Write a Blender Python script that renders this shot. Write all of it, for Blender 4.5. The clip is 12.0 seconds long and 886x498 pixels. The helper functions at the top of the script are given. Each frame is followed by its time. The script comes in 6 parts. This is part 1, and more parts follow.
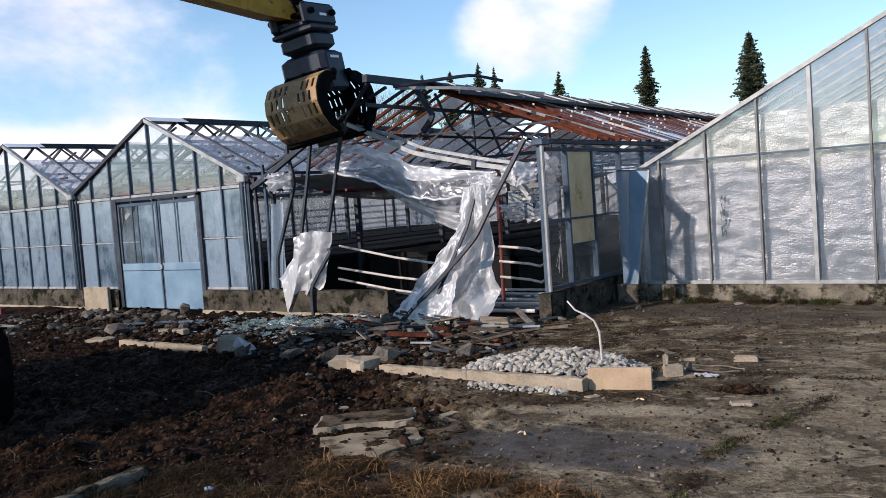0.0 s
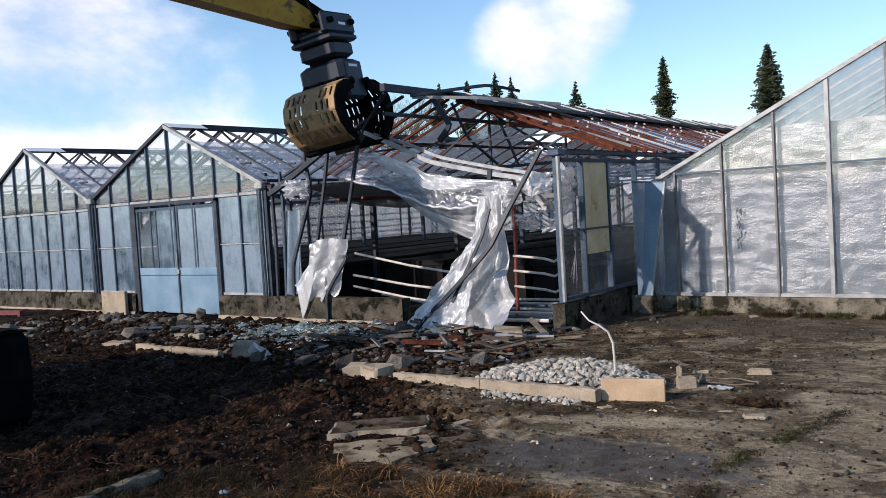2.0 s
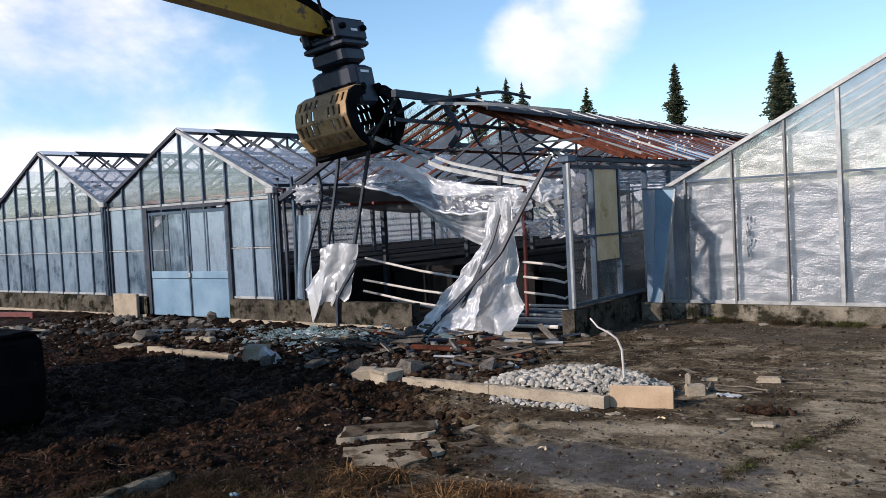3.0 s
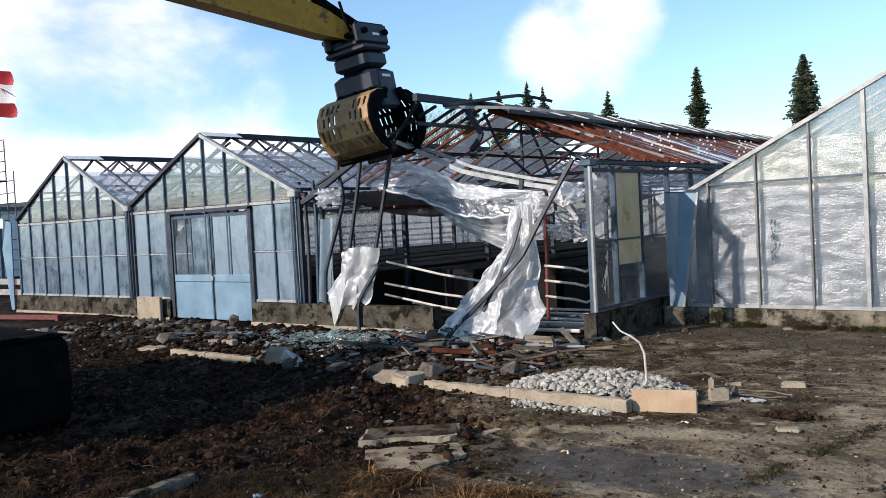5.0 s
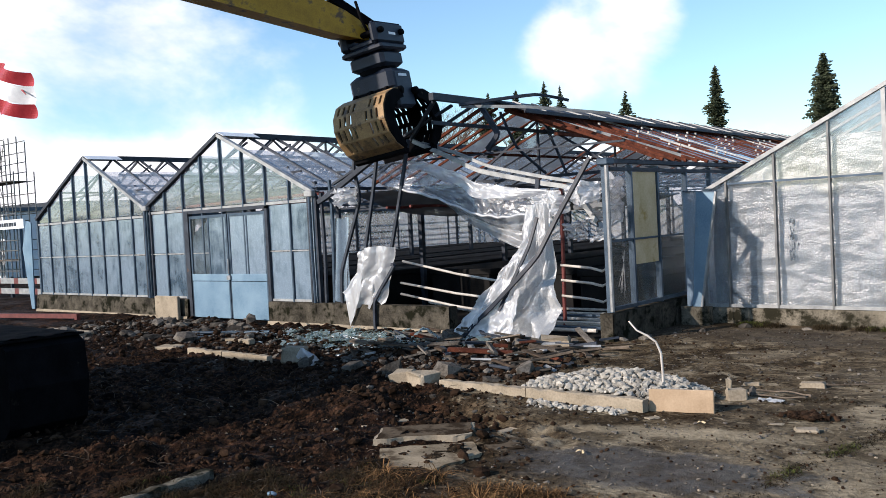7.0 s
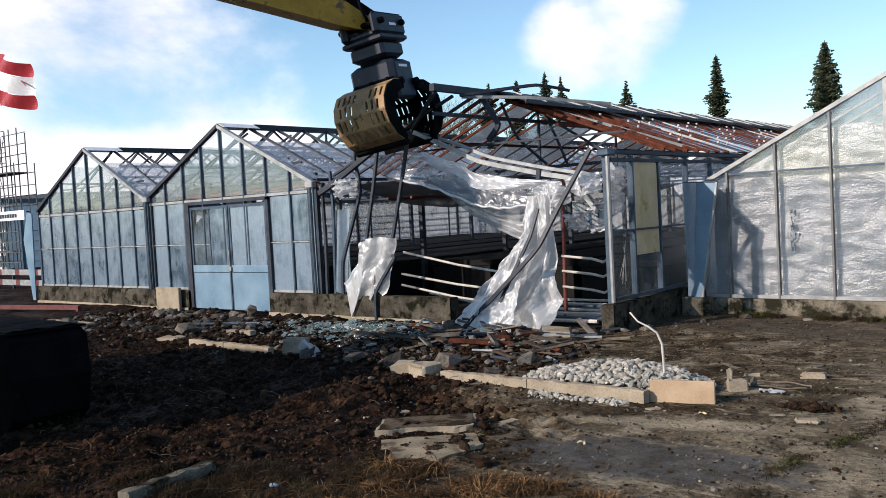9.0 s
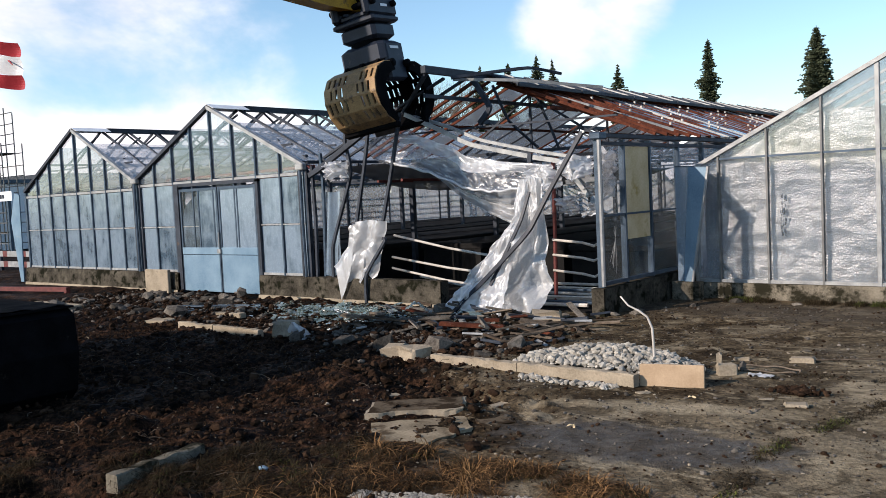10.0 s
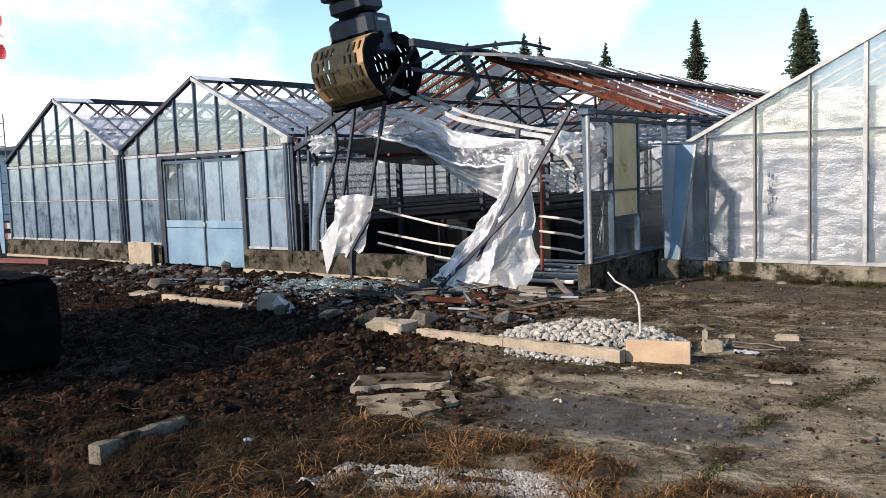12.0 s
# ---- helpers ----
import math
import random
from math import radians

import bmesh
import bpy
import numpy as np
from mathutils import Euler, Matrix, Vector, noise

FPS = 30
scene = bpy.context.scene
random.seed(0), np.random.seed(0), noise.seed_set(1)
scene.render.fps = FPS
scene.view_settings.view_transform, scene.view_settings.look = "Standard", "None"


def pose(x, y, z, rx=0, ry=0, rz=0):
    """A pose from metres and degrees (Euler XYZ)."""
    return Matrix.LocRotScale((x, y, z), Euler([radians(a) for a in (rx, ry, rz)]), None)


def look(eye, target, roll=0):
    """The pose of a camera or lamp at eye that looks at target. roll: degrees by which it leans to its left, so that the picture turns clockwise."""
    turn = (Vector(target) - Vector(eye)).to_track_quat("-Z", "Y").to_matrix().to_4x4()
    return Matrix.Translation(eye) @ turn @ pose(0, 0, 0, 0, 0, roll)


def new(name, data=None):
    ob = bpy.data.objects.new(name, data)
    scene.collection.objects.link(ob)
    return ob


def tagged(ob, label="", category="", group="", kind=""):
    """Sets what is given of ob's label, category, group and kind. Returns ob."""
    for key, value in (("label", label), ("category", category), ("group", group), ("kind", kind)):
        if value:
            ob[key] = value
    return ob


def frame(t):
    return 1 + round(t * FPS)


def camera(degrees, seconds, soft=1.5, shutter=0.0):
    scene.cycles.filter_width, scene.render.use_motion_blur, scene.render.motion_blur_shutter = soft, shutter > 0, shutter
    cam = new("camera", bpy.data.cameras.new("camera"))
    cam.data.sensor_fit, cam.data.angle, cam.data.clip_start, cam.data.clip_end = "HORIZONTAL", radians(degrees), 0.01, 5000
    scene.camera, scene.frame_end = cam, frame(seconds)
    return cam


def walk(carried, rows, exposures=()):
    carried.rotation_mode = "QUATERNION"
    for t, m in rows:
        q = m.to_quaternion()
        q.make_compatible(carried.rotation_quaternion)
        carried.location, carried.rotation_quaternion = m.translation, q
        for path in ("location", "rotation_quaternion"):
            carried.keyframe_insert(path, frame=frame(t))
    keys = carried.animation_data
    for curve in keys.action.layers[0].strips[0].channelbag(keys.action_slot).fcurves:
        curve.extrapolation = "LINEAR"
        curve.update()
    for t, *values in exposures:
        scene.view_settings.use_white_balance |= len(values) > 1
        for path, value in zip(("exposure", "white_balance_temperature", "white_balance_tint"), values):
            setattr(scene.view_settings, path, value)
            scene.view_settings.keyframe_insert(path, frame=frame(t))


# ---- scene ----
cam = camera(54.0, 12.0, soft=0.6)
PATH = [
    (0, (6.161, -10.984, 1.856), (4.985, -9.371, 1.743), -4.1),
    (0.5, (6.167, -11.003, 1.864), (4.988, -9.391, 1.751), -4.0),
    (1, (6.163, -11.002, 1.862), (4.978, -9.394, 1.754), -3.8),
    (1.5, (6.176, -11.019, 1.868), (4.983, -9.417, 1.767), -3.6),
    (2, (6.191, -11.032, 1.867), (4.988, -9.437, 1.775), -3.4),
    (2.5, (6.21, -11.059, 1.874), (4.999, -9.47, 1.789), -3.2),
    (3, (6.219, -11.07, 1.876), (4.998, -9.488, 1.797), -3.0),
    (5, (6.212, -11.083, 1.868), (4.954, -9.529, 1.801), -3.0),
    (5.5, (6.204, -11.084, 1.862), (4.939, -9.536, 1.796), -3.0),
    (6, (6.213, -11.086, 1.861), (4.941, -9.545, 1.796), -3.0),
    (6.5, (6.211, -11.068, 1.857), (4.93, -9.533, 1.793), -3.0),
    (7, (6.214, -11.059, 1.85), (4.926, -9.53, 1.786), -3.0),
    (9, (6.211, -11.061, 1.861), (4.922, -9.535, 1.775), -3.1),
    (9.5, (6.204, -11.052, 1.857), (4.922, -9.52, 1.753), -3.0),
    (10, (6.187, -11.036, 1.855), (4.914, -9.498, 1.73), -2.8),
    (10.5, (6.175, -11.033, 1.848), (4.913, -9.489, 1.7), -2.6),
    (11, (6.168, -11.036, 1.848), (4.915, -9.487, 1.679), -2.5),
    (11.5, (6.156, -11.031, 1.845), (4.909, -9.479, 1.665), -2.3),
    (12, (6.132, -11.009, 1.817), (4.887, -9.454, 1.639), -2.1),
]
walk(cam, [(t, look(eye, target, roll)) for t, eye, target, roll in PATH],
     exposures=[(0.0, 0.60, 6520, 20), (3.0, 0.64, 6500, 19), (5.0, 0.79, 6580, 16), (7.0, 0.80, 6600, 16), (9.5, 0.65, 6780, 17), (12.0, 1.05, 6900, 18)])

# ---- light: low sun from the camera's left, clear sky with cloud banks ----
SUN_DIR = Vector((0.42, 0.90, -0.47)).normalized()
sun = new("sun", bpy.data.lights.new("sun", "SUN"))
sun.data.energy, sun.data.angle, sun.data.color = 3.6, radians(0.6), (1.0, 0.93, 0.82)
sun.matrix_world = look((0, 0, 40), Vector((0, 0, 40)) + SUN_DIR)

world = bpy.data.worlds.new("sky")
scene.world = world
world.use_nodes = True


class Graph:
    """A small helper to wire shader nodes."""

    def __init__(self, tree):
        self.tree = tree
        tree.nodes.clear()

    def node(self, kind, ins=(), **props):
        n = self.tree.nodes.new(kind)
        for key, value in props.items():
            setattr(n, key, value)
        for key, value in (ins.items() if isinstance(ins, dict) else ()):
            if isinstance(value, bpy.types.NodeSocket):
                self.tree.links.new(value, n.inputs[key])
            else:
                n.inputs[key].default_value = value
        return n

    def math(self, op, a, b=0.0, clamp=False):
        return self.node("ShaderNodeMath", {0: a, 1: b}, operation=op, use_clamp=clamp).outputs[0]

    def noise(self, vec, scale, detail=4.0, rough=0.55, dist=0.0):
        return self.node("ShaderNodeTexNoise", {"Vector": vec, "Scale": scale, "Detail": detail, "Roughness": rough, "Distortion": dist}).outputs[0]

    def ramp(self, fac, stops, smooth=False):
        n = self.node("ShaderNodeValToRGB", {0: fac})
        n.color_ramp.interpolation = "EASE" if smooth else "LINEAR"
        el = n.color_ramp.elements
        while len(el) < len(stops):
            el.new(0.5)
        for e, (p, c) in zip(el, stops):
            e.position, e.color = p, ((c, c, c, 1) if isinstance(c, (int, float)) else (*c, 1))
        return n.outputs[0]

    def mix(self, fac, a, b, blend="MIX"):
        n = self.node("ShaderNodeMix", data_type="RGBA", blend_type=blend)
        for key, value in ((0, fac), (6, a), (7, b)):
            if isinstance(value, bpy.types.NodeSocket):
                self.tree.links.new(value, n.inputs[key])
            else:
                n.inputs[key].default_value = value if key == 0 else (*value, 1)
        return n.outputs[2]


g = Graph(world.node_tree)
sky = g.node("ShaderNodeTexSky", sky_type="NISHITA", sun_disc=False, sun_elevation=math.asin(-SUN_DIR.z),
             sun_rotation=math.atan2(-SUN_DIR.x, -SUN_DIR.y), air_density=1.0, dust_density=0.25, ozone_density=1.5)
ray = g.node("ShaderNodeTexCoord").outputs["Generated"]
# cloud cover: broken cumulus, thicker to the west (-x) and low down
flat = g.node("ShaderNodeMapping", {"Vector": ray, "Scale": (1.0, 1.0, 1.7)}).outputs[0]
puffs = g.noise(flat, 2.6, 7.0, 0.56, 0.2)


def bank(direction, near, far):
    """1 towards a direction, falling to 0."""
    d = Vector(direction).normalized()
    dot = g.node("ShaderNodeVectorMath", {0: ray, 1: d}, operation="DOT_PRODUCT").outputs["Value"]
    return g.node("ShaderNodeMapRange", {"Value": dot, "From Min": math.cos(radians(far)), "From Max": math.cos(radians(near))},
                  interpolation_type="SMOOTHSTEP").outputs[0]


cover = g.math("ADD", puffs, g.math("MULTIPLY", bank((-0.90, 0.40, 0.17), 4, 24), 0.26))
cover = g.math("ADD", cover, g.math("MULTIPLY", bank((-0.475, 0.855, 0.215), 1, 6.5), 0.25))
cover = g.math("ADD", cover, g.math("MULTIPLY", bank((-0.546, 0.822, 0.155), 1, 5), 0.09))
cover = g.math("ADD", cover, g.math("MULTIPLY", bank((-0.77, 0.62, 0.10), 1, 12), 0.08))
cover = g.math("SUBTRACT", cover, g.math("MULTIPLY", bank((-0.24, 0.96, 0.11), 3, 12), 0.15))
low = g.node("ShaderNodeMapRange", {"Value": g.node("ShaderNodeSeparateXYZ", {0: ray}).outputs[2], "From Min": 0.115, "From Max": 0.03}).outputs[0]
cover = g.math("ADD", cover, g.math("MULTIPLY", low, 0.22))
cloud = g.node("ShaderNodeMapRange", {"Value": cover, "From Min": 0.595, "From Max": 0.81}, interpolation_type="SMOOTHSTEP").outputs[0]
shade = g.noise(flat, 5.0, 5.0, 0.6)
tint = g.mix(g.ramp(shade, [(0.35, 0.0), (0.65, 1.0)]), (5.6, 5.9, 6.6), (8.3, 8.2, 8.2))
lit = g.mix(cloud, g.mix(1.0, sky.outputs[0], (0.86, 1.06, 1.12), "MULTIPLY"), tint)
g.tree.links.new(g.node("ShaderNodeBackground", {"Color": lit, "Strength": 0.11}).outputs[0], g.node("ShaderNodeOutputWorld").inputs[0])

# ---- materials ----
def principled(name):
    m = bpy.data.materials.new(name)
    m.use_nodes = True
    gr = Graph(m.node_tree)
    bsdf = gr.node("ShaderNodeBsdfPrincipled")
    out = gr.node("ShaderNodeOutputMaterial", {0: bsdf.outputs[0]})
    return m, gr, bsdf, out


def surface(name, dark, light, rough=0.8, metal=0.0, scale=6.0, fine=60.0, bump=0.3, depth=0.01, spots=None, spot_at=0.62, spot_scale=3.0,
            vary=0.0, space="Object", spec=None):
    """A weathered surface: two scales of grain, optional stains of another colour, bump."""
    m, gr, bsdf, _ = principled(name)
    co = gr.node("ShaderNodeTexCoord").outputs[space]
    big, small = gr.noise(co, scale, 5.0), gr.noise(co, fine, 3.0)
    mixv = gr.math("ADD", gr.math("MULTIPLY", big, 0.65), gr.math("MULTIPLY", small, 0.35))
    col = gr.ramp(mixv, [(0.32, dark), (0.68, light)])
    if spots:
        st = gr.node("ShaderNodeMapRange", {"Value": gr.noise(co, spot_scale, 6.0, 0.65), "From Min": spot_at, "From Max": spot_at + 0.1}).outputs[0]
        col = gr.mix(st, col, spots)
    if vary:
        rnd = gr.node("ShaderNodeObjectInfo").outputs["Random"]
        isl = gr.node("ShaderNodeNewGeometry").outputs["Random Per Island"]
        v = gr.math("ADD", gr.math("MULTIPLY", gr.math("FRACT", gr.math("ADD", rnd, isl)), 2 * vary), 1 - vary)
        col = gr.node("ShaderNodeVectorMath", {0: col, 3: v}, operation="SCALE").outputs[0]
    gr.tree.links.new(col, bsdf.inputs["Base Color"])
    bsdf.inputs["Roughness"].default_value, bsdf.inputs["Metallic"].default_value = rough, metal
    bsdf.inputs["Specular IOR Level"].default_value = (0.04 if rough > 0.7 else 0.3) if spec is None else spec
    b = gr.node("ShaderNodeBump", {"Height": mixv, "Strength": bump, "Distance": depth})
    gr.tree.links.new(b.outputs[0], bsdf.inputs["Normal"])
    return m


def sheet(name, tint, clear, rough, bubbles=0.0, dirt=0.0, dirt_col=(0.30, 0.28, 0.22), gloss=0.5, crease=0.55, back=0.35, folding=1.2, wrinkle=0.0, speckle=0.75):
    """Glass or film: part clear, part milky (diffuse and translucent), with a gloss on top."""
    m = bpy.data.materials.new(name)
    m.use_nodes = True
    gr = Graph(m.node_tree)
    co = gr.node("ShaderNodeTexCoord").outputs["Object"]
    big = gr.noise(co, 1.7, 5.0, 0.6, 0.4)
    streak = gr.noise(gr.node("ShaderNodeMapping", {"Vector": co, "Scale": (5.0, 5.0, 1.0)}).outputs[0], 2.2, 4.0)
    own = gr.math("MULTIPLY", gr.math("SUBTRACT", gr.node("ShaderNodeObjectInfo").outputs["Random"], 0.5), 0.20)
    haze = gr.math("ADD", gr.math("ADD", gr.math("MULTIPLY", big, 0.68), gr.math("MULTIPLY", streak, 0.32)), own)
    height = gr.math("MULTIPLY", haze, 0.4)
    if wrinkle:
        ridge = gr.math("ABSOLUTE", gr.math("SUBTRACT", gr.noise(co, 5.5, 4.0, 0.6, 1.2), 0.5))
        height = gr.math("ADD", height, gr.math("MULTIPLY", ridge, -wrinkle))
    if bubbles:
        vor = gr.node("ShaderNodeTexVoronoi", {"Vector": co, "Scale": bubbles, "Randomness": 0.8}).outputs["Distance"]
        height = gr.math("ADD", height, gr.math("MULTIPLY", vor, -0.5))
        # bubble glints and dark rims put into the colour, besides the bump
        cells = gr.ramp(vor, [(0.05, 1.0), (0.45, speckle)])
        folds = gr.noise(gr.node("ShaderNodeMapping", {"Vector": co, "Scale": (1.0, 1.0, 2.6)}).outputs[0], 2.4, 3.0, 0.5, 0.7)
        height = gr.math("ADD", height, gr.math("MULTIPLY", folds, folding))
    normal = gr.node("ShaderNodeBump", {"Height": height, "Strength": crease if bubbles or wrinkle else 0.12, "Distance": 0.02}).outputs[0]
    col = gr.mix(gr.ramp(haze, [(0.42, 0.0), (0.42 + 0.25, dirt)]), tint, dirt_col)
    if bubbles:
        col = gr.mix(1.0, col, cells, "MULTIPLY")
    milky = gr.node("ShaderNodeMixShader", {0: back, 1: gr.node("ShaderNodeBsdfDiffuse", {"Color": col, "Normal": normal}).outputs[0],
                                            2: gr.node("ShaderNodeBsdfTranslucent", {"Color": col, "Normal": normal}).outputs[0]}).outputs[0]
    see = gr.node("ShaderNodeBsdfTransparent", {"Color": (0.965, 0.965, 0.97, 1)}).outputs[0]
    through_fac = gr.ramp(haze, [(0.3, min(1.0, clear + 0.18)), (0.7, max(0.0, clear - 0.18))])
    body = gr.node("ShaderNodeMixShader", {0: through_fac, 1: milky, 2: see}).outputs[0]
    shine = gr.node("ShaderNodeBsdfGlossy", {"Roughness": rough, "Normal": normal}).outputs[0]
    edge_on = gr.node("ShaderNodeLayerWeight", {"Blend": 0.5, "Normal": normal}).outputs["Facing"]
    fres = gr.math("ADD", gr.math("MULTIPLY", gr.math("POWER", edge_on, 4.0), 0.8), 0.045)
    body = gr.node("ShaderNodeMixShader", {0: gr.math("MULTIPLY", fres, gloss * 2, True), 1: body, 2: shine}).outputs[0]
    gr.node("ShaderNodeOutputMaterial", {0: body})
    return m


STEEL_DARK = surface("dark_weathered_steel", (0.009, 0.012, 0.018), (0.042, 0.052, 0.070), 0.62, 0.1, 5, 80, 0.2, spots=(0.12, 0.06, 0.032), spot_at=0.64)
STEEL_BLUE = surface("galvanised_blue_grey_steel", (0.022, 0.038, 0.060), (0.080, 0.115, 0.155), 0.42, 0.3, 5, 70, 0.2, spots=(0.13, 0.09, 0.06), spot_at=0.66)
STEEL_LIGHT = surface("pale_aluminium", (0.17, 0.175, 0.18), (0.40, 0.40, 0.39), 0.5, 0.3, 6, 80, 0.2, spots=(0.25, 0.18, 0.12), spot_at=0.68)
STEEL_GREY = surface("dull_grey_steel", (0.07, 0.07, 0.068), (0.20, 0.20, 0.195), 0.5, 0.3, 6, 80, 0.2, spots=(0.16, 0.12, 0.08), spot_at=0.66)
RUST = surface("rusted_steel", (0.030, 0.011, 0.008), (0.15, 0.048, 0.028), 0.85, 0.1, 7, 70, 0.5, spots=(0.36, 0.27, 0.23), spot_at=0.64, spot_scale=9)
RED_PIPE = surface("red_oxide_pipe", (0.07, 0.016, 0.015), (0.17, 0.045, 0.038), 0.6, 0.0, 8, 60, 0.2)
WHITE_PIPE = surface("worn_white_pipe", (0.30, 0.27, 0.235), (0.58, 0.54, 0.49), 0.5, 0.0, 6, 60, 0.2, spots=(0.28, 0.17, 0.10), spot_at=0.64, spot_scale=5)
GLASS = sheet("dusty_greenhouse_glass", (0.42, 0.53, 0.64), 0.98, 0.05, dirt=0.5, dirt_col=(0.30, 0.36, 0.42), gloss=0.6)
# haze tint about a third as bright as GLASS, with less gloss
GLASS_DARK = sheet("dark_green_tinged_glass", (0.13, 0.17, 0.18), 0.92, 0.05, dirt=0.5, dirt_col=(0.10, 0.11, 0.10), gloss=0.28)
# blue diffuse tint stands in for sky mirrored in the film-backed panes
GLASS_MILKY = sheet("film_backed_glass", (0.37, 0.49, 0.61), 0.15, 0.15, bubbles=42.0, dirt=1.0, dirt_col=(0.075, 0.125, 0.18), gloss=1.5, crease=0.13, back=0.15, folding=1.3, speckle=0.72)
BUBBLE_WALL = sheet("silvery_bubble_film", (0.55, 0.55, 0.525), 0.16, 0.34, bubbles=38.0, dirt=1.0, dirt_col=(0.17, 0.175, 0.16), gloss=1.5, crease=0.72, back=0.3, folding=2.0, speckle=0.45)
BUBBLE = sheet("bubble_film", (0.86, 0.87, 0.88), 0.14, 0.32, bubbles=40.0, dirt=0.3, dirt_col=(0.56, 0.55, 0.52), gloss=0.8, back=0.4, crease=0.45, wrinkle=1.4, speckle=0.8)
FILM = sheet("loose_polythene", (0.86, 0.87, 0.89), 0.32, 0.28, dirt=0.35, dirt_col=(0.52, 0.51, 0.49), gloss=1.0, back=0.45, crease=0.5, wrinkle=1.6)
CLEAR_FILM = sheet("thin_clear_polythene", (0.70, 0.72, 0.76), 0.72, 0.22, dirt=0.5, dirt_col=(0.38, 0.38, 0.37), gloss=1.5, back=0.55, crease=0.6, wrinkle=2.2)
# greyer and darker than FILM
SLACK_FILM = sheet("grey_slack_polythene", (0.60, 0.61, 0.63), 0.34, 0.3, dirt=0.6, dirt_col=(0.36, 0.35, 0.33), gloss=1.0, back=0.55, crease=0.5, wrinkle=1.6)
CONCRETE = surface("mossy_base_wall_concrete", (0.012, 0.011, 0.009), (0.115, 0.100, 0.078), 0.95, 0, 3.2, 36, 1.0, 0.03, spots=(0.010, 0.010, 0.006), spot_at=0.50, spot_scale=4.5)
CONCRETE_PALE = surface("pale_concrete", (0.17, 0.14, 0.10), (0.39, 0.325, 0.245), 0.95, 0, 3, 50, 0.6, 0.02, spots=(0.18, 0.14, 0.10), spot_at=0.6)
STONE = surface("broken_stone", (0.026, 0.022, 0.019), (0.155, 0.138, 0.118), 0.95, 0, 5, 40, 0.8, 0.02, vary=0.6)
GRAVEL = surface("light_gravel", (0.17, 0.155, 0.13), (0.43, 0.40, 0.35), 0.9, 0, 9, 60, 0.5, 0.01, vary=0.3)
CONCRETE_MID = surface("weathered_grey_brown_concrete", (0.06, 0.052, 0.038), (0.23, 0.20, 0.155), 0.95, 0, 3, 45, 0.9, 0.03, spots=(0.022, 0.02, 0.013), spot_at=0.47, spot_scale=3.4)
WOOD = surface("weathered_timber", (0.028, 0.022, 0.017), (0.165, 0.13, 0.10), 0.9, 0, 5, 60, 0.6, vary=0.45)
CHIPBOARD = surface("orange_brown_board", (0.31, 0.215, 0.135), (0.46, 0.335, 0.225), 0.9, 0, 4, 60, 0.3)
YELLOW_BOARD = surface("yellowed_board", (0.50, 0.37, 0.20), (0.70, 0.57, 0.37), 0.85, 0, 2.2, 40, 0.15, spots=(0.36, 0.24, 0.07), spot_at=0.58, spot_scale=1.6)
DOOR_BLUE = surface("pale_blue_painted_sheet", (0.095, 0.170, 0.245), (0.215, 0.315, 0.395), 0.42, 0.1, 1.6, 50, 0.25, spots=(0.25, 0.28, 0.28), spot_at=0.63)
BLACK_STEEL = surface("black_machine_steel", (0.0012, 0.0012, 0.0015), (0.006, 0.006, 0.007), 0.85, 0.0, 5, 60, 0.3, spots=(0.05, 0.04, 0.03), spot_at=0.64, spot_scale=4)
BLUE_BLACK = surface("blue_black_machine_paint", (0.006, 0.009, 0.016), (0.022, 0.03, 0.048), 0.5, 0.0, 4, 60, 0.2, spots=(0.12, 0.10, 0.08), spot_at=0.66, spot_scale=5)
YELLOW_PAINT = surface("worn_yellow_machine_paint", (0.24, 0.125, 0.01), (0.48, 0.27, 0.02), 0.5, 0.0, 4, 60, 0.3, spots=(0.10, 0.06, 0.03), spot_at=0.56, spot_scale=4)
YELLOW_WORN = surface("rusted_yellow_shell_paint", (0.13, 0.075, 0.035), (0.40, 0.245, 0.11), 0.6, 0.0, 2.5, 50, 0.5, spots=(0.075, 0.05, 0.035), spot_at=0.54, spot_scale=4.5)
BARK = surface("tree_bark", (0.03, 0.02, 0.015), (0.10, 0.075, 0.055), 0.95, 0, 6, 40, 0.6)
NEEDLES = surface("dark_spruce_needles", (0.016, 0.024, 0.014), (0.075, 0.085, 0.050), 0.8, 0, 2, 30, 0.2, vary=0.5)
TWIGS = surface("bare_grey_brown_twigs", (0.09, 0.065, 0.05), (0.20, 0.155, 0.125), 0.9, 0, 2, 30, 0.2)
DRY_GRASS = surface("dry_grass", (0.020, 0.011, 0.006), (0.10, 0.055, 0.027), 0.9, 0, 1.2, 40, 0.2, vary=0.6)
STRAW = surface("orange_straw", (0.018, 0.009, 0.005), (0.33, 0.18, 0.075), 0.8, 0, 3.0, 40, 0.2, vary=0.7)
DARK_GRASS = surface("dark_brown_grass", (0.006, 0.005, 0.003), (0.05, 0.036, 0.020), 0.9, 0, 2.4, 40, 0.2, vary=0.6)
GREEN_GRASS = surface("sparse_green_grass", (0.018, 0.024, 0.008), (0.095, 0.105, 0.028), 0.9, 0, 3, 40, 0.2, vary=0.5)
WHITE_PAINT = surface("white_painted_metal", (0.62, 0.64, 0.66), (0.80, 0.81, 0.82), 0.5, 0, 3, 40, 0.1)
SHARD = sheet("broken_glass_shards", (0.30, 0.42, 0.40), 0.5, 0.04, dirt=0.3, gloss=1.0)
RED_PAINT = surface("red_paint", (0.26, 0.018, 0.025), (0.40, 0.035, 0.045), 0.5, 0, 3, 40, 0.1)


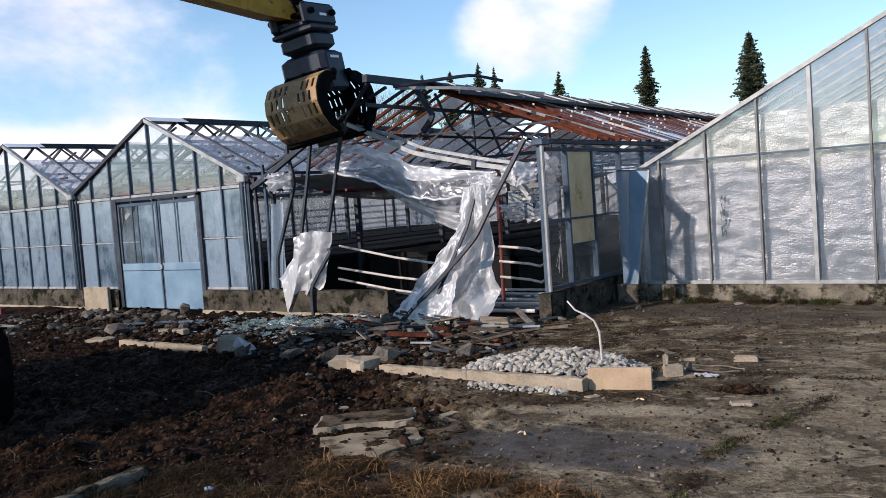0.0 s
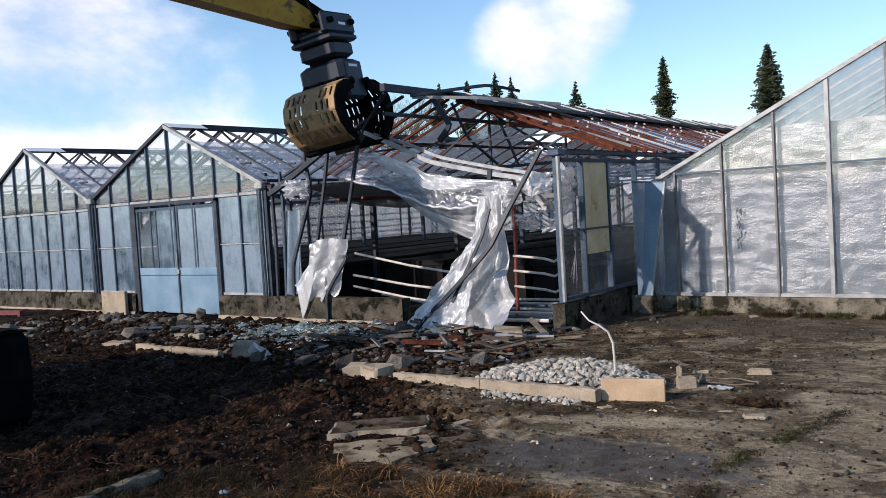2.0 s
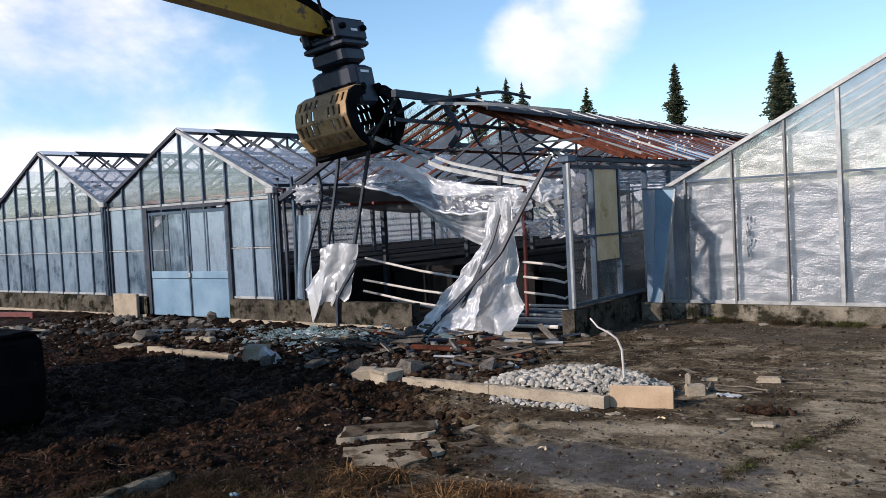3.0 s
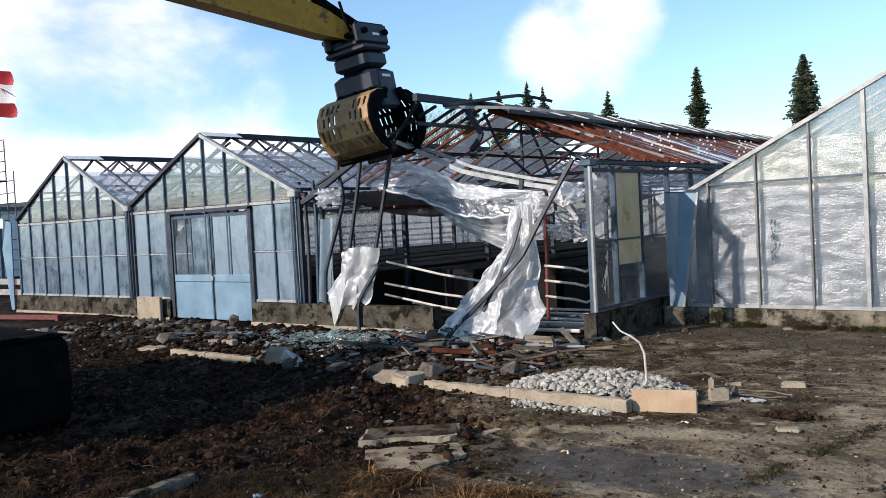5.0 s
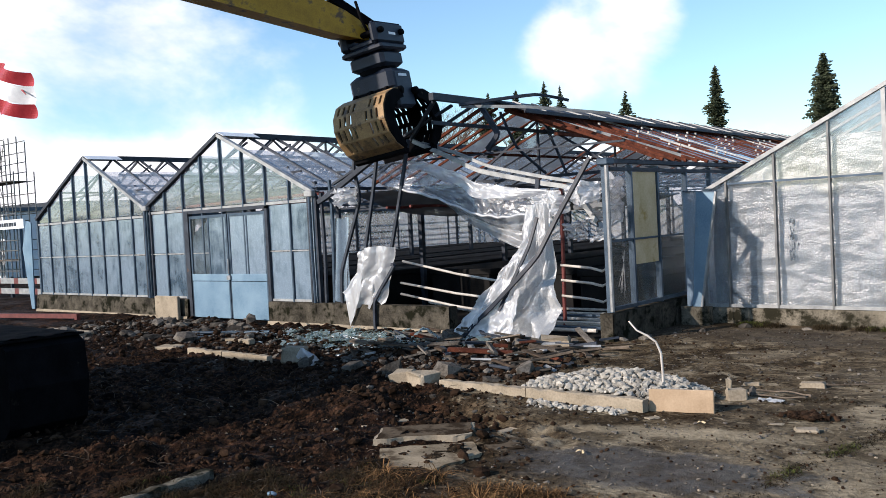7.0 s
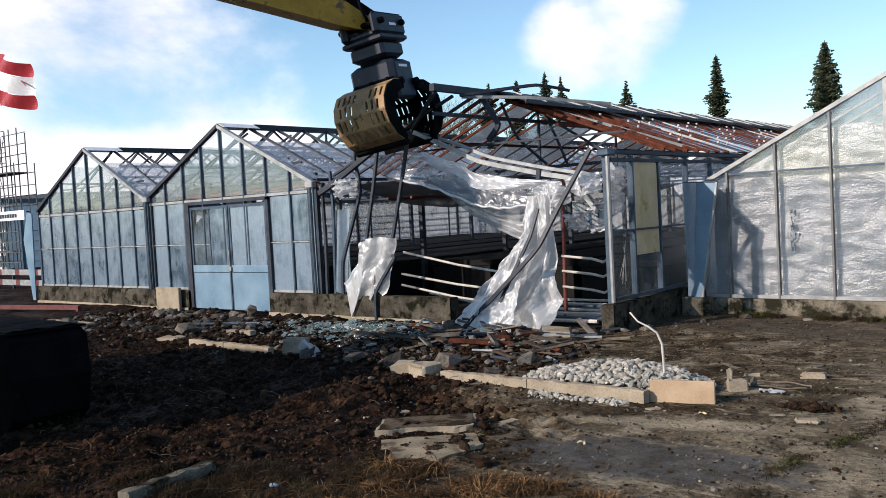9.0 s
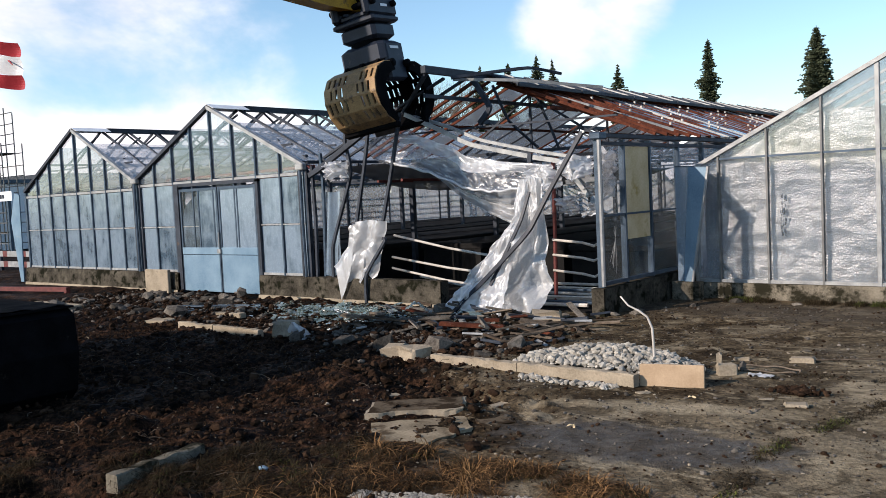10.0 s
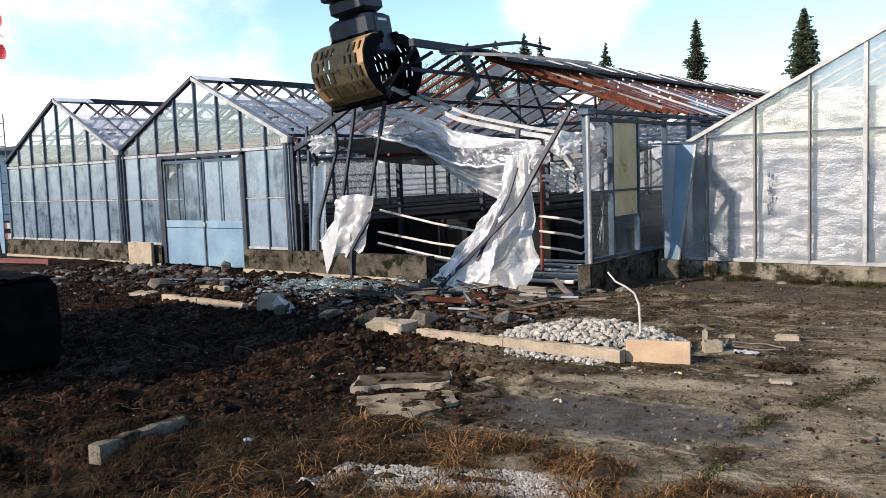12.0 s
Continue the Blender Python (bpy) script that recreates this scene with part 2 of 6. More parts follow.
def ground_material():
    m, gr, bsdf, _ = principled("trodden_earth")
    co = gr.node("ShaderNodeTexCoord").outputs["Object"]
    sep = gr.node("ShaderNodeSeparateXYZ", {0: co})
    n1, n2, n3, n4 = gr.noise(co, 0.55, 6.0, 0.6, 0.3), gr.noise(co, 3.0, 6.0, 0.62), gr.noise(co, 22.0, 4.0), gr.noise(co, 1.3, 5.0, 0.6, 0.6)
    grain = gr.math("ADD", gr.math("MULTIPLY", n2, 0.5), gr.math("MULTIPLY", n3, 0.5))
    dry = gr.ramp(grain, [(0.34, (0.012, 0.009, 0.006)), (0.48, (0.062, 0.044, 0.026)), (0.66, (0.21, 0.158, 0.095))])
    soil = gr.ramp(grain, [(0.34, (0.0012, 0.001, 0.0008)), (0.48, (0.007, 0.0045, 0.003)), (0.57, (0.042, 0.021, 0.012)), (0.70, (0.15, 0.076, 0.042))])
    pale = gr.ramp(grain, [(0.30, (0.13, 0.102, 0.066)), (0.70, (0.42, 0.345, 0.235))])
    # turned black soil lies towards -x, trodden earth towards +x
    edge = gr.math("ADD", gr.math("MULTIPLY", sep.outputs[0], 0.9), gr.math("MULTIPLY", sep.outputs[1], 0.45))
    edge = gr.math("ADD", edge, gr.math("MULTIPLY", gr.math("SUBTRACT", n1, 0.5), 4.0))
    k = gr.node("ShaderNodeMapRange", {"Value": edge, "From Min": -1.9, "From Max": -0.3}, interpolation_type="SMOOTHSTEP").outputs[0]
    col = gr.mix(k, soil, dry)
    # a worn hard pad towards +x
    pad = gr.node("ShaderNodeMapRange", {"Value": gr.math("ADD", sep.outputs[0], gr.math("MULTIPLY", gr.math("SUBTRACT", n1, 0.5), 3.0)), "From Min": 2.6, "From Max": 4.6}, interpolation_type="SMOOTHSTEP").outputs[0]
    col = gr.mix(gr.math("MULTIPLY", pad, 0.52), col, pale)
    patch = gr.node("ShaderNodeMapRange", {"Value": n4, "From Min": 0.52, "From Max": 0.66}, interpolation_type="SMOOTHSTEP").outputs[0]
    patch = gr.math("MULTIPLY", patch, k)
    col = gr.mix(gr.math("MULTIPLY", patch, 0.75), col, pale)
    # damp dark stains and pale scuffed streaks
    damp = gr.node("ShaderNodeMapRange", {"Value": gr.noise(co, 1.5, 9.0, 0.74, 0.6), "From Min": 0.47, "From Max": 0.55}, interpolation_type="SMOOTHSTEP").outputs[0]
    col = gr.mix(gr.math("MULTIPLY", damp, 0.78), col, gr.mix(1.0, col, (0.26, 0.24, 0.22), "MULTIPLY"))
    turned = gr.node("ShaderNodeMapping", {"Vector": co, "Rotation": (0, 0, radians(-38)), "Scale": (0.9, 1.7, 1.0)}).outputs[0]
    scuff = gr.node("ShaderNodeMapRange", {"Value": gr.noise(turned, 1.5, 8.0, 0.72, 0.9), "From Min": 0.55, "From Max": 0.62}, interpolation_type="SMOOTHSTEP").outputs[0]
    col = gr.mix(gr.math("MULTIPLY", gr.math("MULTIPLY", scuff, k), 0.8), col, pale)
    # a wide smooth mud patch, a pale worn band above it and a dark brown strip by the neighbouring wall
    def spot(cx, cy, rx, ry, ang, soft):
        q = gr.node("ShaderNodeMapping", {"Vector": gr.node("ShaderNodeVectorMath", {0: co, 1: (-cx, -cy, 0)}, operation="ADD").outputs[0], "Rotation": (0, 0, radians(-ang))}).outputs[0]
        q = gr.node("ShaderNodeVectorMath", {0: q, 1: (1 / rx, 1 / ry, 0)}, operation="MULTIPLY").outputs[0]
        ln = gr.node("ShaderNodeVectorMath", {0: q}, operation="LENGTH").outputs["Value"]
        ln = gr.math("ADD", ln, gr.math("MULTIPLY", gr.math("SUBTRACT", gr.noise(co, 2.6, 6.0, 0.66, 0.5), 0.5), 1.7))
        return gr.node("ShaderNodeMapRange", {"Value": ln, "From Min": 1.0 + soft, "From Max": 1.0 - soft}, interpolation_type="SMOOTHSTEP").outputs[0]
    mud = gr.ramp(grain, [(0.30, (0.036, 0.029, 0.022)), (0.70, (0.075, 0.062, 0.047))])
    wet_patch = spot(3.30, -5.45, 1.0, 0.50, 8, 0.25)
    worn = spot(3.05, -4.40, 0.95, 0.16, 14, 0.45)
    strip_ = spot(3.2, 1.2, 4.0, 0.8, 0, 0.35)
    col = gr.mix(gr.math("MULTIPLY", wet_patch, 0.85), col, mud)
    col = gr.mix(gr.math("MULTIPLY", worn, 0.85), col, pale)
    col = gr.mix(gr.math("MULTIPLY", strip_, 0.7), col, mud)
    gr.tree.links.new(col, bsdf.inputs["Base Color"])
    wet = gr.ramp(gr.noise(co, 0.9, 4.0), [(0.42, 0.6), (0.6, 0.95)])
    film_of_water = gr.math("MULTIPLY", wet_patch, gr.ramp(gr.noise(co, 5.0, 4.0, 0.6), [(0.40, 0.2), (0.62, 1.0)]))
    wet = gr.mix(film_of_water, wet, (0.30, 0.30, 0.30))
    gr.tree.links.new(gr.math("ADD", gr.math("MULTIPLY", film_of_water, 0.36), 0.04), bsdf.inputs["Specular IOR Level"])
    gr.tree.links.new(wet, bsdf.inputs["Roughness"])
    b = gr.node("ShaderNodeBump", {"Height": gr.math("ADD", grain, gr.math("MULTIPLY", gr.noise(co, 70.0, 3.0), 0.3)), "Strength": 1.0, "Distance": 0.036})
    gr.tree.links.new(b.outputs[0], bsdf.inputs["Normal"])
    return m


EARTH = ground_material()


# ---- mesh helpers ----
class Mesh:
    """Collects pieces into one mesh."""

    def __init__(self):
        self.v, self.f = [], []

    def add(self, verts, faces):
        n = len(self.v)
        self.v += [tuple(p) for p in verts]
        self.f += [tuple(n + i for i in f) for f in faces]
        return self

    def box(self, lo, hi, m=None):
        (a, b, c), (d, e, f) = lo, hi
        vs = [Vector(p) for p in ((a, b, c), (d, b, c), (d, e, c), (a, e, c), (a, b, f), (d, b, f), (d, e, f), (a, e, f))]
        if m is not None:
            vs = [m @ p for p in vs]
        return self.add(vs, [(0, 3, 2, 1), (4, 5, 6, 7), (0, 1, 5, 4), (1, 2, 6, 5), (2, 3, 7, 6), (3, 0, 4, 7)])

    def chamfered(self, lo, hi, c=0.02, m=None):
        """A box with its upright and top edges cut."""
        (x0, y0, z0), (x1, y1, z1) = lo, hi
        ring = lambda i, z: [(x0 + c + i, y0 + i, z), (x1 - c - i, y0 + i, z), (x1 - i, y0 + c + i, z), (x1 - i, y1 - c - i, z),
                             (x1 - c - i, y1 - i, z), (x0 + c + i, y1 - i, z), (x0 + i, y1 - c - i, z), (x0 + i, y0 + c + i, z)]
        vs = ring(c, z0) + ring(0, z0 + c) + ring(0, z1 - c) + ring(c, z1)
        fs = [tuple(range(7, -1, -1)), tuple(range(24, 32))]
        fs += [(8 * r + i, 8 * r + (i + 1) % 8, 8 * r + 8 + (i + 1) % 8, 8 * r + 8 + i) for r in range(3) for i in range(8)]
        vs = [Vector(p) for p in vs]
        return self.add([m @ p for p in vs] if m is not None else vs, fs)

    def bar(self, p, q, w=0.05, h=None, up=(0, 0, 1)):
        """A straight bar of w x h from p to q; h runs along up."""
        p, q, h = Vector(p), Vector(q), h or w
        d = (q - p).normalized()
        s = d.cross(Vector(up))
        s = (s if s.length > 1e-4 else d.cross(Vector((1, 0, 0)))).normalized()
        t = s.cross(d)
        c = [(-w / 2, -h / 2), (w / 2, -h / 2), (w / 2, h / 2), (-w / 2, h / 2)]
        return self.add([e + s * a + t * b for e in (p, q) for a, b in c],
                        [(0, 1, 2, 3), (7, 6, 5, 4), (0, 4, 5, 1), (1, 5, 6, 2), (2, 6, 7, 3), (3, 7, 4, 0)])

    def path(self, pts, w=0.05, h=None, up=(0, 0, 1)):
        """One bar swept along pts, w across and h along up."""
        pts, h, base = [Vector(p) for p in pts], h or w, len(self.v)
        for i, p in enumerate(pts):
            d = (pts[min(i + 1, len(pts) - 1)] - pts[max(i - 1, 0)]).normalized()
            s = d.cross(Vector(up)).normalized()
            t = s.cross(d)
            self.v += [tuple(p + s * a * w / 2 + t * b * h / 2) for a, b in ((-1, -1), (1, -1), (1, 1), (-1, 1))]
        n = len(pts) - 1
        self.f += [(base + 4 * i + k, base + 4 * i + (k + 1) % 4, base + 4 * i + 4 + (k + 1) % 4, base + 4 * i + 4 + k) for i in range(n) for k in range(4)]
        self.f += [tuple(base + k for k in (3, 2, 1, 0)), tuple(base + 4 * n + k for k in range(4))]
        return self

    def tube(self, pts, r=0.02, n=8, taper=None):
        pts = [Vector(p) for p in pts]
        base, rings = len(self.v), []
        for i, p in enumerate(pts):
            d = (pts[min(i + 1, len(pts) - 1)] - pts[max(i - 1, 0)]).normalized()
            s = d.cross(Vector((0.31, 0.17, 0.93))).normalized()
            t = d.cross(s)
            rr = r if taper is None else r + (taper - r) * i / (len(pts) - 1)
            self.v += [tuple(p + (s * math.cos(2 * math.pi * k / n) + t * math.sin(2 * math.pi * k / n)) * rr) for k in range(n)]
        for i in range(len(pts) - 1):
            self.f += [(base + i * n + k, base + i * n + (k + 1) % n, base + (i + 1) * n + (k + 1) % n, base + (i + 1) * n + k) for k in range(n)]
        self.f += [tuple(base + k for k in reversed(range(n))), tuple(base + (len(pts) - 1) * n + k for k in range(n))]
        return self

    def plate(self, pts, thick, normal):
        """A flat polygon with thickness along normal."""
        pts, nrm, n = [Vector(p) for p in pts], Vector(normal).normalized() * thick / 2, len(pts)
        return self.add([p + nrm for p in pts] + [p - nrm for p in pts],
                        [tuple(range(n)), tuple(range(2 * n - 1, n - 1, -1))] + [(i, i + n, (i + 1) % n + n, (i + 1) % n) for i in range(n)])

    def grid(self, fn, nu, nv):
        """A surface fn(u, v), u and v in 0..1."""
        base = len(self.v)
        self.v += [tuple(fn(i / nu, j / nv)) for j in range(nv + 1) for i in range(nu + 1)]
        self.f += [(base + j * (nu + 1) + i, base + j * (nu + 1) + i + 1, base + (j + 1) * (nu + 1) + i + 1, base + (j + 1) * (nu + 1) + i)
                   for j in range(nv) for i in range(nu)]
        return self

    def lump(self, c, size, seed, flat=1.0):
        """A broken stone: a cube of 26 corners pushed about."""
        rnd = random.Random(seed)
        turn = Euler((rnd.uniform(-0.4, 0.4), rnd.uniform(-0.4, 0.4), rnd.uniform(0, 6.3))).to_matrix()
        bm = bmesh.new()
        bmesh.ops.create_icosphere(bm, subdivisions=1, radius=1.0)
        s = [size * rnd.uniform(0.7, 1.25), size * rnd.uniform(0.55, 1.0), size * rnd.uniform(0.4, 0.75) * flat]
        for v in bm.verts:
            p = v.co
            p = Vector([math.copysign(abs(q) ** 0.6, q) for q in p]) * rnd.uniform(0.78, 1.12)
            v.co = turn @ Vector((p.x * s[0], p.y * s[1], p.z * s[2])) + Vector(c)
        bm.verts.index_update()
        self.add([v.co for v in bm.verts], [[v.index for v in f.verts] for f in bm.faces])
        bm.free()
        return self

    def data(self, name, material, smooth=False):
        me = bpy.data.meshes.new(name)
        me.from_pydata(self.v, [], self.f)
        me.materials.append(material)
        if smooth:
            me.polygons.foreach_set("use_smooth", [True] * len(me.polygons))
        me.update()
        return me


def part(name, mesh, material, parent, label="", smooth=False):
    ob = new(name, mesh.data(name, material, smooth))
    ob.parent = parent
    return tagged(ob, label)


def thing(name, label, category, group="", kind="", at=(0, 0, 0)):
    ob = new(name)
    ob.empty_display_size = 0.2
    ob.location = at
    return tagged(ob, label, category, group, kind)


def solo(name, mesh, material, label, category, group="", kind="", smooth=False):
    return tagged(new(name, mesh.data(name, material, smooth)), label, category, group, kind)


def setting(name, mesh, material, label="", category="", smooth=False):
    return tagged(new(name, mesh.data(name, material, smooth)), label, category, "", "structure")


def lerp(a, b, t):
    return Vector(a) + (Vector(b) - Vector(a)) * t


def wob(x, y, s=1.0, z=0.0):
    return noise.noise(Vector((x * s, y * s, z)))


# ---- ground ----
BASE_Z = 0.43          # top of the low base walls
RIDGE_Z = 3.87
DEPTH = 19.0


def ground_z(x, y):
    """Height of the ground: level by the walls, clods and ruts in the turned soil, a trench by the kerb."""
    near = max(0.0, 1 - max(0.0, abs(x + 4) - 16) / 6) * max(0.0, 1 - max(0.0, abs(y + 6) - 8) / 5)
    if near <= 0:
        return -0.02
    edge = 0.9 * x + 0.45 * y + 4 * (0.5 * wob(x, y, 0.5, 3.0))
    soil = min(1.0, max(0.0, (-0.2 - edge) / 1.8))
    h = 0.014 * wob(x, y, 1.1) + 0.012 * wob(x, y, 3.6) + 0.007 * wob(x, y, 9.0, 6.0)
    h += soil * (0.06 * wob(x, y, 1.3, 5.0) + 0.075 * abs(wob(x, y, 3.6, 1.0)) + 0.05 * wob(x, y, 6.5, 2.0) + 0.03 * wob(x, y, 13.0, 4.0) - 0.035)
    h += soil * 0.07 * (0.5 - abs(wob(0.35 * x + 0.2 * y, 1.6 * y + 0.7 * x, 1.6, 7.0)))
    # shallow trench in front of the long kerb
    d = (x - 0.55) * 0.24 + (y + 4.55) * 0.97
    a = (x - 0.55) * 0.97 - (y + 4.55) * 0.24
    h -= 0.16 * math.exp(-(d / 0.28) ** 2) * math.exp(-(a / 1.0) ** 4)
    # a hollow beside the half-buried kerb
    h -= 0.20 * math.exp(-((x - 0.60) * 0.9 / 0.5) ** 4 - ((y + 8.40) / 0.28) ** 4)
    # soil thrown up in front of it
    h += 0.10 * math.exp(-((d + 0.7) / 0.4) ** 2) * math.exp(-((a + 0.7) / 0.9) ** 2)
    return h * near


def spread(lo, hi, step, far):
    core = list(np.arange(lo, hi, step))
    out, s, v = [], step, hi
    while v < far:
        out.append(v)
        s *= 1.35
        v += s
    low, s, v = [], step, lo - step
    while v > -far:
        low.append(v)
        s *= 1.35
        v -= s
    return low[::-1] + core + out


xs, ys = spread(-12.0, 6.0, 0.055, 2500), spread(-9.4, 0.6, 0.055, 2500)
soil_mesh = Mesh()
soil_mesh.v = [(x, y, ground_z(x, y)) for y in ys for x in xs]
NX = len(xs)
soil_mesh.f = [(j * NX + i, j * NX + i + 1, (j + 1) * NX + i + 1, (j + 1) * NX + i) for j in range(len(ys) - 1) for i in range(NX - 1)]
setting("ground", soil_mesh, EARTH, "trodden brown earth with turned black soil", "ground", True)


# ---- greenhouse bays ----
XA, XB, XC, XD = -17.45, -11.96, -6.21, 0.0    # gutter lines


def gable(x, x0, x1, zg, zr):
    m = (x0 + x1) / 2
    return zg + (zr - zg) * (1 - abs(x - m) / ((x1 - x0) / 2))


def pane_front(house, x0, x1, z0, za, zb, y, material):
    """An upright pane in a plane of constant y; its top may slope."""
    me = Mesh().plate([(x0, y, z0), (x1, y, z0), (x1, y, zb), (x0, y, za)], 0.005, (0, 1, 0))
    ob = part("pane", me, material, house)
    ob.visible_shadow = material is not GLASS
    return ob


def stone_base(house, x0, x1, y0, y1, top, seed):
    """A cast base wall with a worn, uneven face and a coping."""
    n = max(2, int((x1 - x0) / 0.08))
    m = 6
    me = Mesh()
    me.grid(lambda u, v: (x0 + (x1 - x0) * u, y0 - 0.02 + 0.022 * wob(u * (x1 - x0), v * 3, 5, seed) + (0.015 if v > 0.9 else 0), -0.25 + (top + 0.25) * v), n, m)
    me.box((x0, y0 + 0.03, -0.25), (x1, y1, top - 0.004))
    me.grid(lambda u, v: (x0 + (x1 - x0) * u, y0 - 0.005 + (y1 - y0) * v + 0.02 * (v < 0.1) * wob(u * (x1 - x0), 0, 5, seed), top + 0.006 * wob(u * 40, v * 3)), n, 3)
    part("footing", Mesh().grid(lambda u, v: (x0 + (x1 - x0) * u, y0 - 0.09 + 0.09 * v + 0.02 * wob(u * (x1 - x0), 1, 4, seed), (0.05 if 0.2 < v else -0.05) + 0.012 * wob(u * 30, v)), n, 5), CONCRETE_PALE, house)
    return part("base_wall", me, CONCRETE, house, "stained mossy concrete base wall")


def bay(label, x0, x1, zg, n, front, roof_right, roof_left, bar_mat, ridge_from, roof_from=0.0, step=0.75, bars=True, lattice=True):
    """One gabled greenhouse span running back along y; front: whether the front gable still stands."""
    house = thing("greenhouse", label, "greenhouse", "greenhouse spans", at=(x0, 0, 0))
    house.matrix_world = Matrix()
    xm, w = (x0 + x1) / 2, (x1 - x0) / n
    mull = STEEL_BLUE
    if front:
        for i in range(n + 1):
            if i == 0 and x0 > XA + 1:
                continue
            x = x0 + w * i
            top = gable(x, x0, x1, zg, RIDGE_Z)
            thick = 0.07 if i in (0, n) else 0.036
            part("post" if i in (0, n) else "mullion", Mesh().box((x - thick / 2, -0.04, BASE_Z), (x + thick / 2, 0.04, top)), mull, house)
        for z, h in ((BASE_Z + 0.03, 0.045), (1.43, 0.022), (zg - 0.12, 0.055)):
            part("rail", Mesh().box((x0 + 0.05, -0.03, z - h / 2), (x1 - 0.05, 0.03, z + h / 2)), STEEL_LIGHT, house)
        for a, b in ((x0, xm), (x1, xm)):
            za, zb = zg, RIDGE_Z
            part("gable_rafter", Mesh().bar((a, -0.03, za + 0.03), (b, -0.03, zb + 0.03), 0.10, 0.07, (0, 0, 1)), STEEL_LIGHT if a > b else STEEL_DARK, house)
    # gutter beams and posts inside
    for x in (x0, x1):
        gm = Mesh().box((x - 0.09, 0.0, zg - 0.07), (x - 0.07, DEPTH, zg + 0.06)).box((x + 0.07, 0.0, zg - 0.07), (x + 0.09, DEPTH, zg + 0.06))
        gm.box((x - 0.07, 0.0, zg - 0.07), (x + 0.07, DEPTH, zg - 0.05))
        if front is False:
            gm = Mesh().box((x - 0.07, 0.0, zg - 0.04), (x - 0.055, DEPTH, zg + 0.015)).box((x + 0.055, 0.0, zg - 0.04), (x + 0.07, DEPTH, zg + 0.015)).box((x - 0.055, 0.0, zg - 0.04), (x + 0.055, DEPTH, zg - 0.025))
        if x == x0 or front is False:
            part("gutter", gm, STEEL_BLUE if front else STEEL_DARK, house)
    for k in range(1, 7):
        y = k * 3.0
        if k < 7 and y < DEPTH:
            part("inner_post", Mesh().box((x0 - 0.05, y - 0.05, 0), (x0 + 0.05, y + 0.05, zg)), STEEL_DARK, house)
            tr = Mesh().bar((x0, y, zg), (x1, y, zg), 0.05, 0.06)
            tr.bar((x0 + 1.4, y, zg), (xm, y, RIDGE_Z - 0.2), 0.04).bar((x1 - 1.4, y, zg), (xm, y, RIDGE_Z - 0.2), 0.04).bar((xm, y, zg), (xm, y, RIDGE_Z), 0.04)
            part("roof_truss", tr, STEEL_DARK, house)
    # ridge girder
    rm = Mesh().box((xm - 0.05, ridge_from, RIDGE_Z - 0.02), (xm + 0.05, DEPTH, RIDGE_Z + 0.10))
    rm.box((xm - 0.03, ridge_from, RIDGE_Z - 0.42), (xm + 0.03, DEPTH, RIDGE_Z - 0.36))
    y, up = ridge_from, True
    while lattice and y < DEPTH - 0.5:
        a, b = RIDGE_Z - 0.38, RIDGE_Z
        rm.bar((xm, y, a if up else b), (xm, y + 0.5, b if up else a), 0.035)
        y, up = y + 0.5, not up
    part("ridge_girder", rm, STEEL_DARK, house)
    # roof bars and panes, side by side down the slopes
    for xa, mat, sgn in ((x1, roof_right, 1), (x0, roof_left, -1)):
        y = roof_from
        while bars and y < DEPTH:
            part("glazing_bar", Mesh().bar((xm + sgn * 0.05, y, RIDGE_Z), (xa - sgn * 0.08, y, zg + 0.04), 0.035, 0.055), bar_mat, house)
            if mat:
                q = min(y + step, DEPTH)
                e = 0.02
                xr, zr_ = xm + sgn * 0.75, zg + (RIDGE_Z - zg) * 0.74
                pm = Mesh().plate([(xr, y + e, zr_ + 0.01), (xa - sgn * 0.08, y + e, zg + 0.05),
                                   (xa - sgn * 0.08, q - e, zg + 0.05), (xr, q - e, zr_ + 0.01)], 0.005, (sgn * 0.43, 0, 1))
                ob = part("roof_pane", pm, mat, house)
                ob.visible_shadow = False
            y += step
        # purlin half way up the slope
        part("purlin", Mesh().box(((xm + xa) / 2 - 0.03, roof_from, (zg + RIDGE_Z) / 2 - 0.07), ((xm + xa) / 2 + 0.03, DEPTH, (zg + RIDGE_Z) / 2 - 0.02)), bar_mat, house)
    return house


# white tint stands in for bright sky seen through clear panes
SKY_WHITE_GLASS = sheet("sky_white_pane_glass", (0.90, 0.92, 0.94), 0.68, 0.2, dirt=0.15, dirt_col=(0.6, 0.6, 0.58), gloss=0.3, back=0.5)
bay_a = bay("far greenhouse span glazed with film-backed glass", XA, XB, 2.44, 8, True, SKY_WHITE_GLASS, GLASS, STEEL_DARK, 0.9)
bay_b = bay("middle greenhouse span with double doors", XB, XC, 2.50, 8, True, SKY_WHITE_GLASS, GLASS, STEEL_DARK, 0.9)
bay_c = bay("half-wrecked greenhouse span with an open torn front", XC, XD, 2.60, 8, False, None, None, RUST, -0.1, 1.2, bars=False, lattice=False)

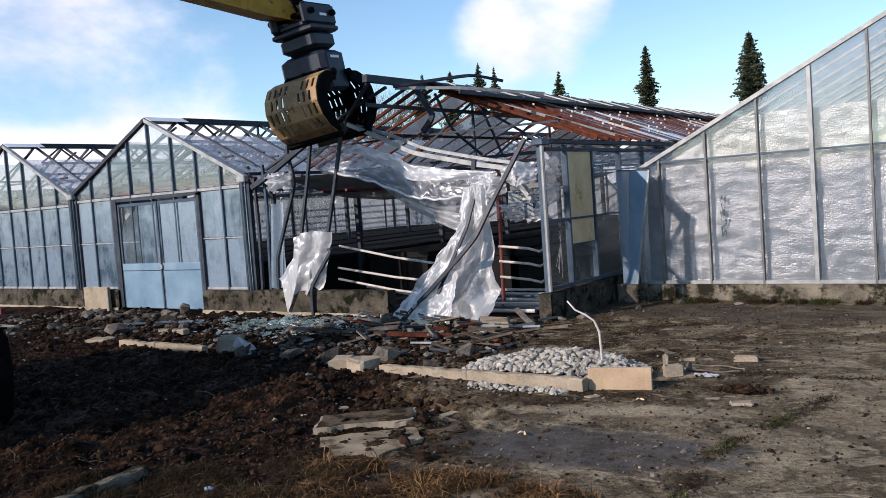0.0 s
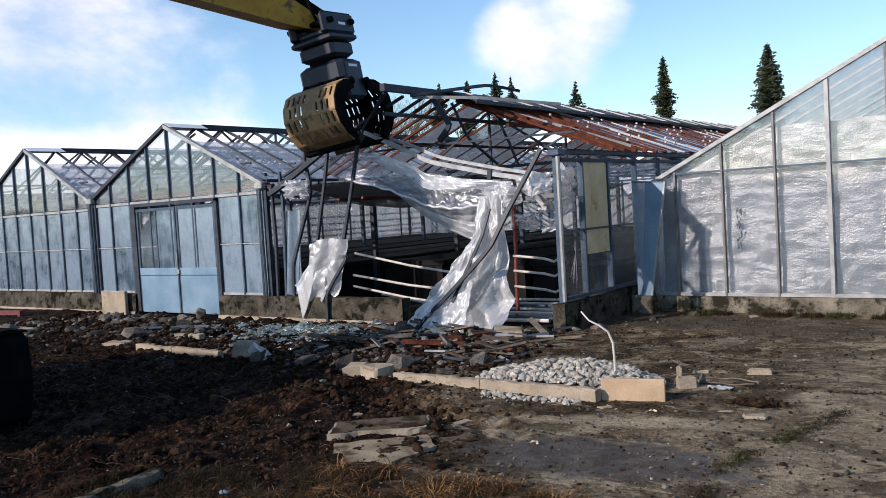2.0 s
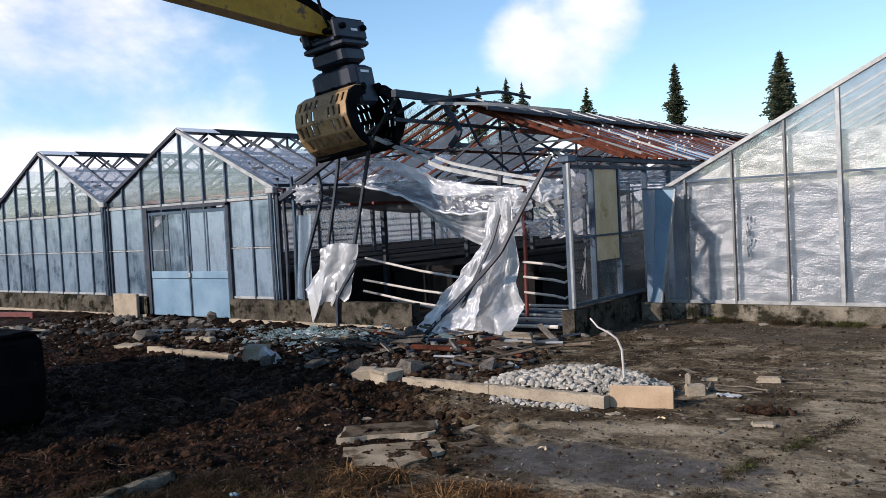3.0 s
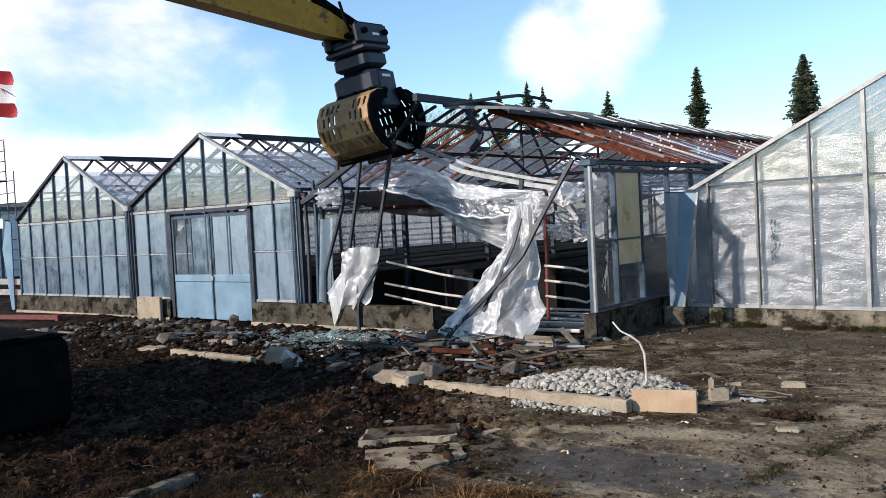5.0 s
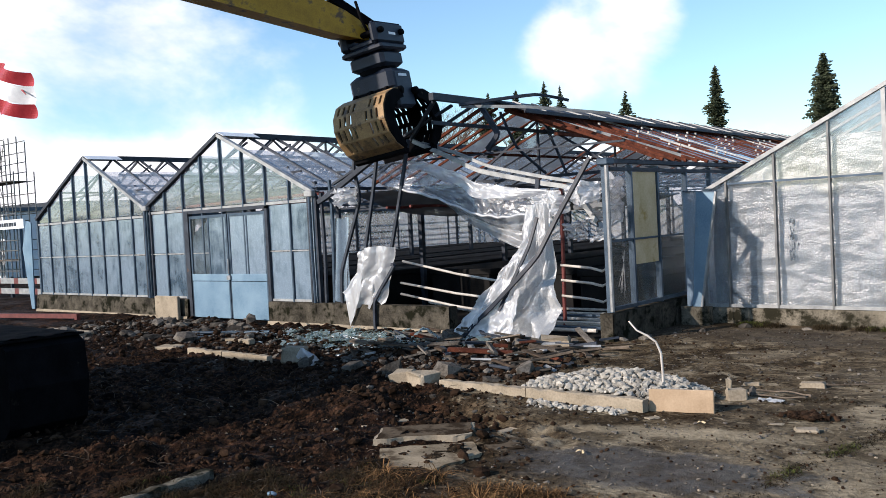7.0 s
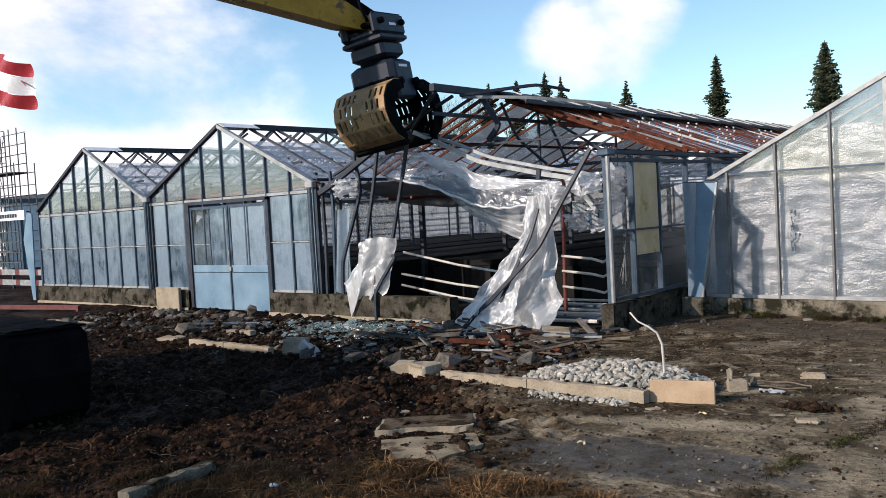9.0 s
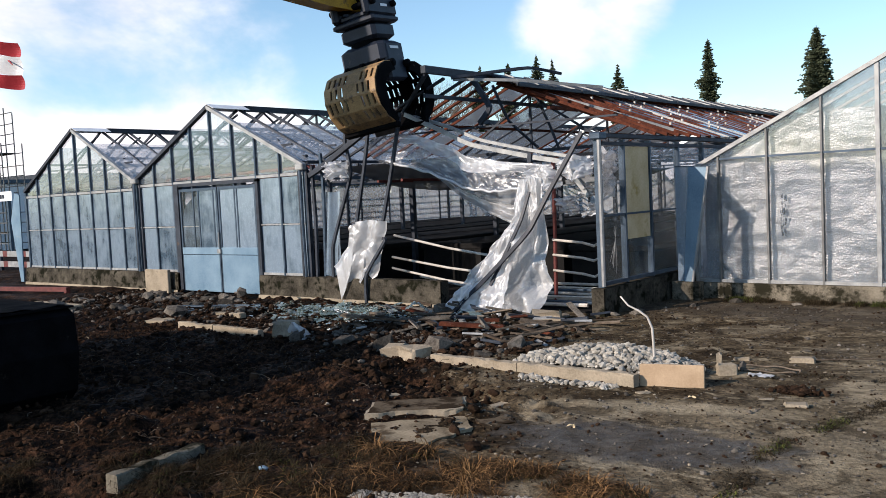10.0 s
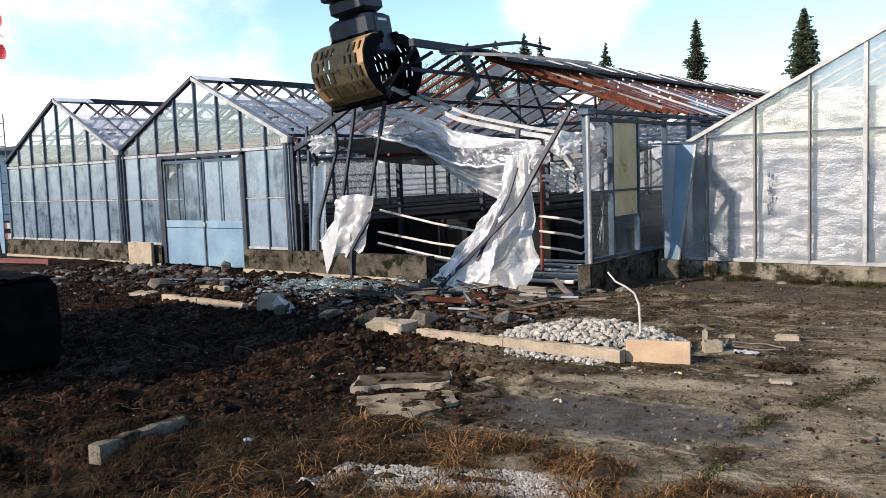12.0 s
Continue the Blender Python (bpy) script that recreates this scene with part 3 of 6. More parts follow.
for house, x0, x1, zg, skip in ((bay_a, XA, XB, 2.44, ()), (bay_b, XB, XC, 2.50, (2, 3, 4, 5))):
    w = (x1 - x0) / 8
    for i in range(8):
        a, b = x0 + i * w + 0.02, x0 + (i + 1) * w - 0.02
        if i not in skip:
            pane_front(house, a, b, BASE_Z + 0.05, 1.41, 1.41, 0, GLASS_MILKY)
            pane_front(house, a, b, 1.45, zg - 0.16, zg - 0.16, 0, GLASS_MILKY)
        pane_front(house, a, b, zg - 0.08, max(zg - 0.07, gable(a, x0, x1, zg, RIDGE_Z)), max(zg - 0.07, gable(b, x0, x1, zg, RIDGE_Z)), 0, GLASS)

stone_base(bay_a, XA - 0.1, XB + 0.35, -0.10, 0.10, BASE_Z, 1)
stone_base(bay_b, XB + 0.35, -10.42, -0.10, 0.10, BASE_Z, 2)
stone_base(bay_b, -7.62, XC, -0.10, 0.10, BASE_Z, 3)
stone_base(bay_c, XC, -2.95, -0.10, 0.10, BASE_Z, 4)


# ---- glass wall of the wrecked span that faces +x ----
def side_wall(house):
    zg = 2.60
    ys = [0.0, 0.72, 1.58, 2.62, 3.62, 4.66, 5.66, 6.7, 7.7, 8.7, 9.7]
    for i, y in enumerate(ys):
        t = 0.07 if i == 0 else 0.045
        part("post" if i in (0, 3) else "mullion", Mesh().box((-0.05, y - t / 2, BASE_Z - 0.02), (0.04, y + t / 2, zg - 0.06)), STEEL_BLUE, house)
    part("rail", Mesh().box((-0.03, 0.05, 2.45), (0.045, 9.7, 2.50)), STEEL_DARK, house)
    part("rail", Mesh().box((-0.03, 0.05, BASE_Z), (0.045, 9.7, BASE_Z + 0.05)), STEEL_BLUE, house)
    part("rail", Mesh().box((-0.02, 0.05, 1.42), (0.03, 2.6, 1.45)), STEEL_BLUE, house)
    crack = random.Random(14)
    for k in range(11):
        a = radians(crack.uniform(225, 290) if k < 7 else crack.uniform(60, 130))
        ln = crack.uniform(0.15, 0.55) if k < 7 else crack.uniform(0.08, 0.22)
        p = Vector((0.008, 0.42, 1.10))
        part("crack", Mesh().bar(p, p + Vector((0, math.cos(a) * ln * 0.7, math.sin(a) * ln)), 0.004, 0.003, (1, 0, 0)), STEEL_LIGHT, house, "pale crack in the glass")
    part("stop", Mesh().box((-0.025, 0.70, 0.50), (-0.012, 0.73, 1.5)), WHITE_PIPE, house)
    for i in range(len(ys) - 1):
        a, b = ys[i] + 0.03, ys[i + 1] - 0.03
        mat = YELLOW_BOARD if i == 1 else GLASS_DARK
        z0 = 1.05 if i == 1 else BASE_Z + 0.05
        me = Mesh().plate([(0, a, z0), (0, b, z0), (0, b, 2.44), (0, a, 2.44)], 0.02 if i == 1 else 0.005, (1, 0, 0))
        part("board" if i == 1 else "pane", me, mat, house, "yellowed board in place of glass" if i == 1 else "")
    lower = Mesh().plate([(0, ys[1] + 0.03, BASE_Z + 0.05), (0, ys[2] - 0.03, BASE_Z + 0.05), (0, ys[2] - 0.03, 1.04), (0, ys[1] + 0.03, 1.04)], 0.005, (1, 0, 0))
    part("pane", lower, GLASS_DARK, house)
    base = Mesh()
    base.grid(lambda u, v: (0.10 + 0.02 * wob(u * 10, v * 3, 2, 8), -0.12 + 2.9 * u, -0.25 + (BASE_Z + 0.22) * v), 40, 6)
    base.box((-0.12, -0.12, -0.25), (0.08, 2.78, BASE_Z - 0.03))
    part("base_wall", base, CONCRETE, house, "mottled concrete base wall in shade")
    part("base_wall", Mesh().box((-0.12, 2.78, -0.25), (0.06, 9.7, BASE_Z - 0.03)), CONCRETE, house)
    part("gutter_end", Mesh().chamfered((-0.09, -0.10, zg - 0.07), (0.10, 0.10, zg + 0.03), 0.015), STEEL_BLUE, house)
    part("downpipe", Mesh().tube([(0.06, -0.07, zg - 0.08), (0.06, -0.07, BASE_Z)], 0.03, 8), STEEL_LIGHT, house)


side_wall(bay_c)


# ---- neighbouring greenhouse: a wide gable set back behind the corner ----
def neighbour():
    house = thing("greenhouse", "wide greenhouse gable lined with silvery bubble film", "greenhouse", "greenhouse spans")
    y, x0, xm, x1, z0, slope = 2.40, 0.42, 4.75, 9.1, 0.25, 0.50
    zt = lambda x: 2.06 + slope * (min(x, 2 * xm - x) - x0)
    posts = [x0, 0.80, 1.56, 2.36, 3.12, 3.9, 4.75, 5.5, 6.3, 7.1, 7.9, 9.1]
    for i, x in enumerate(posts):
        main = x == 3.12 or i in (0, len(posts) - 1)
        t = 0.055 if main else 0.03
        part("post" if main else "mullion", Mesh().box((x - t / 2, y - 0.05, z0), (x + t / 2, y + 0.03, zt(x))), STEEL_LIGHT if main else STEEL_GREY, house)
    part("rail", Mesh().box((x0, y - 0.04, z0), (x1, y + 0.04, z0 + 0.05)), STEEL_LIGHT, house)
    part("rail", Mesh().box((x0 + 0.3, y - 0.035, 2.185), (x1, y + 0.03, 2.215)), STEEL_BLUE, house)
    for a, b in ((x0 - 0.1, xm), (x1 + 0.1, xm)):
        part("gable_rafter", Mesh().bar((a, y - 0.03, zt(x0) - 0.05 + 0.03), (b, y - 0.03, zt(xm) + 0.03), 0.08, 0.06), STEEL_LIGHT, house)
    for i in range(len(posts) - 1):
        a, b = posts[i] + 0.02, posts[i + 1] - 0.02
        pane_front(house, a, b, z0 + 0.05, min(2.18, zt(a) - 0.03), min(2.18, zt(b) - 0.03), y, GLASS)
        if zt(b) > 2.25:
            pane_front(house, a, b, 2.22, max(2.23, zt(a)), zt(b), y, GLASS)
    # film hung inside, slack and creased, up to tie height
    rnd = random.Random(4)

    def film(u, v):
        x = x0 + 0.1 + (x1 - x0 - 0.2) * u
        top = min(zt(x) - 0.10, 2.78 + 0.05 * wob(x, 0, 2.0))
        z = z0 + 0.03 + (top - z0) * v
        return (x, y + 0.09 + 0.035 * wob(x, z, 1.6) + 0.022 * abs(wob(x * 0.35, z, 5.0, 2)) + 0.018 * wob(x * 1.3, z * 0.8, 6.0, 5), z)
    part("film", Mesh().grid(film, 220, 80), BUBBLE_WALL, house, "silvery bubble film", True)
    mould = Mesh()
    for k in range(46):
        px, pz = 1.74 + rnd.gauss(0, 0.02) + 0.05 * (k % 2), 0.95 + 0.62 * rnd.random()
        mould.box((px, y + 0.028, pz), (px + rnd.uniform(0.006, 0.025), y + 0.034, pz + rnd.uniform(0.02, 0.06)))
    tagged(part("mould_patch", mould, BLACK_STEEL, house, "black mould patch"), kind="stuff")
    base = Mesh().grid(lambda u, v: (x0 - 0.3 + 9.2 * u, y - 0.12 + 0.02 * wob(u * 30, v * 3, 2, 8), -0.25 + (z0 + 0.25) * v), 100, 6)
    base.box((x0 - 0.3, y - 0.09, -0.25), (x1 + 0.2, y + 0.1, z0 - 0.004))
    part("base_wall", base, CONCRETE_MID, house, "pale weathered concrete base wall")
    # roof bars behind the gable
    for k in range(12):
        yy = y + 0.8 * (k + 1)
        for sgn in (1, -1):
            xe = x0 if sgn > 0 else x1
            part("glazing_bar", Mesh().bar((xe, yy, zt(x0)), (xm, yy, zt(xm)), 0.03, 0.04), STEEL_LIGHT, house)
    for xe in (x0, x1):
        sgn = 1 if xe == x0 else -1
        me = Mesh().plate([(xe, y, zt(x0) + 0.03), (xm, y, zt(xm) + 0.03), (xm, y + 10, zt(xm) + 0.03), (xe, y + 10, zt(x0) + 0.03)], 0.005, (-sgn * 0.5, 0, 1))
        ob = part("roof_pane", me, GLASS, house)
        ob.visible_shadow = False
        part("side_wall", Mesh().box((xe - 0.02, y + 0.05, 0), (xe + 0.02, y + 10, zt(x0))), SKY_WHITE_GLASS, house)
    part("back_wall", Mesh().box((x0, y + 10, 0), (x1, y + 10.05, zt(x0))), SKY_WHITE_GLASS, house)
    return house


neighbour()

# ---- double door of the middle span ----
def double_door():
    door = thing("door_1", "closed pale blue double door with film-backed panes", "door", kind="structure")
    part("door_frame", Mesh().box((-10.46, -0.07, 0.0), (-10.30, 0.05, 2.34)).box((-7.66, -0.06, 0.0), (-7.58, 0.05, 2.34)).box((-10.46, -0.06, 2.29), (-7.58, 0.05, 2.36)),
         STEEL_DARK, door)
    for a, b in ((-10.28, -8.93), (-8.90, -7.67)):
        leaf = part("leaf", Mesh().box((a, -0.05, 0.05), (a + 0.05, 0.0, 2.24)).box((b - 0.05, -0.05, 0.05), (b, 0.0, 2.24)).box((a, -0.045, 2.18), (b, 0.0, 2.24)),
                    STEEL_BLUE, door)
        part("panel", Mesh().chamfered((a + 0.03, -0.055, 0.04), (b - 0.03, -0.02, 0.82), 0.008), DOOR_BLUE, leaf, "pale blue sheet metal panel")
        part("rail", Mesh().chamfered((a + 0.02, -0.06, 0.83), (b - 0.02, -0.01, 0.98), 0.008), DOOR_BLUE, leaf)
        m = (a + b) / 2
        part("mullion", Mesh().box((m - 0.015, -0.045, 0.98), (m + 0.015, -0.005, 2.18)), STEEL_BLUE, leaf)
        for p, q in ((a + 0.05, m - 0.015), (m + 0.015, b - 0.05)):
            torn = p < -10.0
            part("pane", Mesh().plate([(p, -0.03, 0.98), (q, -0.03, 0.98), (q, -0.03, 2.18), (p, -0.03, 2.18)], 0.005, (0, 1, 0)), GLASS_DARK if torn else GLASS_MILKY, leaf)
            if torn:
                rim = [(p + (q - p) * k / 10, -0.02, 1.62 + 0.50 * (k / 10) ** 0.45) for k in range(11)]
                part("film", Mesh().plate([(q, -0.02, 0.98), (p, -0.02, 0.98)] + rim, 0.004, (0, 1, 0)), GLASS_MILKY, leaf, "film slipped from the top of the pane")
    part("latch", Mesh().box((-8.97, -0.10, 0.86), (-8.86, -0.06, 0.95)).tube([(-8.90, -0.09, 0.98), (-8.90, -0.09, 1.30)], 0.012, 6), STEEL_LIGHT, door)


double_door()


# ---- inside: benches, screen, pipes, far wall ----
# near-black albedo puts the interior's shade into benches and floor
SHADE_BLACK = surface("interior_shade_black", (0.006, 0.006, 0.007), (0.02, 0.019, 0.018), 0.9, 0, 3, 50, 0.3)
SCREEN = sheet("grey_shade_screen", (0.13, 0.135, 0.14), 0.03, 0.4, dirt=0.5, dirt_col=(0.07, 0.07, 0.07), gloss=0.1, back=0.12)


def bench(x, y0, y1):
    t = thing("growing_bench", "long growing bench on steel legs, blackened for shade", "bench", "growing benches")
    part("top", Mesh().chamfered((x - 0.8, y0, 0.74), (x + 0.8, y1, 0.86), 0.02), SHADE_BLACK, t)
    part("skirt", Mesh().box((x + 0.74, y0, 0.1), (x + 0.76, y1, 0.76)).box((x - 0.74, y0 + 0.02, 0.1), (x + 0.74, y0 + 0.04, 0.76)), SHADE_BLACK, t)
    y = y0 + 0.1
    while y < y1:
        for s in (-0.7, 0.7):
            part("leg", Mesh().box((x + s - 0.025, y - 0.025, -0.02), (x + s + 0.025, y + 0.025, 0.75)), STEEL_DARK, t)
        y += 3.0


for bx in (-16.4, -14.4, -12.4 - 0.4, -10.8, -8.6, -6.9 - 0.4, -4.9, -3.0):
    bench(bx, 2.6 if bx > -6 else 1.2, 18.4)
bench(-1.1, 2.2, 18.4)

# floor coloured near black to hold the shade of the house
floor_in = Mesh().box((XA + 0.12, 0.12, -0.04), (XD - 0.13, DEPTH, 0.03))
setting("floor", floor_in, SHADE_BLACK, "greenhouse floor blackened for shade", "floor")


def closing_wall(name, p, q, height):
    """A glazed wall on a base, with rails, that closes the house."""
    p, q = Vector(p), Vector(q)
    w = thing(name, "far glazed wall with panes coloured sky-bright and pale rails", "wall", kind="structure")
    n = max(2, int((q - p).length / 1.5))
    side = (q - p).normalized().cross(Vector((0, 0, 1)))
    up = Vector((0, 0, 1))
    part("base_wall", Mesh().bar(p + up * 0.2, q + up * 0.2, 0.15, 0.44), CONCRETE, w)
    for i in range(n):
        a, b = lerp(p, q, i / n), lerp(p, q, (i + 1) / n)
        # daylight behind the wall is put into the pane's white
        part("pane", Mesh().plate([a + up * 0.43, b + up * 0.43, b + up * height, a + up * height], 0.006, side), SKY_WHITE_GLASS, w)
        part("mullion", Mesh().bar(a + up * 0.4, a + up * height, 0.06), STEEL_DARK, w)
    for z in (0.95, 1.15, 1.35, 1.6, 1.85):
        part("rail", Mesh().bar(p + up * z - side * 0.05, q + up * z - side * 0.05, 0.03, 0.03), STEEL_DARK, w)
    return w


closing_wall("wall_north", (XA, DEPTH, 0), (XD, DEPTH, 0), 2.5)
closing_wall("wall_west", (XA, 0.2, 0), (XA, DEPTH, 0), 2.44)
for nm, a, b, zg in (("a", XA, XB, 2.44), ("b", XB, XC, 2.5), ("c", XC, XD, 2.6)):
    gm = Mesh().plate([(a, DEPTH, zg), (b, DEPTH, zg), ((a + b) / 2, DEPTH, RIDGE_Z)], 0.006, (0, 1, 0))
    setting("wall_north_gable_" + nm, gm, GLASS, "glass gable at the far end", "wall")

def droop(u, v):
    """Hung from the front tie, it drops behind it and then runs back level."""
    fall = min(1.0, v / 0.28)
    fall = fall * fall * (3 - 2 * fall)
    low_ = 1.98 + 0.26 * u * u
    return (-6.0 + 3.1 * u + 0.05 * wob(u * 3, v * 4), 0.45 + 8.5 * v, 2.46 + (low_ - 2.46) * fall + 0.05 * wob(u * 4, v * 6) * fall - 0.06 * math.sin(math.pi * u) * fall)


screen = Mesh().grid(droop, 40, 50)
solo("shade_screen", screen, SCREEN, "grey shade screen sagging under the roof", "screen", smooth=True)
for x, y in ((-5.2, 0.9), (-4.6, 0.9)):
    solo("heating_pipe", Mesh().tube([(x, y, 2.16), (x + 0.1, 4, 2.13), (x, 9, 2.16)], 0.028, 8), RED_PIPE, "red-brown pipe hung under the shade screen", "pipe", "overhead pipes")
for dz in (0.0, 0.12):
    solo("heating_pipe", Mesh().tube([(XB + 0.4, 0.5, 2.36 + dz), (XC - 0.3, 0.5, 2.40 + dz)], 0.035, 8), RED_PIPE, "red-brown pipe behind the middle gable", "pipe", "overhead pipes")
roll = Mesh().tube([(XA + 0.4 + 0.25 * i, 0.45, 2.52 + 0.05 * wob(i, 1)) for i in range(20)], 0.09, 8)
solo("rolled_screen", roll, SCREEN, "rolled grey screen hung behind the far gable", "screen", "rolled screens", smooth=True)
roll = Mesh().tube([(XB + 0.4 + 0.25 * i, 0.6, 2.62 + 0.05 * wob(i, 4)) for i in range(20)], 0.10, 8)
solo("rolled_screen", roll, SCREEN, "rolled grey screen hung behind the middle gable", "screen", "rolled screens", smooth=True)

# ---- roof of the wrecked span: rusted bars with stained panes ----
ROOF_STAIN = surface("rust_stained_roof_glass", (0.030, 0.010, 0.008), (0.19, 0.075, 0.05), 0.35, 0.0, 1.6, 18, 0.3, spots=(0.50, 0.46, 0.44), spot_at=0.55, spot_scale=3.2, vary=0.8)
HAZED = sheet("hazed_roof_glass", (0.52, 0.60, 0.68), 0.45, 0.12, dirt=0.4, gloss=0.6)
xm = (XC + XD) / 2
slope_at = lambda t: (xm + (XD - 0.06 - xm) * t, RIDGE_Z + (2.66 - RIDGE_Z) * t)
rnd = random.Random(21)
y = 2.0
while y < DEPTH:
    if y > 3.6:
        (xa, za), (xb, zb) = slope_at(0.24), slope_at(1.0)
        cut = rnd.uniform(0.0, 0.25) if rnd.random() < 0.3 else 0.0
        xa, za = slope_at(0.24 + cut)
        joints = sorted({0.0, 1.0, rnd.uniform(0.25, 0.45), rnd.uniform(0.55, 0.8)})
        for lo, hi in zip(joints, joints[1:]):
            if rnd.random() < 0.16:
                continue
            (pa, qa), (pb, qb) = slope_at(0.24 + cut + (0.76 - cut) * lo), slope_at(0.24 + cut + (0.76 - cut) * hi)
            lift = rnd.uniform(0.006, 0.02)
            part("roof_pane", Mesh().plate([(pa, y + 0.03, qa + lift), (pb - 0.01, y + 0.03, qb + lift), (pb - 0.01, y + 0.40, qb + lift), (pa, y + 0.40, qa + lift)], 0.005, (0.43, 0, 1)),
                 ROOF_STAIN if rnd.random() < 0.48 else HAZED, bay_c)
        for t in ((0.30, 0.56, 0.82) if int(y * 10) % 2 else (0.42, 0.70)):
            xt, zt_ = slope_at(t)
            part("clip", Mesh().box((xt - 0.018, y - 0.02, zt_ + 0.03), (xt + 0.018, y + 0.02, zt_ + 0.07)), WHITE_PIPE, bay_c)
    (xa, za), (xb, zb) = slope_at(0.02), slope_at(1.0)
    part("glazing_bar", Mesh().bar((xa, y, za), (xb, y, zb), 0.05, 0.05), RUST if rnd.random() < 0.72 else STEEL_LIGHT, bay_c)
    y += 0.44
y = 2.6
while y < DEPTH - 0.7:
    if rnd.random() < 0.8:
        xa, xb = xm - 0.06, XC + 0.08
        lo = rnd.choice((0.0, 0.0, 0.25, 0.5))
        xq, zq = xb + (xa - xb) * (1 - lo), 2.65 + (RIDGE_Z - 2.65) * (1 - lo)
        part("roof_pane", Mesh().plate([(xq, y + 0.03, zq), (xb, y + 0.03, 2.65), (xb, y + 0.72, 2.65), (xq, y + 0.72, zq)], 0.005, (-0.43, 0, 1)), HAZED, bay_c)
    part("glazing_bar", Mesh().bar((xm - 0.05, y, RIDGE_Z), (XC + 0.08, y, 2.64), 0.03, 0.045), RUST if rnd.random() < 0.45 else STEEL_DARK, bay_c)
    y += 0.75
# opened ridge vents: a dark frame and pale flaps along the ridge
for k in range(8):
    ya = 1.6 + k * 2.15
    (xa, za), (xb, zb) = slope_at(0.0), slope_at(0.24)
    part("vent_flap", Mesh().plate([(xa, ya, za + 0.10), (xb, ya, zb + 0.12), (xb, ya + 2.0, zb + 0.12), (xa, ya + 2.0, za + 0.10)], 0.02, (0.4, 0, 1)),
         STEEL_DARK, bay_c)
    for j in range(4):
        part("vent_bar", Mesh().bar((xa, ya + 0.62 * j, za + 0.12), (xb, ya + 0.62 * j, zb + 0.14), 0.025, 0.03), STEEL_LIGHT if j % 2 else STEEL_DARK, bay_c)
    part("vent_rail", Mesh().bar((xb, ya - 0.05, zb + 0.11), (xb, ya + 2.05, zb + 0.11), 0.05, 0.06), STEEL_DARK, bay_c)

# ---- torn front of the wrecked span: bent bars ----
def bent(points, w, h, mat, label, name="bent_bar"):
    pts = [Vector(p) for p in points]
    fine = []
    for i in range(len(pts) - 1):
        a, b = pts[max(i - 1, 0)], pts[min(i + 2, len(pts) - 1)]
        for k in range(6):
            t = k / 6
            p, q = pts[i], pts[i + 1]
            m0, m1 = (q - a) * 0.25, (b - p) * 0.25
            fine.append((2 * t ** 3 - 3 * t * t + 1) * p + (t ** 3 - 2 * t * t + t) * m0 + (-2 * t ** 3 + 3 * t * t) * q + (t ** 3 - t * t) * m1)
    fine.append(pts[-1])
    return solo(name, Mesh().path(fine, w, h, (0, 1, 0)), mat, label, "steel bar", "bent steel bars")


bent([(-4.69, 0, 3.89), (-4.5, 0, 3.2), (-4.66, 0, 2.4), (-4.92, 0, 1.41), (-5.05, -0.02, 0.42)], 0.05, 0.05, STEEL_DARK, "dark bent mullion leaning over the base wall")
bent([(-3.75, 0, 3.27), (-4.0, 0, 2.35), (-4.28, 0, 1.4), (-4.33, -0.02, 1.16), (-4.11, -0.15, 1.11), (-4.59, -0.16, 0.51), (-4.62, -0.16, -0.06)], 0.05, 0.05, STEEL_DARK,
     "dark bent mullion standing on the glass-strewn ground")
bent([(-5.1, 0.06, 3.28), (-5.17, 0.06, 2.88), (-5.07, 0.06, 2.3), (-5.62, 0.06, 1.04), (-5.66, 0.06, 0.42)], 0.05, 0.05, STEEL_DARK, "dark bent mullion on the base wall")
bent([(-5.89, 0.1, 2.73), (-5.85, 0.1, 2.09), (-5.91, 0.1, 0.42)], 0.05, 0.05, STEEL_BLUE, "short dark mullion by the gutter post")
bent([(-6.05, 0.02, 2.5), (-6.02, 0.02, 1.5), (-6.05, 0.02, 0.42)], 0.05, 0.05, STEEL_DARK, "dark gutter post of the wrecked span")
bent([(-6.1, 0.0, 2.33), (-5.79, 0.0, 2.45), (-4.57, 0.0, 3.03)], 0.09, 0.08, STEEL_DARK, "broken stump of the gable rafter")
bent([(-3.86, 0.25, 3.26), (-3.14, 0.25, 2.95), (-2.44, 0.25, 2.64), (-1.21, 0.25, 2.35), (-0.74, 0.25, 2.24), (-0.31, 0.25, 1.72)], 0.07, 0.05, STEEL_LIGHT,
     "pale torn-down gable rafter hanging across the gap")
bent([(-3.75, 0.36, 3.22), (-3.0, 0.36, 2.98), (-2.3, 0.36, 2.70), (-1.2, 0.36, 2.44), (-0.5, 0.4, 2.30)], 0.05, 0.05, STEEL_LIGHT, "thin pale bar beside the fallen rafter")
bent([(-0.12, -0.15, 2.66), (-0.60, -0.27, 1.88), (-0.87, -0.42, 1.35), (-1.02, -0.52, 1.14), (-1.48, -0.62, 0.70), (-2.27, -0.66, 0.04)], 0.022, 0.03, STEEL_LIGHT,
     "long pale bar slanting from the corner to the ground")
bent([(-0.15, -0.17, 2.64), (-0.63, -0.30, 1.85), (-0.89, -0.46, 1.31), (-1.04, -0.56, 1.10), (-1.50, -0.66, 0.65), (-2.27, -0.70, 0.0)], 0.055, 0.05, BLUE_BLACK,
     "dark bar slanting from the corner to the ground")
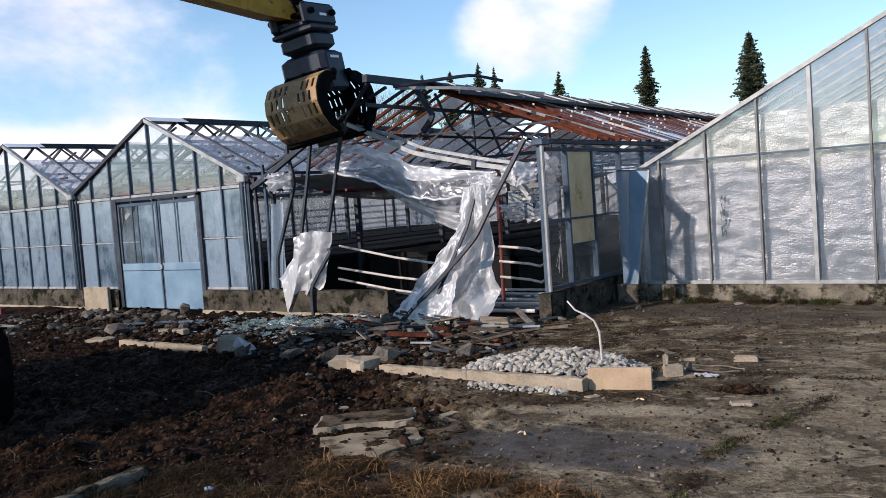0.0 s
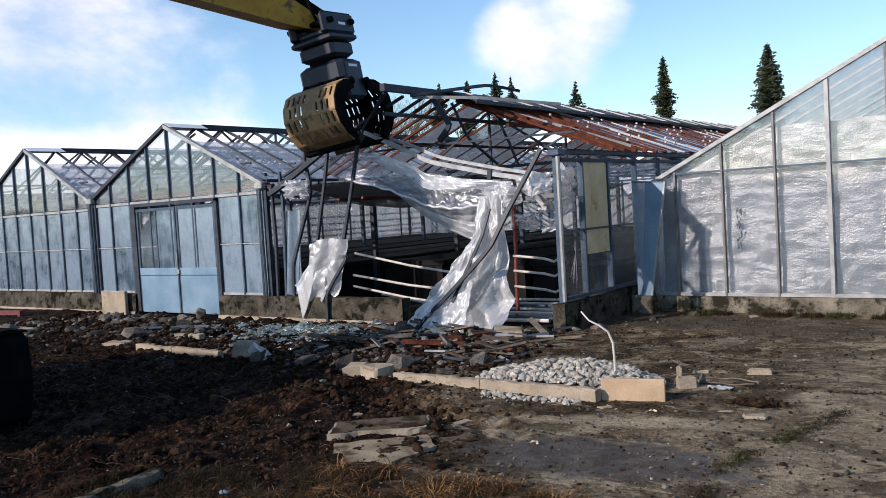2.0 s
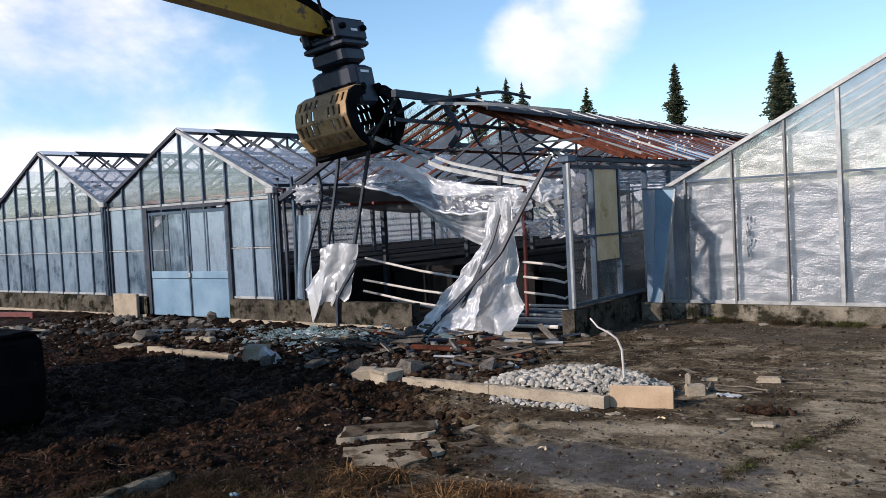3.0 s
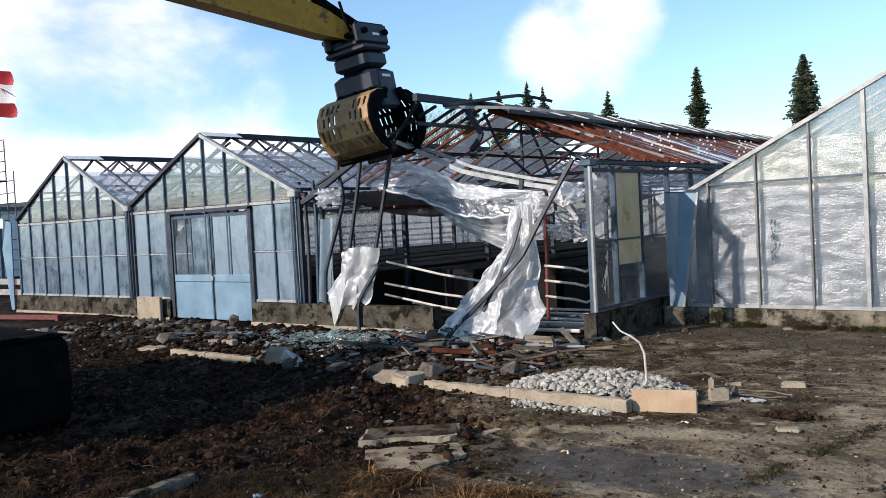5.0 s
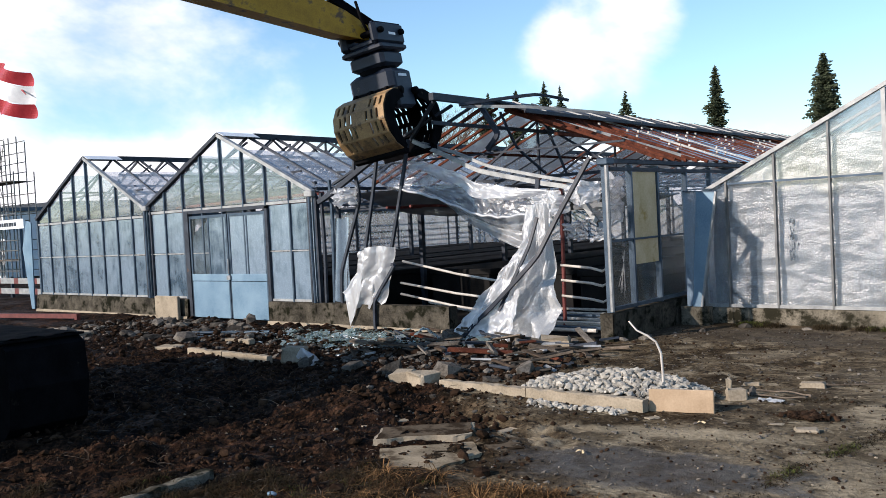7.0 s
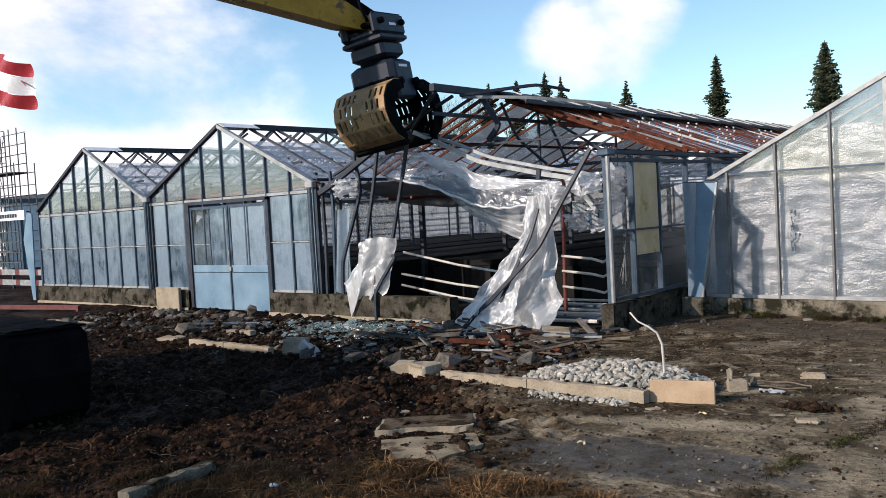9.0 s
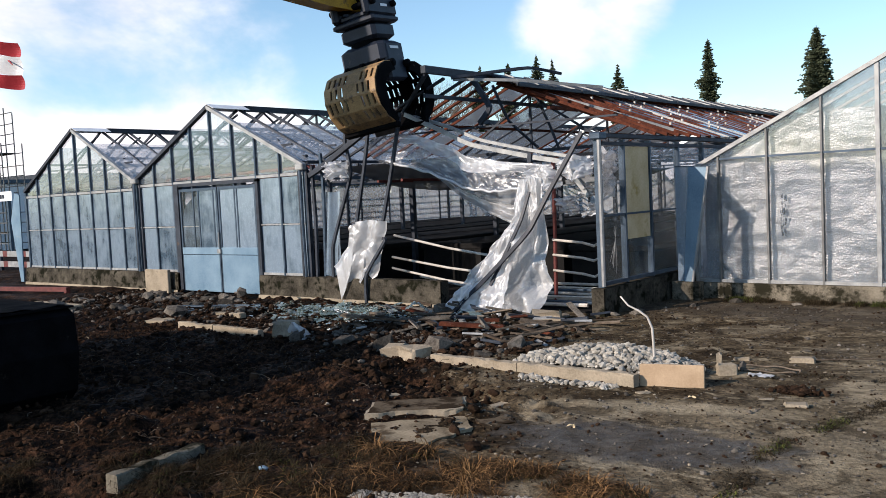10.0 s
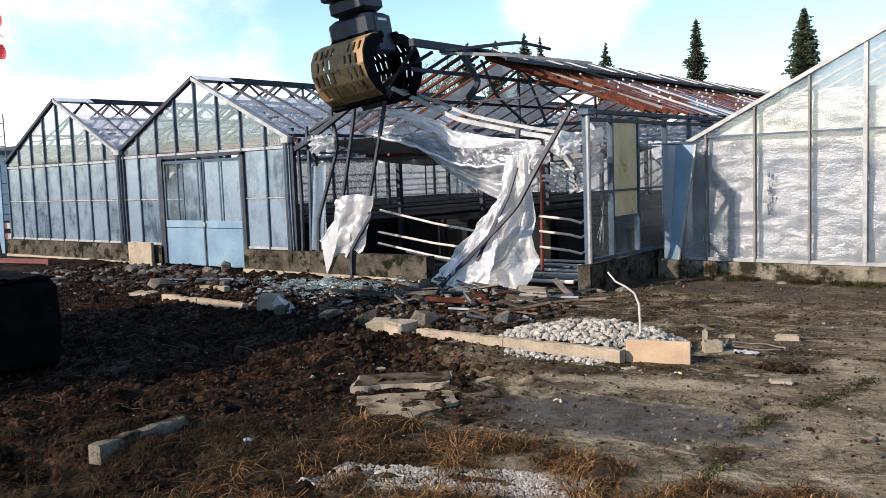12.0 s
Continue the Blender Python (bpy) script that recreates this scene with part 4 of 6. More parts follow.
bent([(-0.98, -0.33, 1.83), (-1.06, -0.46, 1.42), (-1.26, -0.52, 1.03), (-1.55, -0.62, 0.46)], 0.045, 0.03, BLUE_BLACK, "curved dark strip over hanging film")
bent([(-0.45, 0.4, 2.1), (-0.2, 0.4, 1.75)], 0.08, 0.06, STEEL_LIGHT, "broken pale bar end by the corner post")
bent([(-0.75, 0.35, 1.95), (-0.15, 0.35, 1.98)], 0.07, 0.05, STEEL_LIGHT, "broken pale bar end by the corner post")
bent([(-1.3, 0.22, 2.42), (-1.35, 0.22, 2.05)], 0.07, 0.04, STEEL_DARK, "dark stub on the fallen rafter")
# bars that still reach to the ridge end
for ya, yb, za in ((0.45, 0.35, 3.80), (1.05, 0.95, 3.84), (1.75, 1.7, 3.84), (2.2, 2.2, 3.84)):
    bent([(-3.12, ya, za), (-4.6, (ya + yb) / 2, 3.24), (-6.05, yb, 2.66)], 0.04, 0.06, STEEL_DARK if ya < 1.5 else RUST, "dark rafter of the stripped roof", "rafter")
for ya, yb in ((1.6, 2.3), (2.9, 3.0)):
    bent([(-2.95, ya, 3.74), (-2.7, ya + 0.1, 3.1), (-2.5, yb, 2.62)], 0.035, 0.04, STEEL_DARK, "thin dark hanger below the stripped roof", "hanger")
bent([(-6.1, 0.9, 2.98), (-3.0, 0.8, 2.96), (-0.1, 0.8, 2.92)], 0.03, 0.04, STEEL_DARK, "thin dark tie rod under the stripped roof", "tie_rod")
bent([(-3.12, 0.7, 3.80), (-2.2, 1.3, 3.72), (-1.2, 2.4, 3.56)], 0.05, 0.05, STEEL_LIGHT, "pale bar lying on the stripped ridge", "loose_bar")
bent([(-3.12, 0.0, 3.86), (-4.4, 0.6, 3.16), (-5.6, 1.0, 2.75)], 0.05, 0.06, STEEL_DARK, "dark roof bar below the broken ridge end")
bent([(-3.12, 1.4, 3.86), (-6.1, 1.5, 2.66)], 0.05, 0.06, RUST, "rusted roof bar of the wrecked span")
bent([(-3.1, 1.2, 3.86), (-2.6, 1.0, 3.3), (-2.9, 1.1, 3.05)], 0.09, 0.05, STEEL_DARK, "dark strut dangling from the ridge")
bent([(-3.0, 0.5, 3.80), (-2.2, 1.6, 3.95), (-1.9, 2.2, 3.86)], 0.05, 0.05, STEEL_DARK, "loose dark bar over the ridge")
bent([(-3.0, 1.8, 3.8), (-1.3, 2.6, 3.05), (-0.2, 3.0, 2.68)], 0.06, 0.05, RUST, "rusted roof bar with its glass gone")
bent([(-3.0, 2.4, 3.8), (-1.4, 2.9, 3.2), (-0.15, 3.4, 2.70)], 0.05, 0.05, STEEL_LIGHT, "pale roof bar with its glass gone")

# heating pipes across the opening
for p, q in (((-4.4, 0.4, 1.17), (-1.9, 0.4, 0.77)), ((-4.47, 0.4, 0.78), (-1.9, 0.4, 0.49)), ((-4.48, 0.4, 0.58), (-2.0, 0.4, 0.26)), ((-4.0, 0.6, 0.42), (-1.6, 0.5, 0.16))):
    m = lerp(p, q, 0.5) - Vector((0, 0, 0.03))
    solo("heating_pipe", Mesh().tube([p, m, q], 0.021, 8), WHITE_PIPE, "fallen pale heating pipe across the opening", "pipe", "fallen pipes")
solo("riser_pipe", Mesh().tube([(-1.26, 0.8, 2.3), (-1.27, 0.8, 1.3), (-1.30, 0.8, 0.03)], 0.032, 8), RED_PIPE, "red upright pipe with pale branches", "pipe")
for za, zb in ((1.05, 0.95), (0.81, 0.72), (0.56, 0.47)):
    solo("branch_pipe", Mesh().tube([(-1.30, 0.76, za), (-0.75, 0.76, za - 0.05), (-0.56, 0.76, zb), (-0.53, 0.95, zb + 0.05)], 0.021, 8), WHITE_PIPE, "pale bent branch pipe at the red riser", "pipe", "branch pipes")
rnd = random.Random(5)
for k in range(16):
    yy, z = 0.25 + 0.13 * k, 0.06 + 0.05 * (k % 3)
    x0_, x1_ = -2.6 + rnd.uniform(-0.5, 0.5), -0.16
    solo("stacked_pipe", Mesh().tube([(x0_, yy + rnd.uniform(-0.1, 0.2), z), (x1_ - rnd.uniform(0, 0.3), yy, z + rnd.uniform(0, 0.04))], rnd.uniform(0.02, 0.035), 7),
         rnd.choice((WHITE_PIPE, WHITE_PIPE, STEEL_BLUE, STEEL_LIGHT)), "pale pipe lying behind the torn front", "pipe", "stacked pipes")

# ---- torn film ----
def film_sheet(name, fn, nu, nv, label, mat=None):
    return solo(name, Mesh().grid(fn, nu, nv), mat or FILM, label, "plastic film", "torn film", smooth=True)


def spline(keys, t):
    """Piecewise linear through keys, smoothed."""
    s = t * (len(keys) - 1)
    i = min(int(s), len(keys) - 2)
    f = s - i
    return lerp(keys[i], keys[i + 1], f * f * (3 - 2 * f) * 0.5 + f * 0.5)


def crumple(u, v, k, seed):
    """Sharp creases at two sizes."""
    return (0.5 - abs(wob(u * k, v * k, 1, seed))) + 0.45 * (0.5 - abs(wob(u * k * 2.3, v * k * 2.3, 1, seed + 3))) - 0.7


top_edge = [(-4.35, 0.30, 2.62), (-3.5, 0.32, 2.66), (-2.7, 0.32, 2.50), (-2.0, 0.30, 2.36), (-1.1, 0.25, 2.22)]
hem = [(-4.15, 0.02, 2.48), (-3.18, 0.0, 2.24), (-2.37, 0.0, 1.93), (-1.85, 0.0, 1.86), (-1.2, 0.0, 1.90)]
belly = [(-4.05, 0.25, 2.43), (-3.3, 0.30, 2.20), (-2.75, 0.32, 1.80), (-2.15, 0.25, 1.52), (-1.62, 0.12, 1.34), (-1.22, 0.02, 1.62)]


def canopy(u, v):
    """Film slung from the fallen rafter to its taut hem, pleated towards the middle."""
    p = lerp(spline(top_edge, u), spline(hem, u), v)
    fan = math.sin((u - 0.62) * 70 * (0.35 + v)) * math.exp(-((u - 0.66) / 0.2) ** 2)
    p.z += 0.045 * fan * math.sin(math.pi * v) - 0.10 * math.sin(math.pi * v) + 0.05 * crumple(u * 2.4, v, 3.5, 2) * math.sin(math.pi * v)
    p.y += 0.06 * crumple(u * 2, v, 4, 6)
    return p


def sling(u, v):
    """The slack belly of film below the hem."""
    p = lerp(spline(hem, u), spline(belly, u), v)
    p.y += 0.22 * math.sin(math.pi * v) + 0.05 * crumple(u * 2.5, v, 3, 9) + 0.02 * math.sin(v * 22 + 5 * u)
    p.z += 0.02 * math.sin(v * 16 + 7 * u) * math.sin(math.pi * v)
    return p


film_sheet("hanging_film", canopy, 110, 40, "pleated clear film slung from the fallen rafter", CLEAR_FILM)
film_sheet("hanging_film", sling, 90, 36, "slack milky film belly below its taut hem", SLACK_FILM)
solo("film_hem", Mesh().tube([spline(hem, k / 40) + Vector((0, -0.01, 0.012 * math.sin(k * 1.3))) for k in range(41)], 0.022, 7), FILM, "rolled white hem of the slung film", "plastic film", "torn film", smooth=True)
film_sheet("hanging_film", lambda u, v: spline([(-3.92, 0.16, 2.92), (-3.4, 0.15, 2.84), (-2.9, 0.14, 2.68), (-2.33, 0.12, 2.42), (-1.57, 0.1, 2.30), (-0.8, 0.1, 2.22)], u)
           + Vector((0.03 * math.sin(u * 31), 0.10 * v * math.sin(u * 13 + v * 3) - 0.04 + 0.05 * crumple(u * 4, v, 3, 5), -v * (0.08 + 0.16 * math.sin(math.pi * u) + 0.07 * wob(u * 9, v)))), 110, 16,
           "twisted white film strip under the fallen rafter")
film_sheet("hanging_film", lambda u, v: spline([(-5.2, 0.5, 2.82), (-4.6, 0.45, 3.02), (-4.0, 0.4, 3.12)], u) + Vector((0.1 * v, 0.5 * v, -0.42 * v + 0.06 * wob(u * 5, v * 4, 1, 3) + 0.05 * crumple(u * 2, v, 3, 7))), 50, 24,
           "crumpled clear film caught on broken bars", CLEAR_FILM)
for cx, cz, w_, h_, seed in ((-0.95, 2.02, 0.62, 0.36, 3), (-0.42, 2.16, 0.56, 0.34, 8)):
    film_sheet("hanging_film", lambda u, v: Vector((cx + w_ * (u - 0.5), 0.02 + 0.12 * crumple(u * 1.5, v, 3, seed) + 0.10 * math.sin(u * 7), cz + h_ * (0.5 - v) * (0.6 + 0.5 * math.sin(math.pi * u)) + 0.05 * wob(u * 5, v * 4, 1, seed))), 40, 26,
               "crumpled white film bunched at the rafter's foot")


def drape(u, v):
    """The heavy curtain of film that falls to the ground by the slanting bar."""
    left = spline([(-1.30, -0.1, 2.02), (-1.36, -0.14, 1.5), (-1.55, -0.22, 1.0), (-2.0, -0.38, 0.50), (-2.62, -0.45, 0.06)], v)
    right = spline([(-0.90, -0.06, 2.04), (-0.86, -0.08, 1.5), (-0.84, -0.12, 0.85), (-0.76, -0.22, 0.40), (-0.80, -0.45, 0.05)], v)
    p = lerp(left, right, u)
    amp = 0.03 + 0.07 * v
    p.y += amp * math.sin(u * (17 - 5 * v) + 4.5 * wob(u * 2, v * 3)) + 0.14 * crumple(u * 1.4, v * 2.0, 1.8, 4) + 0.03 * crumple(u * 2, v * 3, 5.0, 8)
    p.x += 0.05 * wob(u * 5, v * 5, 1, 9)
    if v > 0.93:
        p.z = max(0.015, p.z + 0.09 * wob(u * 9, 0))
    return p


film_sheet("hanging_film", drape, 130, 110, "heavy curtain of milky bubble film falling to the ground", BUBBLE)
film_sheet("hanging_film", lambda u, v: lerp(lerp((-1.45, -0.2, 1.25), (-1.05, -0.22, 1.65), u), lerp((-2.45, -0.55, 0.10), (-1.25, -0.70, 0.03), u), v)
           + Vector((0.06 * wob(u * 4, v * 4), 0.16 * crumple(u, v, 3, 2) + 0.06 * crumple(u, v, 8, 5) - 0.06, 0.05 * wob(u * 8, 1) * v)), 70, 60, "loose white film fold over the hanging curtain")


def rag(u, v):
    """A torn sheet hung over a bent bar: a wing to one side, a long tail, a blunt end."""
    p = lerp((-5.0, -0.12, 1.38), (-4.10, -0.1, 1.44), u) + Vector((0, 0, 0.06 * math.sin(math.pi * u)))
    length = float(np.interp(u, (0, 0.10, 0.18, 0.30, 0.42, 0.62, 0.72, 0.85, 1.0), (0.74, 0.80, 1.40, 1.10, 1.06, 1.12, 0.86, 1.02, 0.94)))
    p += Vector((-0.48 * v * v * (1 - u) ** 1.5 - 0.28 * v * u + 0.04 * wob(u * 5, v * 3), 0.05 * math.sin(u * 13 + 2 * v) + 0.10 * crumple(u, v, 2.2, 1) + 0.02 * crumple(u, v, 6, 6), -length * v))
    p.z = max(p.z, 0.02)
    return p


film_sheet("hanging_film", rag, 80, 60, "torn white film rag over a bent bar")
film_sheet("hanging_film", lambda u, v: Vector((-5.60 + 0.58 * u + 0.04 * wob(u * 4, v * 4), -0.04 + 0.22 * crumple(u, v, 3.2, 11) + 0.05 * math.sin(u * 9), 2.56 - (0.34 + 0.12 * wob(u * 4, 2)) * v + 0.10 * crumple(u, v, 4, 3) * (1 - v))), 40, 34,
           "crumpled film scrap on the gutter post")
film_sheet("hanging_film", lambda u, v: Vector((-5.95 + 0.5 * u, 0.12 + 0.05 * math.sin(u * 9 + v * 3), 2.0 - 1.55 * v + 0.05 * wob(u * 4, v * 3))), 20, 40, "bubble film hung inside the broken front", GLASS_MILKY)
for k, (cx, cz, s) in enumerate(((-0.55, 2.15, 0.45), (-0.38, 1.85, 0.30), (-0.75, 1.62, 0.32), (-0.3, 1.55, 0.22))):
    film_sheet("hanging_film", lambda u, v: Vector((cx + s * (u - 0.5) + 0.15 * wob(u * 4, v * 4, 1, k), 0.45 + 0.26 * crumple(u, v, 3.4, k) + 0.05 * math.sin(u * 9 + k), cz + s * 0.8 * (0.5 - v) + 0.08 * crumple(u, v, 4, k + 5))), 36, 32,
               "crumpled white film wad behind the corner post")

# ---- leaning panel at the junction ----
leaner = thing("leaning_panel", "hazy glass and pale blue sheet leaning between two greenhouses", "panel")
left = [(0.20, 2.10, 2.12), (0.42, 2.10, 2.11), (0.34, 2.0, 0.30), (0.25, 2.0, 0.30)]
right = [(0.425, 2.10, 2.11), (0.74, 2.12, 2.09), (0.49, 2.0, 0.29), (0.345, 2.0, 0.29)]
part("pane", Mesh().plate(left, 0.012, (0, -1, 0.06)), GLASS_MILKY, leaner, "hazy film-backed strip")
part("sheet", Mesh().plate(right, 0.02, (0, -1, 0.06)), DOOR_BLUE, leaner)
part("edge", Mesh().bar(right[1], right[2], 0.03, 0.05, (0, 1, 0)), STEEL_LIGHT, leaner)
part("edge", Mesh().bar(left[0], right[1], 0.02, 0.04, (0, 1, 0)), STEEL_BLUE, leaner)
part("sill", Mesh().box((0.16, 1.94, -0.05), (0.62, 2.10, 0.29)), CONCRETE_MID, leaner)

# ---- ties and struts close behind the two standing gables ----
for house, x0, x1, zg in ((bay_a, XA, XB, 2.44), (bay_b, XB, XC, 2.50)):
    xm_ = (x0 + x1) / 2
    for y_ in (0.32, 1.5):
        part("tie", Mesh().bar((x0 + 0.7, y_, 2.98), (x1 - 0.7, y_, 2.98), 0.03, 0.04), STEEL_DARK, house)
        for a, b in (((x0 + 0.3, 2.55), (xm_ + 0.4, 3.72)), ((x0 + 2.2, 2.55), (x1 - 1.9, 3.30)), ((x1 - 2.6, 2.6), (x1 - 1.2, 3.10))):
            part("strut", Mesh().bar((a[0], y_, a[1]), (b[0], y_ + 0.1, b[1]), 0.035, 0.035), STEEL_DARK, house)
    part("cable_tray", Mesh().tube([(x0 + 0.3 + 0.5 * k, 0.42, 2.70 + 0.03 * wob(k, 2)) for k in range(11)], 0.025, 7), STEEL_GREY, house)
    for k in range(9):
        x = x0 + 0.5 + 0.58 * k
        part("hanger", Mesh().chamfered((x, 0.38, 2.66), (x + 0.09 + 0.06 * (k % 3), 0.46, 2.76 + 0.04 * (k % 2)), 0.01), STEEL_LIGHT if k % 2 else STEEL_DARK, house)

# ---- extra posts and pipes at the gutter lines ----
for house, xs_ in ((bay_b, (XB + 0.13, XB - 0.14)), (bay_b, (XC - 0.16, XC + 0.06))):
    for x in xs_:
        part("post", Mesh().box((x - 0.022, -0.05, BASE_Z), (x + 0.022, 0.03, 2.44)), STEEL_DARK, house)
for x in (XB, XC - 0.05):
    part("downpipe", Mesh().tube([(x, -0.09, 2.5), (x, -0.09, 1.4), (x + 0.02, -0.09, BASE_Z)], 0.03, 8), STEEL_BLUE, bay_b)
    part("gutter_end", Mesh().chamfered((x - 0.11, -0.13, 2.44), (x + 0.11, -0.02, 2.56), 0.015), STEEL_LIGHT, bay_b)
# pale flashing over the first stretch of both ridges
for house, x0, x1 in ((bay_a, XA, XB), (bay_b, XB, XC)):
    xm_ = (x0 + x1) / 2
    for s_ in (-1, 1):
        part("ridge_flashing", Mesh().plate([(xm_, -0.05, RIDGE_Z + 0.09), (xm_ + s_ * 0.22, -0.05, RIDGE_Z - 0.01), (xm_ + s_ * 0.22, 0.9, RIDGE_Z - 0.01), (xm_, 0.9, RIDGE_Z + 0.09)], 0.008, (s_ * 0.4, 0, 1)), WHITE_PAINT, house)
# broken pane low in the glass wall, and loose film seen through it
for k in range(5):
    film_sheet("hanging_film", lambda u, v: Vector((-0.5 - 0.25 * k + 0.2 * wob(u * 3, v * 3, 1, k), 0.9 + 0.45 * k + 0.5 * u, 2.42 - (0.35 + 0.1 * k) * v + 0.10 * wob(u * 4, v * 4, 1, k + 9))), 18, 16,
               "slack white film under the roof behind the glass wall")


# ---- loose things on the ground ----
SOIL = surface("black_soil_clods", (0.003, 0.002, 0.0015), (0.05, 0.029, 0.018), 0.95, 0, 6, 50, 0.6, 0.01, vary=0.4)
ICO = bmesh.new()
bmesh.ops.create_icosphere(ICO, subdivisions=1, radius=1.0)
ICO.verts.index_update()
ICO_V, ICO_F = [v.co.copy() for v in ICO.verts], [[v.index for v in f.verts] for f in ICO.faces]
ICO.free()


def pebble(me, c, s, rnd, flat=0.7):
    turn = Euler((rnd.uniform(-0.5, 0.5), rnd.uniform(-0.5, 0.5), rnd.uniform(0, 6.3))).to_matrix()
    k = Vector((s * rnd.uniform(0.8, 1.3), s * rnd.uniform(0.6, 1.0), s * flat * rnd.uniform(0.6, 1.0)))
    me.add([turn @ Vector((v.x * k.x, v.y * k.y, v.z * k.z)) * rnd.uniform(0.8, 1.15) + c for v in ICO_V], ICO_F)


def scatter(name, mat, label, category, seed, n, place, size, flat=0.7, sink=0.3):
    rnd = random.Random(seed)
    me = Mesh()
    for _ in range(n):
        p = place(rnd)
        if p is None:
            continue
        s = size(rnd)
        z = ground_z(p[0], p[1]) + (p[2] if len(p) > 2 else 0.0)
        pebble(me, Vector((p[0], p[1], z + s * flat * (1 - sink) * 0.6)), s, rnd, flat)
    return solo(name, me, mat, label, category, kind="stuff")


# broken kerb between the gravel and the trench
def kerb(a, b, h, t, label, mat=CONCRETE_PALE, seed=1, h_end=None):
    a, b = Vector((*a, 0)), Vector((*b, 0))
    d = (b - a)
    s = d.normalized().cross(Vector((0, 0, 1)))
    n = max(4, int(d.length / 0.06))
    me = Mesh()
    ring = [(-0.5, -0.3), (-0.5, 0.9), (-0.4, 1.0), (0.4, 1.0), (0.5, 0.9), (0.5, -0.3)]
    rows = []
    for i in range(n + 1):
        p = a + d * i / n
        for j, (u, v) in enumerate(ring):
            q = 0.012 * wob(i * 0.35, j * 1.7, 1, seed)
            hh = h + ((h if h_end is None else h_end) - h) * i / n
            q += 0.02 * abs(wob(i * 0.22, j * 0.6, 1, seed + 9)) * (u > 0) * (v > 0)
            rows.append(p + s * (u * t - q) + Vector((0, 0, v * hh + (0.016 * wob(i * 0.5, j, 1, seed + 3) - 0.02 * max(0, wob(i * 0.15, 3, 1, seed)) if v > 0 else 0))))
    m = len(ring)
    me.add(rows, [(m * i + j, m * i + j + 1, m * (i + 1) + j + 1, m * (i + 1) + j) for i in range(n) for j in range(m - 1)] + [tuple(range(m)), tuple(range(m * n + m - 1, m * n - 1, -1))])
    return solo("kerb", me, mat, label, "kerb", "kerb stones")


kerb((-0.12, -3.68), (1.10, -3.76), 0.075, 0.10, "pale concrete kerb sunk beside the trench", seed=1, h_end=0.10)
kerb((1.11, -3.76), (2.47, -3.85), 0.10, 0.10, "pale concrete kerb beside the gravel heap", seed=2, h_end=0.125)
kerb((-5.5, -3.36), (-4.6, -3.38), 0.10, 0.10, "pale low kerb in the rubble", seed=3)
kerb((-4.58, -3.38), (-3.5, -3.42), 0.10, 0.10, "pale low kerb in the rubble", seed=4)
slab = Mesh().chamfered((-0.29, -0.02, 0.0), (0.29, 0.03, 0.21), 0.006, pose(2.74, -3.68, -0.01, -6, 0, 17))
solo("board", slab, CHIPBOARD, "orange-brown board standing at the kerb's end", "board")

scatter("gravel_heap", GRAVEL, "heap of pale rounded gravel behind the kerb", "gravel", 11, 2300,
        lambda r: (lambda u, v: (0.92 + 1.85 * u, -3.62 + 1.17 * v * (0.55 + 0.45 * math.sin(math.pi * u)), 0.16 * math.sin(math.pi * min(1, 0.06 + u * 0.9)) ** 0.6 * math.sin(math.pi * (0.15 + 0.8 * v)) ** 0.7 * r.uniform(0.7, 1.15)))(r.random(), r.random()),
        lambda r: 0.015 + 0.042 * r.random() ** 1.6, 0.75)
scatter("gravel_spill", GRAVEL, "pale gravel spilt over the kerb", "gravel", 12, 170,
        lambda r: (r.uniform(1.25, 2.32), -3.93 - abs(r.gauss(0, 0.07))), lambda r: 0.012 + 0.035 * r.random() ** 1.6, 0.75)
scatter("gravel_strip", GRAVEL, "grey-white gravel among dry grass", "gravel", 13, 5200,
        lambda r: (lambda u, v: (2.28 + 1.5 * u, -7.68 + 0.66 * u + 0.46 * v) if wob(2.1 + 1.7 * u, v, 2.6, 3) > -0.22 else None)(r.random(), r.random()), lambda r: r.uniform(0.005, 0.0125), 0.75)

pole = Mesh().tube([(2.38, -3.28, -0.02), (2.38, -3.29, 0.26), (2.375, -3.30, 0.46), (2.33, -3.31, 0.57), (2.25, -3.33, 0.63), (2.15, -3.35, 0.68), (2.08, -3.37, 0.77)], 0.0145, 10, 0.008)
solo("bent_pipe", pole, WHITE_PIPE, "bent pale pipe sticking out of the gravel", "pipe", smooth=True)

# separate blocks
def block(x, y, size, rot, mat, label, name="block", z=0.0, tip_=(0, 0)):
    if mat is STONE and name != "plank":
        size = [q * 0.72 for q in size]
    a, b, c = size
    rnd = random.Random(int(abs(x * 131 + y * 57)))
    if mat is STONE and name != "plank":
        me = Mesh().lump((0, 0, c * 0.42), 1.0, int(abs(x * 977 + y * 613)))
        me.v = [(p[0] * a * 0.62, p[1] * b * 0.72, (p[2] - c * 0.42) * c * 0.85 + c * 0.42) for p in me.v]
    else:
        me = Mesh().chamfered((-a / 2, -b / 2, 0), (a / 2, b / 2, c), min(size) * 0.12)
    rough = 0.05 if mat is STONE and name != "plank" else (0.09 if name == "plank" else 0.17)
    z -= 0.0 if name == "plank" else 0.03
    me.v = [tuple(Vector(v) + Vector((rnd.uniform(-1, 1), rnd.uniform(-1, 1), rnd.uniform(-1, 0.6) if v[2] > c / 2 else 0)) * min(size) * rough) for v in me.v]
    ob = solo(name, me, mat, label, "stone" if name != "plank" else "plank", "loose blocks" if name != "plank" else "loose planks")
    ob.matrix_world = pose(x, y, ground_z(x, y) - 0.01 + z, tip_[0], tip_[1], rot)
    return ob


